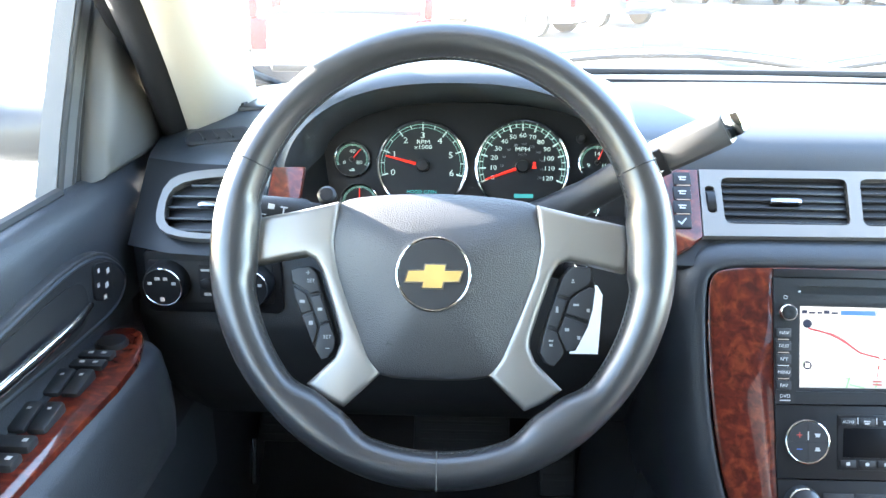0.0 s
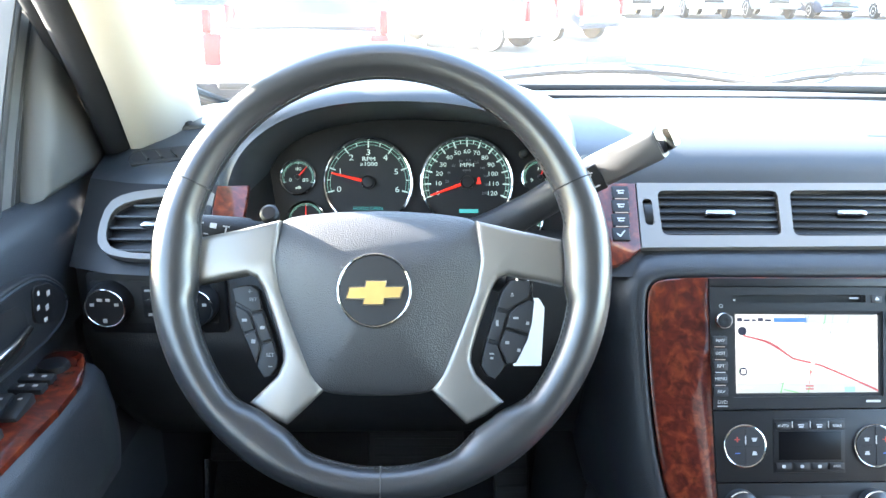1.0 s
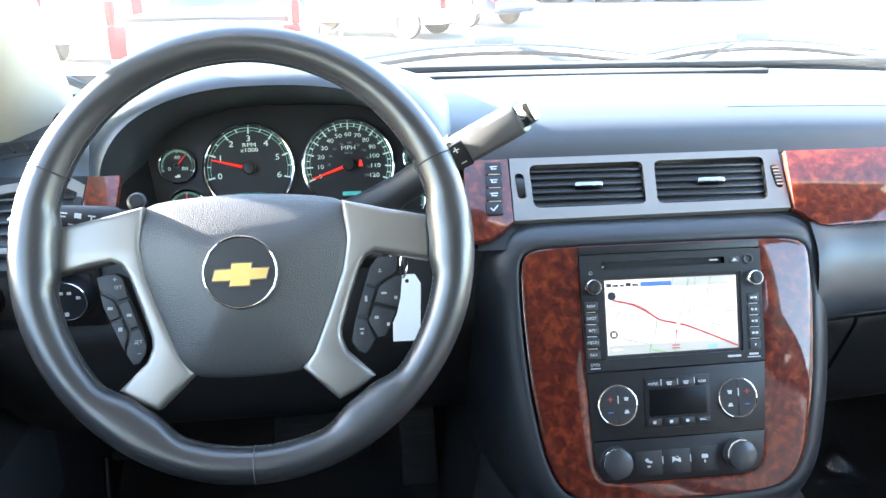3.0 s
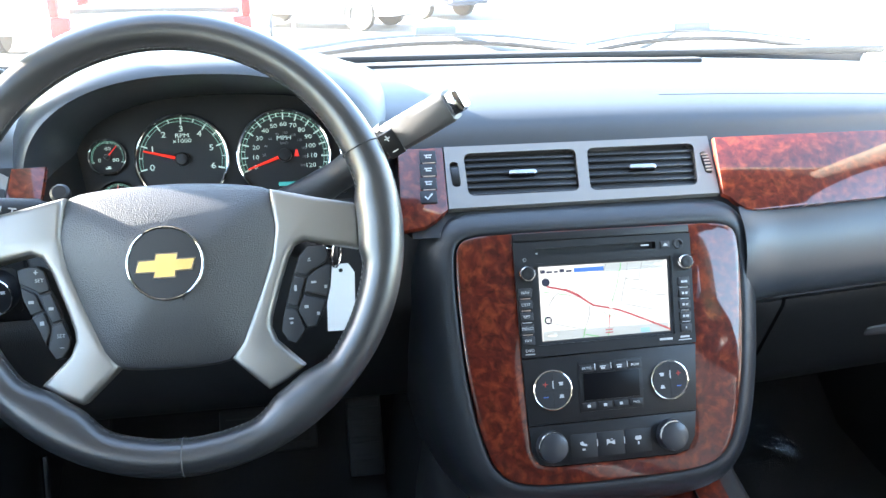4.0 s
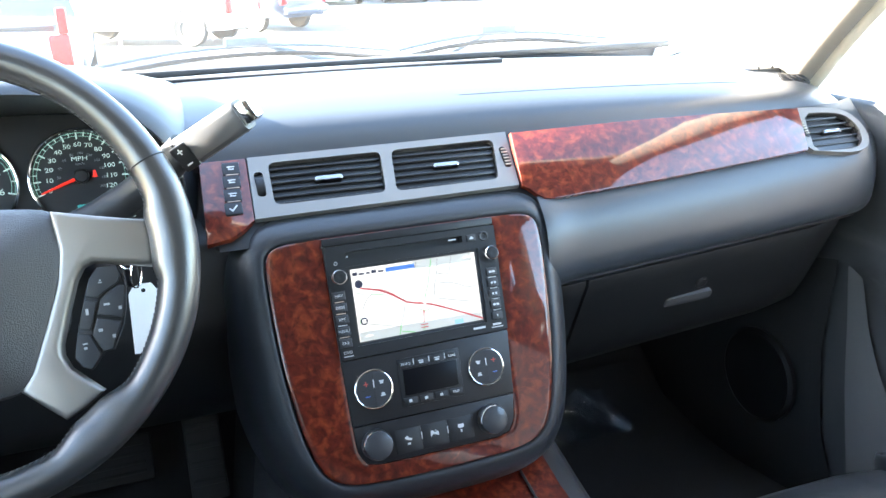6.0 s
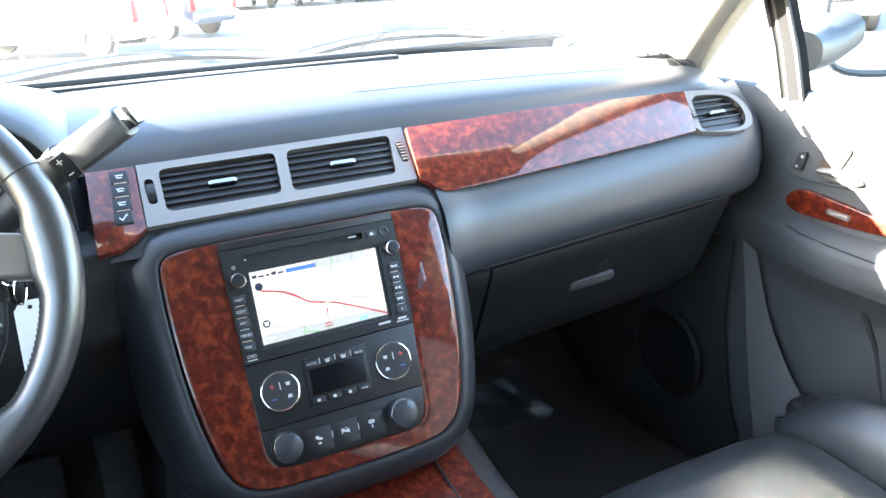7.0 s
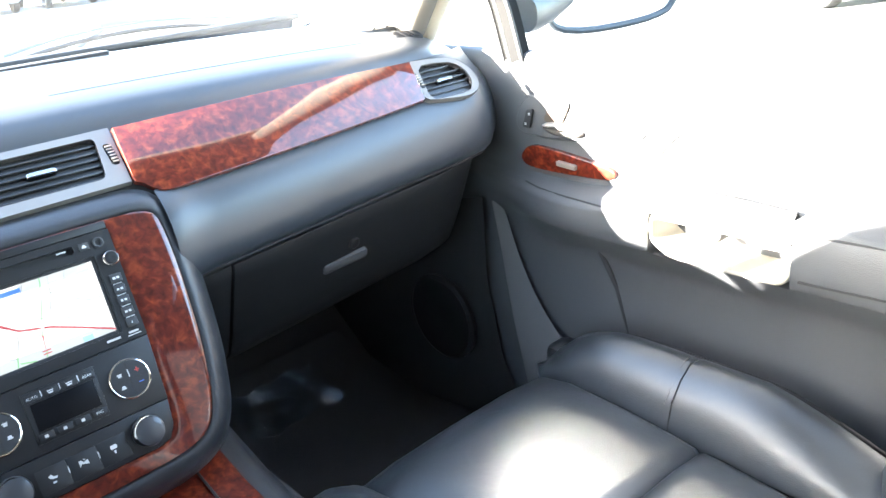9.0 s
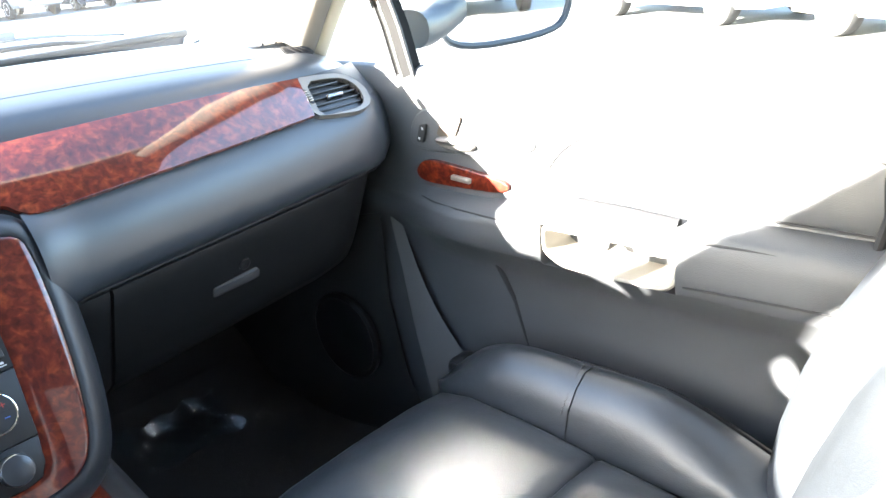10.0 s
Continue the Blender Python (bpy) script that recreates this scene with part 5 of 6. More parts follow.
for s in (-1, 1):
    cx = 0.4425
    path = curve_pts([(cx + s * 0.690, 0.955, 1.515), (cx + s * 0.674, 0.84, 1.64), (cx + s * 0.657, 0.70, 1.765), (cx + s * 0.636, 0.52, 1.89), (cx + s * 0.622, 0.40, 1.955)], 14)
    rows = []
    for i, p in enumerate(path):
        rows.append([(p.x + s * dx, p.y + dy, p.z + dz) for dx, dy, dz in ((-0.043, 0.05, 0.0), (-0.041, 0.012, -0.004), (-0.030, -0.016, -0.012), (-0.016, -0.030, -0.022), (0.004, -0.038, -0.026), (0.018, -0.034, -0.024), (0.024, -0.012, -0.008), (0.026, 0.05, 0.02), (0.0, 0.075, 0.03))])
    pil = thing("pillar_left" if s < 0 else "pillar_right", tuple(path[0]), "cream cloth windshield pillar trim beside the dashboard" if s < 0 else "cream windshield pillar trim, shade put into its colour, beside the dashboard", "pillar", kind="structure")
    part("trim", loft(rows, caps=True), CREAM if s < 0 else CREAMSHADE, pil, "", sharp=60)
    # right seal in plain cream paints the lighter, lit half of that pillar
    part("seal", tube([(p.x + s * 0.036, p.y - 0.020, p.z - 0.014) for p in path], 0.021, 12), LOWER if s < 0 else CREAM, pil, "door seal beside the pillar")
    # roof rail and rear pillars close the cabin
    part("roof_rail", tube(curve_pts([(cx + s * 0.66, 0.36, 1.965), (cx + s * 0.70, -0.1, 2.0), (cx + s * 0.70, -1.9, 2.0)], 10), 0.05, 12), HEADLINER, pil)
    part("rear_pillar", box(cx + s * 0.77, -0.62, 1.75, 0.05, 0.24, 0.55, 0.02), CREAM, pil)

glass_rows = []
for i in range(9):
    u = i / 8
    x = -0.26 + 1.405 * u
    bow = 0.10 * (1 - (2 * u - 1) ** 2)
    glass_rows.append([(x, 1.18 + bow - k * 0.83 + 0.02 * math.sin(math.pi * k), 1.525 + k * 0.44) for k in [j / 6 for j in range(7)]])
ws = sheet("window_front", glass_rows, WINDSHIELD, "wide sloping windshield with a glare veil put into the glass", "windshield")
ws.visible_shadow = False
for s in (-1, 1):
    seal = []
    for k in range(15):
        a = radians(90 * k / 14)
        x = 0.4425 + s * (0.64 + 0.085 * math.sin(a))
        seal.append((x, 1.235 - 0.14 * (1 - math.cos(a)) - 0.02, 1.522 + 0.075 * (1 - math.cos(a))))
    solo("window_border", tube(seal, 0.006 if s < 0 else 0.003, 8), RUBBER if s < 0 else BLUEGREY, "black rounded windshield border at the lower corner", "window border", kind="structure")


for s in (-1, 1):
    solo("wall_right" if s > 0 else "wall_left", box(0.4425 + s * 0.83, -0.23, 1.02, 0.05, 3.36, 0.9, 0.01), LOWER, "plain dark lower body side behind the door trim", "wall", kind="structure")


for s in (-1, 1):
    solo("fender_right" if s > 0 else "fender_left", box(0.4425 + s * 0.83, 1.20, 1.32, 0.14, 0.42, 0.42, 0.02), WHITEPAINT, "white painted body side ahead of the door", "fender", kind="structure")


# ---- doors ----
def door_profile(y, s, arm, cup=0.0):
    """Trim section (x from the car's middle, z); arm: how far the armrest stands out; cup: depth of the pull pocket."""
    cx = 0.4425
    k = (0.042 if s > 0 else 0.064) * arm
    up = -0.028 * ease(y, 0.47, 0.58) if s > 0 else 0.020 * arm
    pts = [(0.800, 1.486), (0.770, 1.492), (0.756, 1.488), (0.745, 1.472), (0.738, 1.44), (0.737, 1.40), (0.742, 1.36 + up * 0.8), (0.748 - 0.012 * arm, 1.338 + up), (0.745 - k, 1.330 + up), (0.738 - k, 1.322 + up), (0.733 - k, 1.306 + up * 0.5), (0.732 - k + cup, 1.300 + up * 0.5), (0.730 - k + cup, 1.275), (0.7315 - k + cup, 1.252), (0.734 - k * 0.9, 1.246), (0.742 - k * 0.45, 1.215), (0.745 - k * 0.1, 1.19), (0.742, 1.14), (0.742, 1.02), (0.748, 0.90), (0.76, 0.80)]
    return [(cx + s * x, y, z) for x, z in pts]


def arm_at(y, s):
    return (ease(-y, -0.80, -0.60) if s > 0 else ease(-y, -0.775, -0.675)) * (1 - 0.2 * ease(-y, 0.1, 0.5))


stations = [0.985, 0.93, 0.87, 0.82, 0.79, 0.76, 0.73, 0.70, 0.67, 0.64, 0.60, 0.55, 0.50, 0.466, 0.463, 0.4, 0.33, 0.275, 0.272, 0.2, 0.1, 0.0, -0.15, -0.35, -0.6]
doors = {}
for s, nm, lb in ((-1, "driver_door", "dark vinyl driver door with wood switch panel, closed"), (1, "passenger_door", "dark grey vinyl passenger door with armrest, closed")):
    cx = 0.4425
    d = thing(nm, (cx + s * 0.77, 0.2, 0.8), lb, "car door")
    doors[s] = d
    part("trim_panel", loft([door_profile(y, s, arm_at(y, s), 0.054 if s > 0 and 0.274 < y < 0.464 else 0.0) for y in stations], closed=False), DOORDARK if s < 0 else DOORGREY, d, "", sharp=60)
    part("outer_shell", loft([[(cx + s * x, y, z) for x, z in ((0.80, 1.485), (0.87, 1.45), (0.93, 1.2), (0.93, 0.85), (0.90, 0.60))] for y in (1.0, 0.5, 0.0, -0.6)], closed=False), WHITEPAINT, d)
    # window frame: division post, quarter panel and glass
    post = [(0.757, 0.746, 1.470), (0.754, 0.765, 1.55), (0.747, 0.785, 1.62), (0.735, 0.812, 1.72)] if s > 0 else [(0.786, 0.745, 1.470), (0.780, 0.772, 1.55), (0.773, 0.797, 1.62), (0.760, 0.832, 1.72)]
    # shade on the right post is put into its colour
    part("division_post", loft([[(cx + s * (x + a), y + b * (1.0 if s > 0 else 1.3), z) for a, b in ((-0.006, -0.019), (0.012, -0.021), (0.014, 0.0), (0.012, 0.021), (-0.006, 0.019), (-0.010, 0.0))] for x, y, z in post], caps=True), KICKGREY if s < 0 else POSTSHADE, d, "upright window post")
    for off in (-0.020, 0.004, 0.018):
        part("post_seal", tube([(cx + s * (x - 0.008), y + off, z) for x, y, z in post], 0.0035, 8), RUBBER if s < 0 else PIT, d, "dark post seal")
    frame_path = curve_pts([(cx + s * 0.757, 0.99, 1.490), (cx + s * 0.745, 0.90, 1.58), (cx + s * 0.725, 0.72, 1.735), (cx + s * 0.70, 0.50, 1.885), (cx + s * 0.69, 0.25, 1.945), (cx + s * 0.69, -0.2, 1.955), (cx + s * 0.70, -0.55, 1.93)], 20)
    part("window_frame", tube(frame_path, 0.016, 10), RUBBER if s > 0 else PANEL, d, "dark upper window frame")
    part("sill_seal", tube([(cx + s * 0.772, 0.72, 1.492), (cx + s * 0.772, 0.4, 1.492), (cx + s * 0.772, -0.6, 1.492)], 0.006, 8), RUBBER, d)
    pane = part("window_pane", loft([[(cx + s * (0.788 - 0.156 * k ** 0.9), y, 1.48 + 0.46 * k) for k in (0, 0.2, 0.4, 0.7, 1.0)] for y in (0.75, 0.3, -0.55)], closed=False), SIDEGLASS, d)
    pane.visible_shadow = False
    if s > 0:
        quarter = part("quarter_pane", loft([[(cx + s * (0.788 - 0.156 * k ** 0.9), y0 + (y1 - y0) * f, 1.48 + 0.46 * k) for f in (0, 0.5, 1)] for k, y0, y1 in ((0, 0.768, 0.985), (0.12, 0.778, 0.945), (0.26, 0.790, 0.865), (0.40, 0.803, 0.810))], closed=False), SIDEGLASS, d)
        quarter.visible_shadow = False
# quarter panel of the driver door
SAIL = [(0.768, 1.490), (1.0, 1.490), (0.985, 1.535), (0.925, 1.60), (0.875, 1.655), (0.842, 1.700), (0.828, 1.680), (0.812, 1.63), (0.788, 1.55)]
bm = loft([[(-0.330, y, z) for y, z in SAIL], [(-0.318, y, z) for y, z in SAIL], [(-0.309, a, b) for a, b in inset(SAIL, 0.003)], [(-0.3025, a, b) for a, b in inset(SAIL, 0.011)], [(-0.300, a, b) for a, b in inset(SAIL, 0.022)]], caps=True)
part("quarter_cover", bm, SAILGREY, doors[-1], "grey triangular corner cover")

# driver door: armrest switches, handle, memory buttons
dd = doors[-1]
ARM = Matrix.Translation((0, 0, 1.354)) @ Matrix.Translation((0.045, -0.055, 0))
wood = smooth_ring([(-0.346, 0.40), (-0.348, 0.60), (-0.350, 0.740), (-0.336, 0.770), (-0.310, 0.768), (-0.296, 0.742), (-0.283, 0.690), (-0.292, 0.55), (-0.298, 0.40)], 1)
part("switch_plate", prism(wood, -0.010, 0.003, 0.002), WOOD, dd, "glossy burl wood switch plate", ARM)
SH = ARM @ Matrix.Translation((-0.0285, 0.008, -0.004))
part("mirror_knob", lathe([(0.015, 0.002), (0.0148, 0.010), (0.013, 0.0125), (0.002, 0.013)], 28, (-0.293, 0.722, 0)), PANEL, dd, "round mirror knob", SH)
for y, w, h in ((0.697, 0.031, 0.014), (0.679, 0.031, 0.014)):
    part("switch", box(-0.2965, y, 0.007, w, h, 0.010, 0.002), BUTTON, dd, "", SH)
    part("print", box(-0.3015, y, 0.0123, 0.004, 0.0035, 0.0004, 0), PRINT, dd, "", SH)
    part("print", box(-0.2895, y, 0.0123, 0.004, 0.0035, 0.0004, 0), PRINT, dd, "", SH)
for y in (0.645, 0.590):
    for x in (-0.3050, -0.2885):
        part("window_switch", box(0, 0, 0.008, 0.0152, 0.036, 0.012, 0.003), BUTTON, dd, "window switch", SH @ pose(x, y, 0, 8))
        part("print", box(x, y + 0.005, 0.0155, 0.003, 0.003, 0.0004, 0), PRINT, dd, "", SH)
for y in (0.553, 0.530):
    part("lock_switch", box(-0.297, y, 0.008, 0.034, 0.017, 0.011, 0.003), BUTTON, dd, "lock switch", SH)
    part("print", box(-0.286, y, 0.0138, 0.004, 0.004, 0.0004, 0), PRINT, dd, "", SH)


def on_door(s):
    """Face of a door trim: u towards the rear on the right side, v up, w into the cabin."""
    m = Matrix(((0, 0, -s, 0.4425 + s * 0.738), (-1, 0, 0, 0), (0, 1, 0, 0), (0, 0, 0, 1)))
    return m


DL, DR = on_door(-1), on_door(1)
DLI = DL @ pose(0, 0, 0.004)
part("handle_recess", pillow(smooth_ring([(-0.754, 1.392), (-0.745, 1.415), (-0.705, 1.443), (-0.655, 1.450), (-0.594, 1.448), (-0.45, 1.436), (-0.40, 1.430), (-0.40, 1.388), (-0.53, 1.382), (-0.643, 1.374), (-0.725, 1.372)], 2), -0.010, 0.004, 0.003), LOWER, dd, "long recessed handle bezel", DLI)
part("recess_lip", tube([DLI @ Vector((x, y, 0.003)) for x, y in smooth_ring([(-0.748, 1.394), (-0.738, 1.413), (-0.702, 1.438), (-0.655, 1.445), (-0.594, 1.443), (-0.45, 1.431), (-0.40, 1.425), (-0.40, 1.393), (-0.53, 1.387), (-0.643, 1.379), (-0.720, 1.377)], 2)], 0.0022, 6), DASH, dd, "soft raised lip")
part("handle_pocket", prism(smooth_ring([(-0.660, 1.432), (-0.60, 1.435), (-0.46, 1.427), (-0.42, 1.425), (-0.42, 1.392), (-0.56, 1.390), (-0.640, 1.384), (-0.665, 1.398)], 2), 0.003, 0.0048, 0), PIT, dd, "", DLI)
part("inside_handle", tube([(-0.284, 0.660, 1.405), (-0.279, 0.62, 1.405), (-0.277, 0.54, 1.408), (-0.280, 0.45, 1.408)], [0.0035, 0.005, 0.0055, 0.005], 12), CHROME, dd, "chrome inside handle")
part("cup_reflector", prism(rr(-0.575, 1.396, 0.07, 0.010, 0.004), 0.0046, 0.0062, 0.0006), PANEL, dd, "", DLI)
MEM = DLI @ pose(-0.695, 1.415, 0.004, 0, 0, 0)
part("memory_pad", pillow(rounded([(-0.022, 0.012), (0.016, 0.022), (0.022, -0.012), (-0.016, -0.026)], 0.008), -0.002, 0.002, 0.001), PANEL, dd, "memory buttons", MEM)
bars("print", [(-0.010, 0.006, 0.006, 0.005), (0.008, 0.013, 0.004, 0.004), (-0.004, -0.006, 0.006, 0.005), (0.012, 0.0, 0.005, 0.004), (0.002, -0.016, 0.006, 0.004)], 0.0024, PRINT, dd, MEM)

# passenger door fittings
pd = doors[1]
DRI = DR @ pose(0, 0, 0.003)
part("handle_bezel", pillow(smooth_ring([(-0.738, 1.380), (-0.728, 1.415), (-0.700, 1.436), (-0.62, 1.440), (-0.54, 1.432), (-0.50, 1.410), (-0.50, 1.384), (-0.60, 1.372), (-0.71, 1.368)], 2), -0.010, 0.0008, 0.003), DOORGREY, pd, "flush handle bezel", DRI)
part("lock_switch", pillow(rounded([(-0.717, 1.383), (-0.708, 1.410), (-0.694, 1.412), (-0.703, 1.382)], 0.004), 0.002, 0.0060, 0.001), LOWER, pd, "black lock switch", DRI)
bars("print", [(-0.7015, 1.4045, 0.0036, 0.0036), (-0.7095, 1.389, 0.0036, 0.0036)], 0.0062, PRINT, pd, DRI)
# flat brown plate; the hollow's shade is painted, not recessed
part("handle_pocket", prism(smooth_ring([(-0.677, 1.394), (-0.668, 1.412), (-0.650, 1.424), (-0.622, 1.430), (-0.634, 1.408), (-0.640, 1.396)], 2), 0.003, 0.0046, 0), HOLLOWSHADE, pd, "brown plate with the handle hollow's shade in its colour", DRI)
part("inside_handle", loft([[(x, y, w) for x, y in inset(smooth_ring([(-0.679, 1.393), (-0.650, 1.398), (-0.620, 1.396), (-0.598, 1.386), (-0.610, 1.378), (-0.645, 1.378), (-0.670, 1.382)], 2), d)] for d, w in ((0.0, 0.003), (0.0, 0.007), (0.002, 0.010), (0.005, 0.011))], caps=True), SILVER, pd, "satin inside handle", DRI)
part("wood_panel", pillow(smooth_ring([(-0.729, 1.333), (-0.720, 1.347), (-0.704, 1.3565), (-0.66, 1.354), (-0.60, 1.346), (-0.555, 1.340), (-0.545, 1.331), (-0.56, 1.321), (-0.62, 1.319), (-0.67, 1.3185), (-0.716, 1.320)], 2), -0.014, 0.0022, 0.002), WOOD, pd, "glossy burl wood piece", DRI)
part("window_switch", box(0, 0, 0, 0.036, 0.008, 0.010, 0.002), SILVER, pd, "satin window switch", DRI @ pose(-0.634, 1.334, 0.003, 0, 0, -4))
# padded upper panel and its piping
insert = smooth_ring([(-0.49, 1.352), (-0.46, 1.395), (-0.41, 1.425), (-0.33, 1.437), (-0.15, 1.432), (-0.02, 1.415), (0.06, 1.38), (0.07, 1.345), (-0.10, 1.342), (-0.30, 1.346)], 2)
part("padded_insert", prism(insert, -0.012, 0.004, 0.006), DOORGREY, pd, "padded vinyl insert", DR)
part("piping", tube([DR @ Vector((x, y, 0.003)) for x, y in insert + insert[:1]], 0.0016, 6), PIT, pd)
part("armrest_slot", tube([(1.152, 0.437, 1.338), (1.150, 0.36, 1.337), (1.150, 0.277, 1.333)], 0.0058, 8), PIT, pd, "thin dark armrest gap")
CUP = DR @ pose(0, 0, 0.0445)
cup_out = rounded([(-0.4625, 1.301), (-0.2755, 1.300), (-0.2755, 1.262), (-0.290, 1.2515), (-0.435, 1.2515), (-0.4625, 1.268)], 0.010)
part("pull_cup", loft([[(x, y, w) for x, y in inset(cup_out, d)] for d, w in ((-0.0045, -0.001), (-0.002, 0.0015), (0.0015, 0.001), (0.003, -0.004), (0.006, -0.030), (0.009, -0.051))], caps=False), DOORLIGHT, pd, "pale armrest pull cup", CUP)
part("cup_floor", prism(inset(cup_out, 0.006), -0.053, -0.050, 0), DOORLIGHT, pd, "", CUP)
part("pull_switch", box(0, 0, 0, 0.045, 0.010, 0.016, 0.003), DOORLIGHT, pd, "", CUP @ pose(-0.315, 1.290, -0.020))
part("cup_catch", lathe([(0.013, -0.03), (0.013, -0.008), (0.010, -0.003), (0.001, -0.002)], 18, (-0.375, 1.294, 0)), LATCHGREY, pd, "", CUP)
part("panel_crease", tube([(1.172, 0.575, 1.212), (1.186, 0.555, 1.15), (1.188, 0.535, 1.08), (1.19, 0.52, 1.0)], 0.004, 8), PIT, pd)
part("arm_crease", tube([(1.1676, 0.712, 1.299), (1.1551, 0.6754, 1.2978), (1.1445, 0.6216, 1.2982), (1.1363, 0.5428, 1.2984), (1.1324, 0.5015, 1.2962), (1.131, 0.47, 1.294)], 0.0014, 6), PIT, pd)
part("arm_crease", tube([(1.131, 0.262, 1.262), (1.131, 0.1, 1.268), (1.135, -0.1, 1.27)], 0.0016, 6), PIT, pd)
part("front_filler", loft([curve_pts([(1.176, 0.80, 1.25), (1.176, 0.785, 1.16), (1.172, 0.765, 1.05), (1.168, 0.73, 0.90)], 12), curve_pts([(1.170, 0.765, 1.24), (1.166, 0.728, 1.15), (1.164, 0.675, 1.07), (1.162, 0.58, 0.98)], 12)], closed=False), KICKGREY, pd, "grey door edge trim")
part("seat_memory", prism(rr(-0.068, 1.450, 0.058, 0.042, 0.006), -0.008, 0.003, 0.002), DOORLIGHT, pd, "seat memory switches", DR)
bars("print", [(-0.07, 1.458, 0.03, 0.006), (-0.07, 1.443, 0.03, 0.006)], 0.0034, LATCHGREY, pd, DR)

part("pad_edge", tube([(1.172, 0.10, 1.30), (1.170, 0.07, 1.33), (1.170, 0.062, 1.37), (1.172, 0.066, 1.41)], 0.006, 8), PIT, pd, "dark edge behind the insert")
part("arm_shelf", tube([(1.138, 0.27, 1.318), (1.140, 0.16, 1.320), (1.144, 0.05, 1.318), (1.150, -0.1, 1.31)], 0.0022, 6), PIT, pd)
# kick panel and speaker on the passenger side
kick = thing("kick_panel", (1.15, 1.0, 0.9), "dark plastic kick panel with round speaker grille", "kick panel", kind="structure")
part("panel", loft([[(1.155, 0.80, 1.26), (1.17, 0.82, 1.1), (1.175, 0.80, 0.95), (1.18, 0.74, 0.82)], [(1.145, 0.98, 1.22), (1.15, 1.0, 1.1), (1.15, 1.0, 0.95), (1.15, 1.0, 0.80)], [(1.14, 1.3, 1.22), (1.14, 1.3, 1.1), (1.14, 1.3, 0.95), (1.14, 1.3, 0.80)]], closed=False), LOWER, kick)
part("speaker_grille", lathe([(0.085, 0.0), (0.085, 0.008), (0.078, 0.012), (0.070, 0.008), (0.01, 0.010)], 40), PANEL, kick, "round dark speaker grille", Matrix.Translation((1.158, 0.93, 1.0)) @ pose(0, 0, 0, 0, -90, 0))
kl = thing("kick_panel_left", (-0.28, 1.0, 0.9), "dark plastic kick panel beside the pedals", "kick panel", kind="structure")
part("panel", loft([[(-0.30, y, z) for z in (1.40, 1.2, 1.0, 0.80)] for y in (0.78, 1.0, 1.3)], closed=False), LOWER, kl)

# ---- console and floor things ----
con = thing("floor_console", (0.44, 0.4, 0.8), "dark floor console with a burl wood lid between the seats", "console")
rows = []
for y, top in ((0.80, 1.175), (0.72, 1.155), (0.62, 1.128), (0.5, 1.115), (0.3, 1.11), (0.0, 1.13), (-0.3, 1.15)):
    rows.append([(x, y, z) for x, z in ((0.245, 0.80), (0.255, top - 0.10), (0.266, top - 0.02), (0.278, top - 0.004), (0.29, top), (0.595, top), (0.607, top - 0.004), (0.620, top - 0.02), (0.632, top - 0.10), (0.64, 0.80))])
part("body", loft(rows, closed=False), LOWER, con)
rows = []
for y, top in ((0.745, 1.1645), (0.72, 1.1585), (0.62, 1.1315), (0.5, 1.1185), (0.3, 1.1135)):
    rows.append([(x, y, top + dz) for x, dz in ((0.298, -0.004), (0.300, 0.001), (0.304, 0.003), (0.44, 0.0045), (0.576, 0.003), (0.582, 0.001), (0.585, -0.004))])
part("wood_lid", loft(rows, closed=False), WOOD, con, "glossy burl wood lid")
edge = [(0.345, 0.705, 1.1600), (0.44, 0.705, 1.1600), (0.53, 0.705, 1.1592), (0.545, 0.69, 1.1545), (0.545, 0.60, 1.132), (0.545, 0.45, 1.1195)]
part("lid_groove", tube(edge, 0.0016, 6), PIT, con)
part("carpet_side", box(0.646, 0.78, 0.93, 0.012, 0.5, 0.26, 0.004), CARPET, con)
part("heat_duct", tube([(0.66, 0.84, 0.93), (0.665, 0.80, 0.90), (0.672, 0.77, 0.87)], 0.006, 8), CHROME, con, "bright metal trim edge")

solo("floor_mat", loft([[(x, y, z) for y, z in ((0.30, 0.815), (0.7, 0.815), (1.02, 0.82), (1.14, 0.845), (1.22, 0.90))] for x in (0.69, 0.80, 0.95, 1.10)], closed=False), CARPET, "dark carpet floor mat in the passenger footwell", "floor mat")
crease = random.Random(4)
folds = [(crease.uniform(-70, 70), crease.uniform(-70, 70), crease.uniform(0, 6)) for _ in range(7)]
film = thing("plastic_floor_film", (0.86, 1.08, 0.83), "crumpled clear protective film on the footwell carpet", "plastic film")
rows = []
for i in range(40):
    row = []
    for k in range(28):
        x, y = 0.79 + 0.20 * i / 39 + 0.005 * math.sin(k * 0.5), 1.06 + 0.11 * k / 27 + 0.005 * math.sin(i * 0.5)
        row.append((x, y, 0.842 + 0.21 * max(0, y - 1.02) + 0.45 * max(0, y - 1.14) + 0.0011 * sum(math.sin(a * x + b * y + c) for a, b, c in folds)))
    rows.append(row)
part("sheet", loft(rows, closed=False), FILM, film, "", sharp=80)


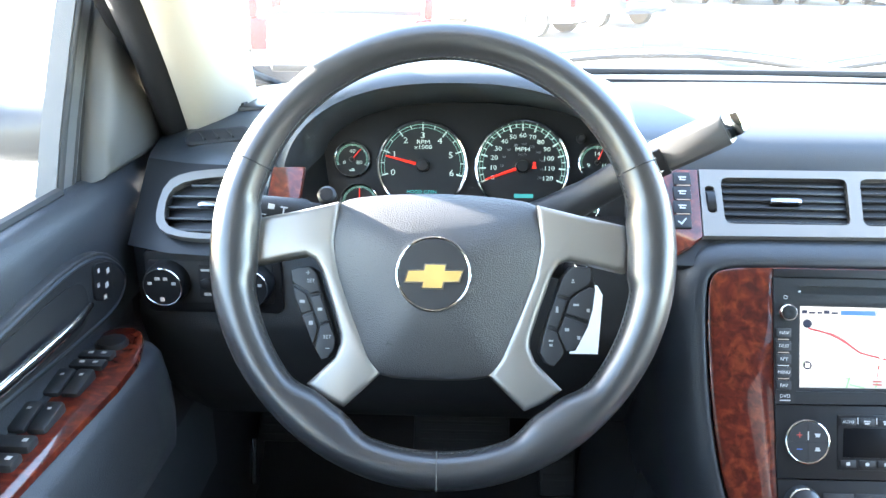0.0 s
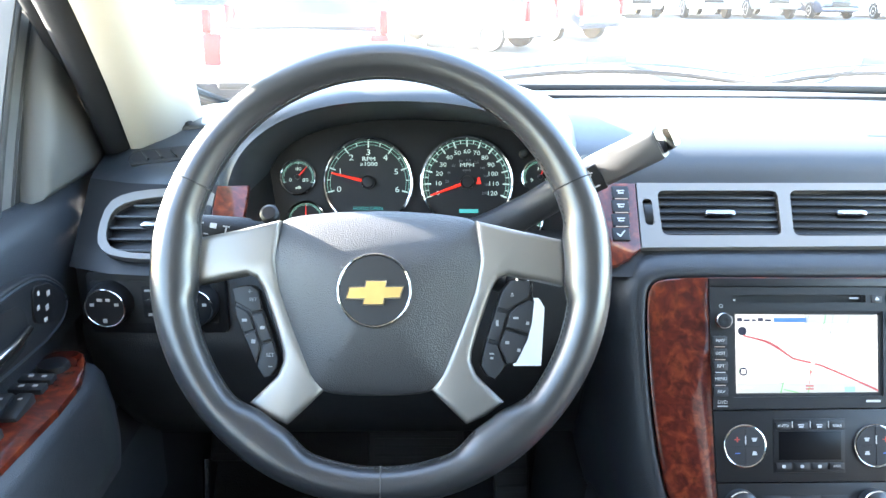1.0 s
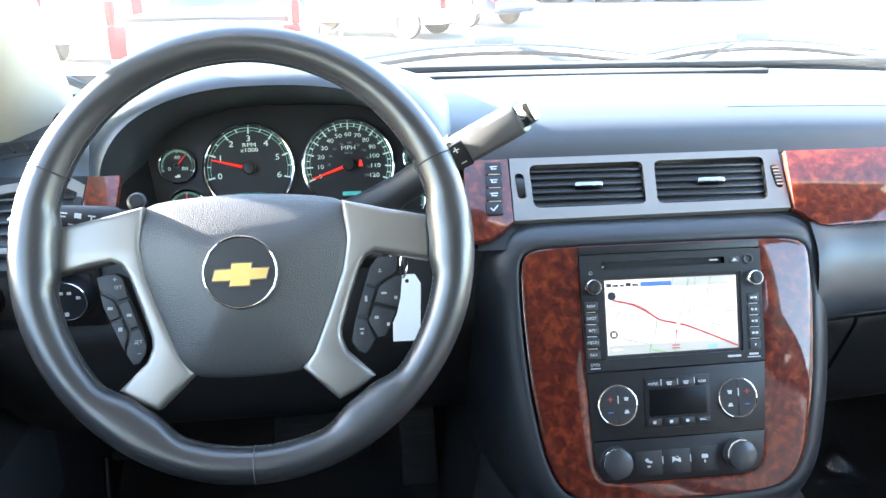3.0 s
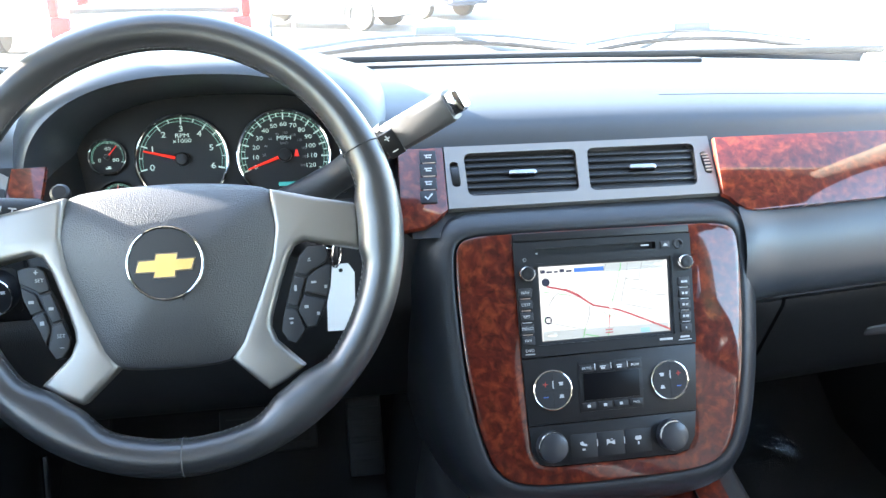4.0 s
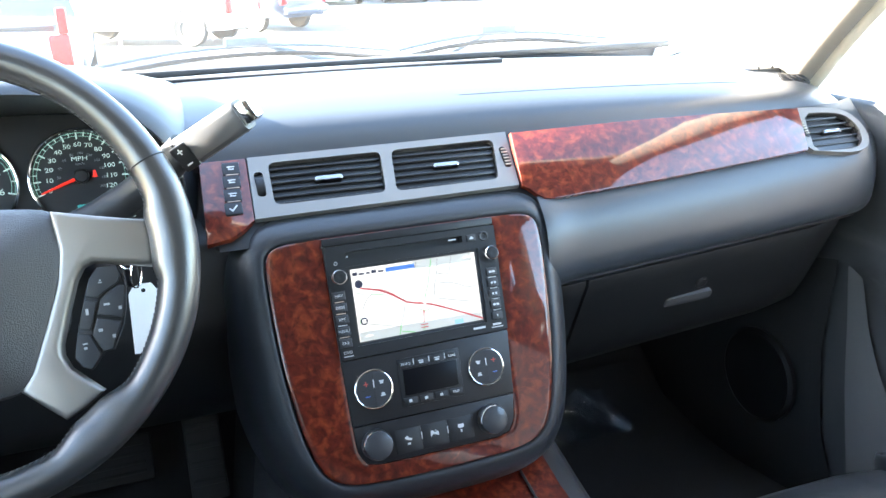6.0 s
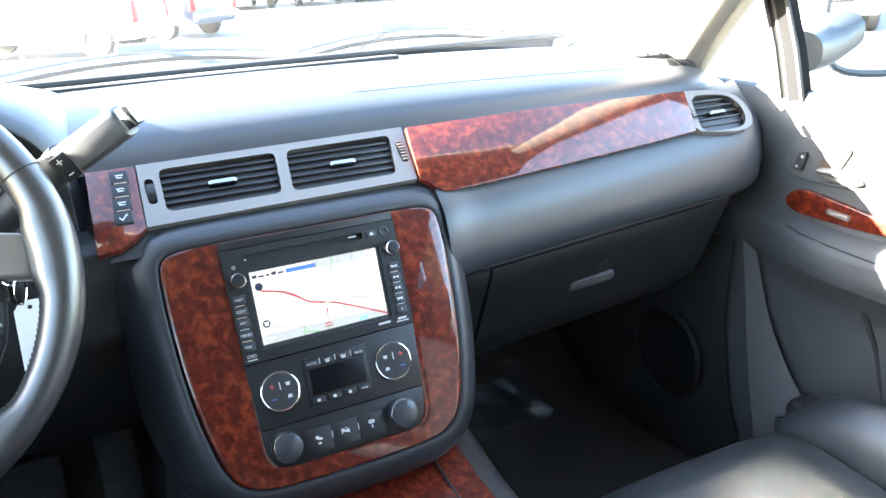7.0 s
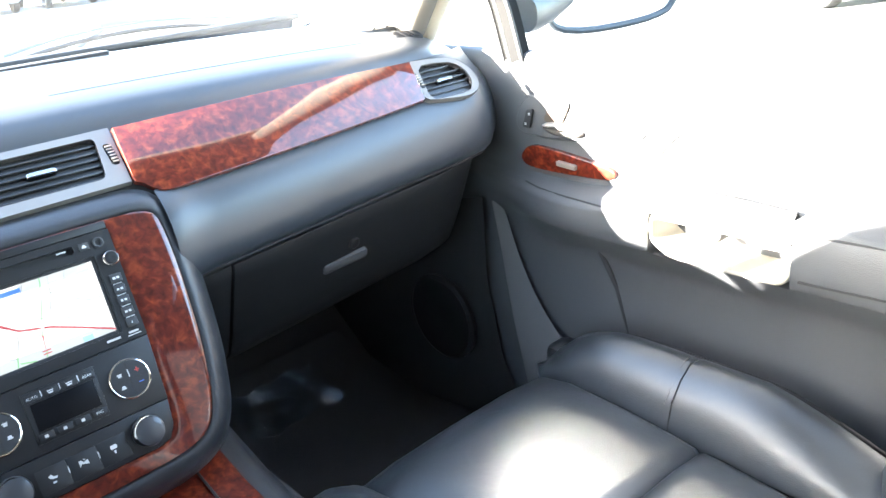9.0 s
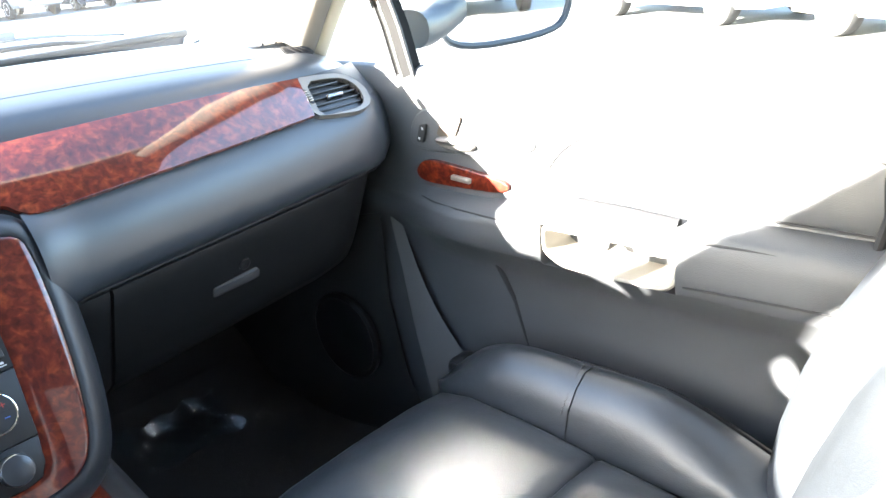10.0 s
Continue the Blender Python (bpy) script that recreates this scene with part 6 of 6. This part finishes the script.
def pedal(x, y, z, w, h, label):
    p = thing("pedal", (x, y, z), label, "pedal", "foot pedals")
    part("pad", box(0, 0, 0, w, h, 0.015, 0.005), RUBBER, p, "ribbed rubber pad", Matrix.Translation((x, y, z)) @ pose(0, 0, 0, 55))
    for k in range(4):
        part("rib", box(0, -h * 0.3 + k * h * 0.2, 0.009, w * 0.85, h * 0.07, 0.005, 0.001), RUBBER, p, "", Matrix.Translation((x, y, z)) @ pose(0, 0, 0, 55))
    part("arm", tube([(x, y + 0.01, z), (x, y + 0.09, z + 0.12), (x, y + 0.12, z + 0.28)], 0.009, 8), PANEL, p)


pedal(0.055, 1.16, 0.95, 0.16, 0.075, "wide black rubber brake pedal")
pedal(0.215, 1.16, 0.93, 0.06, 0.15, "narrow black rubber accelerator pedal")
pedal(-0.235, 1.15, 0.98, 0.09, 0.07, "small black rubber parking brake pedal")
part("release_rod", tube([(-0.272, 1.08, 0.99), (-0.272, 1.06, 0.92)], 0.005, 8), CHROME, kl, "thin bright rod")
part("sill_plate", tube([(-0.19, 1.02, 0.81), (-0.15, 1.10, 0.82)], 0.006, 8), BEZEL, kl, "bright metal strip")
part("sill_plate", tube([(-0.09, 0.98, 0.81), (-0.06, 1.04, 0.82)], 0.006, 8), BEZEL, kl, "bright metal strip")


# ---- seats ----
def seat(cx, label, mirror):
    st = thing("seat_assembly", (cx, 0.2, 0.8), label, "car seat", "front seats")

    def X(x):
        return cx + (x if not mirror else -x)

    # middle cushion
    rows = []
    for y, dz, k in ((0.575, -0.13, 0.80), (0.590, -0.10, 0.93), (0.592, -0.065, 0.985), (0.580, -0.028, 1.0), (0.555, -0.008, 1.0), (0.51, 0.0, 1.0), (0.42, -0.004, 1.0), (0.34, -0.012, 1.0), (0.318, -0.016, 1.0), (0.312, -0.0235, 1.0), (0.306, -0.017, 1.0), (0.28, -0.018, 1.0), (0.18, -0.028, 1.0), (0.05, -0.042, 1.0), (-0.04, -0.05, 1.0)):
        rows.append([(X(x * k), y, 1.094 + dz + c) for x, c in ((-0.166, -0.05), (-0.160, -0.010), (-0.15, -0.004), (-0.10, 0.003), (0.0, 0.005), (0.10, 0.003), (0.15, -0.004), (0.160, -0.010), (0.166, -0.05))])
    part("seat_cushion", loft(rows, closed=False), LEATHER, st, "smooth black leather cushion", sharp=60)
    for side in (-1, 1):
        for y0, y1 in ((0.600, 0.3611), (0.3589, -0.02)):
            rows = []
            for i in range(13):
                t = (i / 12) ** 1.6
                y = y0 + (y1 - y0) * t
                hgt = 1.150 - 0.075 * max(0, (y - 0.43) / 0.17) ** 2.4 - 0.115 * max(0, (0.27 - y) / 0.29) ** 1.3
                fr = ease(-y, -0.606, -0.53)
                e = min(1, min(t, 1 - t) * 8 + (0.35 if y0 > 0.5 and t < 0.5 else 0.65))
                nose = (0.04 + 0.96 * math.sqrt(1 - (1 - min(1, t / 0.24)) ** 2)) if y0 > 0.5 else 1.0
                wr = 0.0015 * math.sin(y * 160 + side)
                rows.append([(X(side * (0.205 + (x - 0.205) * nose)), y, 1.065 + (z - 1.065) * nose) for x, z in ((0.162, 1.06), (0.163, 1.082), (0.172, 1.096 * 0.5 + hgt * 0.5 - 0.012), (0.190, hgt - 0.014 * (2 - e) + wr), (0.212, hgt - 0.003 * (2 - e)), (0.232, hgt - 0.004 * (2 - e)), (0.250, hgt - 0.020), (0.262, hgt - 0.05), (0.264, hgt - 0.10), (0.255, 0.97))])
            part("bolster", loft(rows, closed=False), LEATHER, st, "padded black leather side bolster", sharp=75)
        part("piping", tube([(X(side * (0.252)), y, 1.150 - 0.075 * max(0, (y - 0.43) / 0.17) ** 2.4 - 0.115 * max(0, (0.27 - y) / 0.29) ** 1.3 - 0.018) for y in [0.58 - 0.03 * i for i in range(20)]], 0.0028, 6), PANEL, st)
        for k in range(22):
            tt = k / 21
            part("stitch", box(X(side * (0.168 + 0.055 * tt)), 0.3685, 1.107 + 0.0415 * math.sin(tt * 1.5), 0.0018, 0.0012, 0.0018, 0), THREAD, st)
    part("base", box(cx, 0.25, 0.93, 0.44, 0.56, 0.18, 0.03), LOWER, st)
    part("side_shield", box(X(0.262), 0.28, 0.98, 0.02, 0.55, 0.13, 0.01), LOWER, st)
    part("hinge_cover", box(X(0.246), 0.598, 1.045, 0.05, 0.03, 0.075, 0.012), PANEL, st, "black plastic seat corner cover")
    # backrest
    rows = []
    for z, yb, w in ((1.03, 0.045, 0.20), (1.08, 0.05, 0.225), (1.16, 0.040, 0.234), (1.23, 0.022, 0.236), (1.30, -0.004, 0.234), (1.38, -0.045, 0.230), (1.45, -0.092, 0.222), (1.58, -0.17, 0.205), (1.66, -0.215, 0.17), (1.69, -0.24, 0.10)):
        ring = []
        for x, dy in ((-1.0, -0.10), (-1.0, 0.0), (-0.985, 0.045), (-0.93, 0.062), (-0.82, 0.05), (-0.70, 0.012), (-0.62, 0.0), (-0.3, 0.004), (0.0, 0.006), (0.3, 0.004), (0.62, 0.0), (0.70, 0.012), (0.82, 0.05), (0.93, 0.062), (0.985, 0.045), (1.0, 0.0), (1.0, -0.10), (0.8, -0.14), (0.0, -0.15), (-0.8, -0.14)):
            ring.append((X(x * w * (0.84 if x < 0 else 1.0)), yb + dy + 0.020 - 0.075 * max(0, 0.3 - x) / 1.3 * ease(z, 1.10, 1.30), z))
        rows.append(ring)
    part("backrest", loft(rows, caps=True), LEATHER, st, "black leather backrest with side bolsters", sharp=70)
    part("back_piping", tube([(X(0.237), 0.075, 1.10), (X(0.2385), 0.063, 1.22), (X(0.236), 0.018, 1.32), (X(0.224), -0.065, 1.45)], 0.003, 6), PANEL, st)
    return st


seat(0.858, "black leather passenger seat with padded bolsters, sunlit", False)


# ---- outside ----
ground = solo("ground", loft([[(x, y, 0) for y in (-400, -60, -15, 0, 15, 60, 400)] for x in (-400, -60, -15, 0, 15, 60, 400)], closed=False), ASPHALT, "pale sun-bleached asphalt of a car lot", "ground", kind="structure")
for i in range(7):
    tagged(solo("parking_line", prism(rr(-9 + 3.0 * i, 20.5, 0.1, 5.0, 0.02), 0.0, 0.006, 0), LINE, "painted white bay line on asphalt", "road marking", group="bay lines"), kind="structure")

# own bonnet, cowl, wipers, mirrors
bon = thing("car_hood", (0.44, 2.0, 1.3), "white painted hood in front of the windshield", "car hood")
rows = []
for y, z in ((1.52, 1.435), (1.75, 1.44), (2.1, 1.425), (2.5, 1.385), (2.75, 1.32), (2.82, 1.22), (2.84, 1.0)):
    rows.append([(0.4425 + x, y - 0.05 * (x / 0.8) ** 2, z - 0.05 * abs(x / 0.85) ** 3 + (0.018 if 0.25 < abs(x) < 0.6 else 0)) for x in (-0.93, -0.85, -0.6, -0.35, -0.1, 0.1, 0.35, 0.6, 0.85, 0.93)])
part("panel", loft(rows, closed=False), WHITEPAINT, bon, "", sharp=60)
cowl = solo("wiper_cowl", loft([[(x, y, z) for y, z in ((1.27, 1.515), (1.34, 1.50), (1.42, 1.475), (1.52, 1.44), (1.53, 1.40))] for x in (-0.32, 0.0, 0.44, 0.88, 1.2)], closed=False), BLUEGREY, "grey ribbed plastic cowl below the windshield", "cowl", kind="structure")


def wiper(x0, x1, side):
    w = thing("windshield_wiper", (x0, 1.36, 1.53), "blue-grey windshield wiper resting on the glass", "wiper", "wipers")
    pts = curve_pts([(x0, 1.375, 1.528), ((x0 * 2 + x1) / 3, 1.40, 1.548), ((x0 + 2 * x1) / 3, 1.395, 1.55), (x1, 1.33, 1.535)], 16)
    part("blade", tube(pts, 0.0042, 8), RUBBER, w, "dark rubber blade")
    part("spring_bar", tube([(p.x, p.y + 0.006, p.z + 0.014) for p in pts[1:-1]], 0.0036, 8), WIPERBLUE, w)
    mid = pts[8]
    part("clip", box(mid.x, mid.y + 0.004, mid.z + 0.022, 0.075, 0.018, 0.016, 0.005), WIPERBLUE, w)
    part("arm", tube([(mid.x, mid.y + 0.01, mid.z + 0.025), ((mid.x + side) / 2, 1.45, 1.53), (side, 1.46, 1.505)], [0.005, 0.007, 0.012], 10), WIPERBLUE, w)
    part("pivot", lathe([(0.022, -0.02), (0.022, 0.015), (0.015, 0.022), (0.002, 0.024)], 20, (side, 1.46, 1.50)), WIPERBLUE, w)
    return w


wiper(0.10, 0.66, 0.66)
wiper(0.62, 1.10, 0.70)


def mirror(s):
    cx = 0.4425
    mr = thing("side_mirror", (cx + s * 0.95, 0.93, 1.45), "white door mirror with dark frame outside the window", "side mirror", "door mirrors")
    half_w = 0.17
    c = Vector((cx + s * 1.155, 0.86, 1.592))
    ring0 = smooth_ring([(-0.165, -0.08), (-0.12, -0.125), (0.08, -0.125), (0.155, -0.10), (0.165, 0.05), (0.14, 0.115), (-0.12, 0.125), (-0.165, 0.09)], 2)
    face = Matrix.Translation(c) @ pose(0, 0, 0, 90, 0, s * -16)
    if s < 0:
        ring0 = [(-x, y) for x, y in ring0][::-1]
    part("housing", loft([[(x, y, w) for x, y in inset(ring0, d)] for d, w in ((0.006, -0.001), (0.0, 0.004), (-0.002, -0.02), (0.004, -0.07), (0.03, -0.12), (0.07, -0.15))], caps=True), WHITEPAINT, mr, "painted white shell", face)
    part("rim", tube([face @ Vector((x, y, 0.004)) for x, y in ring0 + ring0[:1]], 0.007, 8), ARMBLACK, mr)
    part("mirror_glass", prism(inset(ring0, 0.006), 0.0, 0.003, 0), MIRROR, mr, "clear mirror glass", face)
    part("arm", loft([[(cx + s * x, 0.82 + 0.25 * (x - 0.78) + 0.048 * dy, z + 0.032 * dz) for dy, dz in rr(0, 0, 2, 2, 0.8, 4)] for x, z in (((0.86, 1.530), (0.88, 1.529), (0.90, 1.529), (0.94, 1.535), (1.0, 1.55)) if s > 0 else ((0.80, 1.535), (0.83, 1.530), (0.86, 1.527), (0.90, 1.529), (0.94, 1.535), (1.0, 1.55)))], caps=True), ARMBLACK, mr, "dark blue-grey mirror arm")
    return mr


mirror(1)
mirror(-1)


# ---- parked vehicles ----
def vehicle(x, y, heading, paint, kind, label, name):
    """heading: degrees from +y, turning left; the nose points that way."""
    L, W, H, belt, ride, wr = {"sedan": (4.7, 1.8, 1.45, 0.95, 0.26, 0.32), "suv": (5.0, 1.95, 1.85, 1.15, 0.34, 0.38), "pickup": (5.6, 2.0, 1.88, 1.15, 0.40, 0.40)}[kind]
    v = thing(name, (x, y, 0), label, "pickup truck" if kind == "pickup" else ("suv" if kind == "suv" else "car"), "parked vehicles")
    M = pose(x, y, 0, 0, 0, heading)
    h = L / 2
    bw = W / 2
    rows = []
    for yy, lo, hi, k in ((-h, ride + 0.15, belt * 0.82, 0.86), (-h + 0.06, ride + 0.02, belt * 0.97, 0.95), (-h + 0.5, ride, belt, 1.0), (-0.3, ride, belt, 1.0), (h - 1.5, ride, belt, 1.0), (h - 0.6, ride, belt * 0.93, 0.99), (h - 0.12, ride + 0.02, belt * 0.83, 0.93), (h, ride + 0.12, belt * 0.68, 0.82)):
        b = bw * k
        rows.append([(-b * 0.92, yy, lo), (-b, yy, lo + 0.18), (-b, yy, hi - 0.15), (-b * 0.96, yy, hi - 0.03), (-b * 0.8, yy, hi), (0, yy, hi + 0.02), (b * 0.8, yy, hi), (b * 0.96, yy, hi - 0.03), (b, yy, hi - 0.15), (b, yy, lo + 0.18), (b * 0.92, yy, lo)])
    part("body", loft(rows, closed=True, caps=True), paint, v, "", M, sharp=50)
    if kind == "pickup":
        cab = ((0.05, 0.0), (0.15, 1.0), (1.0, 1.0), (1.75, 0.0))
        part("bed", box(0, -h + 0.95, belt - 0.02, W * 0.82, 1.5, 0.10, 0.02), RUBBER, v, "", M)
    elif kind == "suv":
        cab = ((-h + 0.05, 0.0), (-h + 0.35, 1.0), (0.45, 1.0), (1.25, 0.0))
    else:
        cab = ((-h + 0.75, 0.0), (-h + 1.35, 1.0), (0.35, 1.0), (1.25, 0.0))
    rows = [[(sx * bw * (0.93 - 0.17 * k), yy, belt - 0.02 + (H - belt) * k) for sx in (-1, 1)] for yy, k in cab]
    gl = bmesh.new()
    vs = [[gl.verts.new(p) for p in r] for r in rows]
    for a, b in zip(vs, vs[1:]):
        gl.faces.new((a[0], a[1], b[1], b[0]))
    for i in (0, 1):
        gl.faces.new([r[i] for r in vs])
    part("glasshouse", gl, DARKGLASS, v, "dark tinted windows", M)
    part("roof", box(0, (cab[1][0] + cab[2][0]) / 2, H, W * 0.74, cab[2][0] - cab[1][0] + 0.12, 0.05, 0.02), paint, v, "", M)
    for sx in (-1, 1):
        for a, b in ((0, 1), (2, 3)):
            p, q = rows[a][0 if sx < 0 else 1], rows[b][0 if sx < 0 else 1]
            part("roof_pillar", tube([p, q], 0.04, 8), paint, v, "", M)
        for yy in (-h + 0.95, h - 0.95):
            wm = M @ Matrix.Translation((sx * (bw - 0.10), yy, wr)) @ pose(0, 0, 0, 0, 90 * sx, 0)
            tyre = part("wheel", lathe([(wr * 0.66, -0.10), (wr * 0.95, -0.11), (wr, -0.08), (wr, 0.08), (wr * 0.95, 0.11), (wr * 0.66, 0.10)], 32), RUBBER, v, "black tyre on a silver rim", wm)
            part("rim", lathe([(wr * 0.66, 0.02), (wr * 0.66, 0.105), (wr * 0.60, 0.108), (wr * 0.56, 0.085), (wr * 0.15, 0.09), (wr * 0.14, 0.105), (0.01, 0.107)], 32), SILVERPAINT, tyre, "silver rim", wm)
            for k in range(5):
                part("spoke_gap", box(wr * 0.38, 0, 0.089, wr * 0.26, wr * 0.16, 0.004, 0.0), PIT, tyre, "", wm @ pose(0, 0, 0, 0, 0, 72 * k))
            part("wheel_arch", loft([[(bw * sx * 1.003, yy + q * math.cos(t), wr + q * math.sin(t)) for t in [math.pi * j / 14 for j in range(15)]] for q in (wr * 1.0, wr * 1.14)], closed=False), PIT, v, "", M)
        part("headlamp", box(sx * bw * 0.66, h - 0.10, belt * 0.72, 0.36, 0.16, 0.17, 0.04), CHROME, v, "clear headlamp", M)
        lamp_h = {"pickup": 0.33, "suv": 0.46, "sedan": 0.2}[kind]
        part("tail_lamp", box(sx * bw * 0.86, -h + 0.05, belt * {"pickup": 0.82, "suv": 0.80, "sedan": 0.82}[kind], 0.19, 0.12, lamp_h, 0.03), TAILRED, v, "red tail lamp", M)
        if kind == "pickup":
            part("tail_lamp", box(sx * bw * 0.905, -h + 0.05, belt * 0.82 + 0.285, 0.09, 0.10, 0.24, 0.02), TAILRED, v, "narrow upper red lamp", M)
    part("grille", box(0, h - 0.02, belt * 0.62, W * 0.42, 0.08, 0.24, 0.02), PANEL, v, "", M)
    part("bumper", box(0, -h - 0.02, ride + 0.20, W * 0.9, 0.18, 0.20, 0.04), CHROME if kind == "pickup" else paint, v, "", M)
    part("bumper", box(0, h - 0.02, ride + 0.16, W * 0.88, 0.16, 0.18, 0.04), paint, v, "", M)
    return v


def at(d, dx, dy):
    k = math.hypot(dx, dy)
    return d * dx / k, d * dy / k


vehicle(-1.28, 11.3, 0, WHITEPAINT, "pickup", "white pickup truck with red tail lamps, parked ahead", "pickup_truck")
vehicle(-4.3, 17.5, 0, SILVERPAINT, "suv", "silver sport utility vehicle parked ahead", "parked_suv")
vehicle(3.1, 24.0, 40, DARKPAINT, "suv", "dark sport utility vehicle parked in the lot", "parked_suv")
vehicle(0.6, 20.5, 60, WHITEPAINT, "suv", "white sport utility vehicle parked in the lot", "parked_suv")
for px, paint, kind, lb in ((0.255, SILVERPAINT, "suv", "silver sport utility vehicle in the far row"), (0.338, WHITEPAINT, "pickup", "white pickup truck in the far row"), (0.415, SILVERPAINT, "pickup", "silver pickup truck in the far row"), (0.495, DARKPAINT, "sedan", "dark sedan in the far row"), (0.575, WHITEPAINT, "sedan", "white sedan in the far row"), (0.665, REDPAINT, "sedan", "red sedan in the far row"), (0.17, TANPAINT, "sedan", "champagne sedan in the far row"), (0.08, WHITEPAINT, "suv", "white sport utility vehicle in the far row")):
    vehicle(px * 35, 37, 180, paint, kind, lb, "parked_" + {"sedan": "car", "suv": "suv", "pickup": "pickup"}[kind])
vehicle(11.5 - 0.44 * 1.35 + 0.8, 3.2 - 0.9 * 1.35 - 0.35, -26, TANPAINT, "sedan", "champagne sedan parked side-on beyond the passenger window", "parked_car")
vehicle(13.7 - 0.44 * 1.35 + 0.8, 7.7 - 0.9 * 1.35 - 0.35, -26, SILVERPAINT, "sedan", "silver sedan parked side-on beyond the passenger window", "parked_car")
vehicle(4.0, -16, 10, DARKPAINT, "sedan", "dark sedan parked behind", "parked_car")
vehicle(7.0, -16, 10, SILVERPAINT, "suv", "silver sport utility vehicle parked behind", "parked_suv")
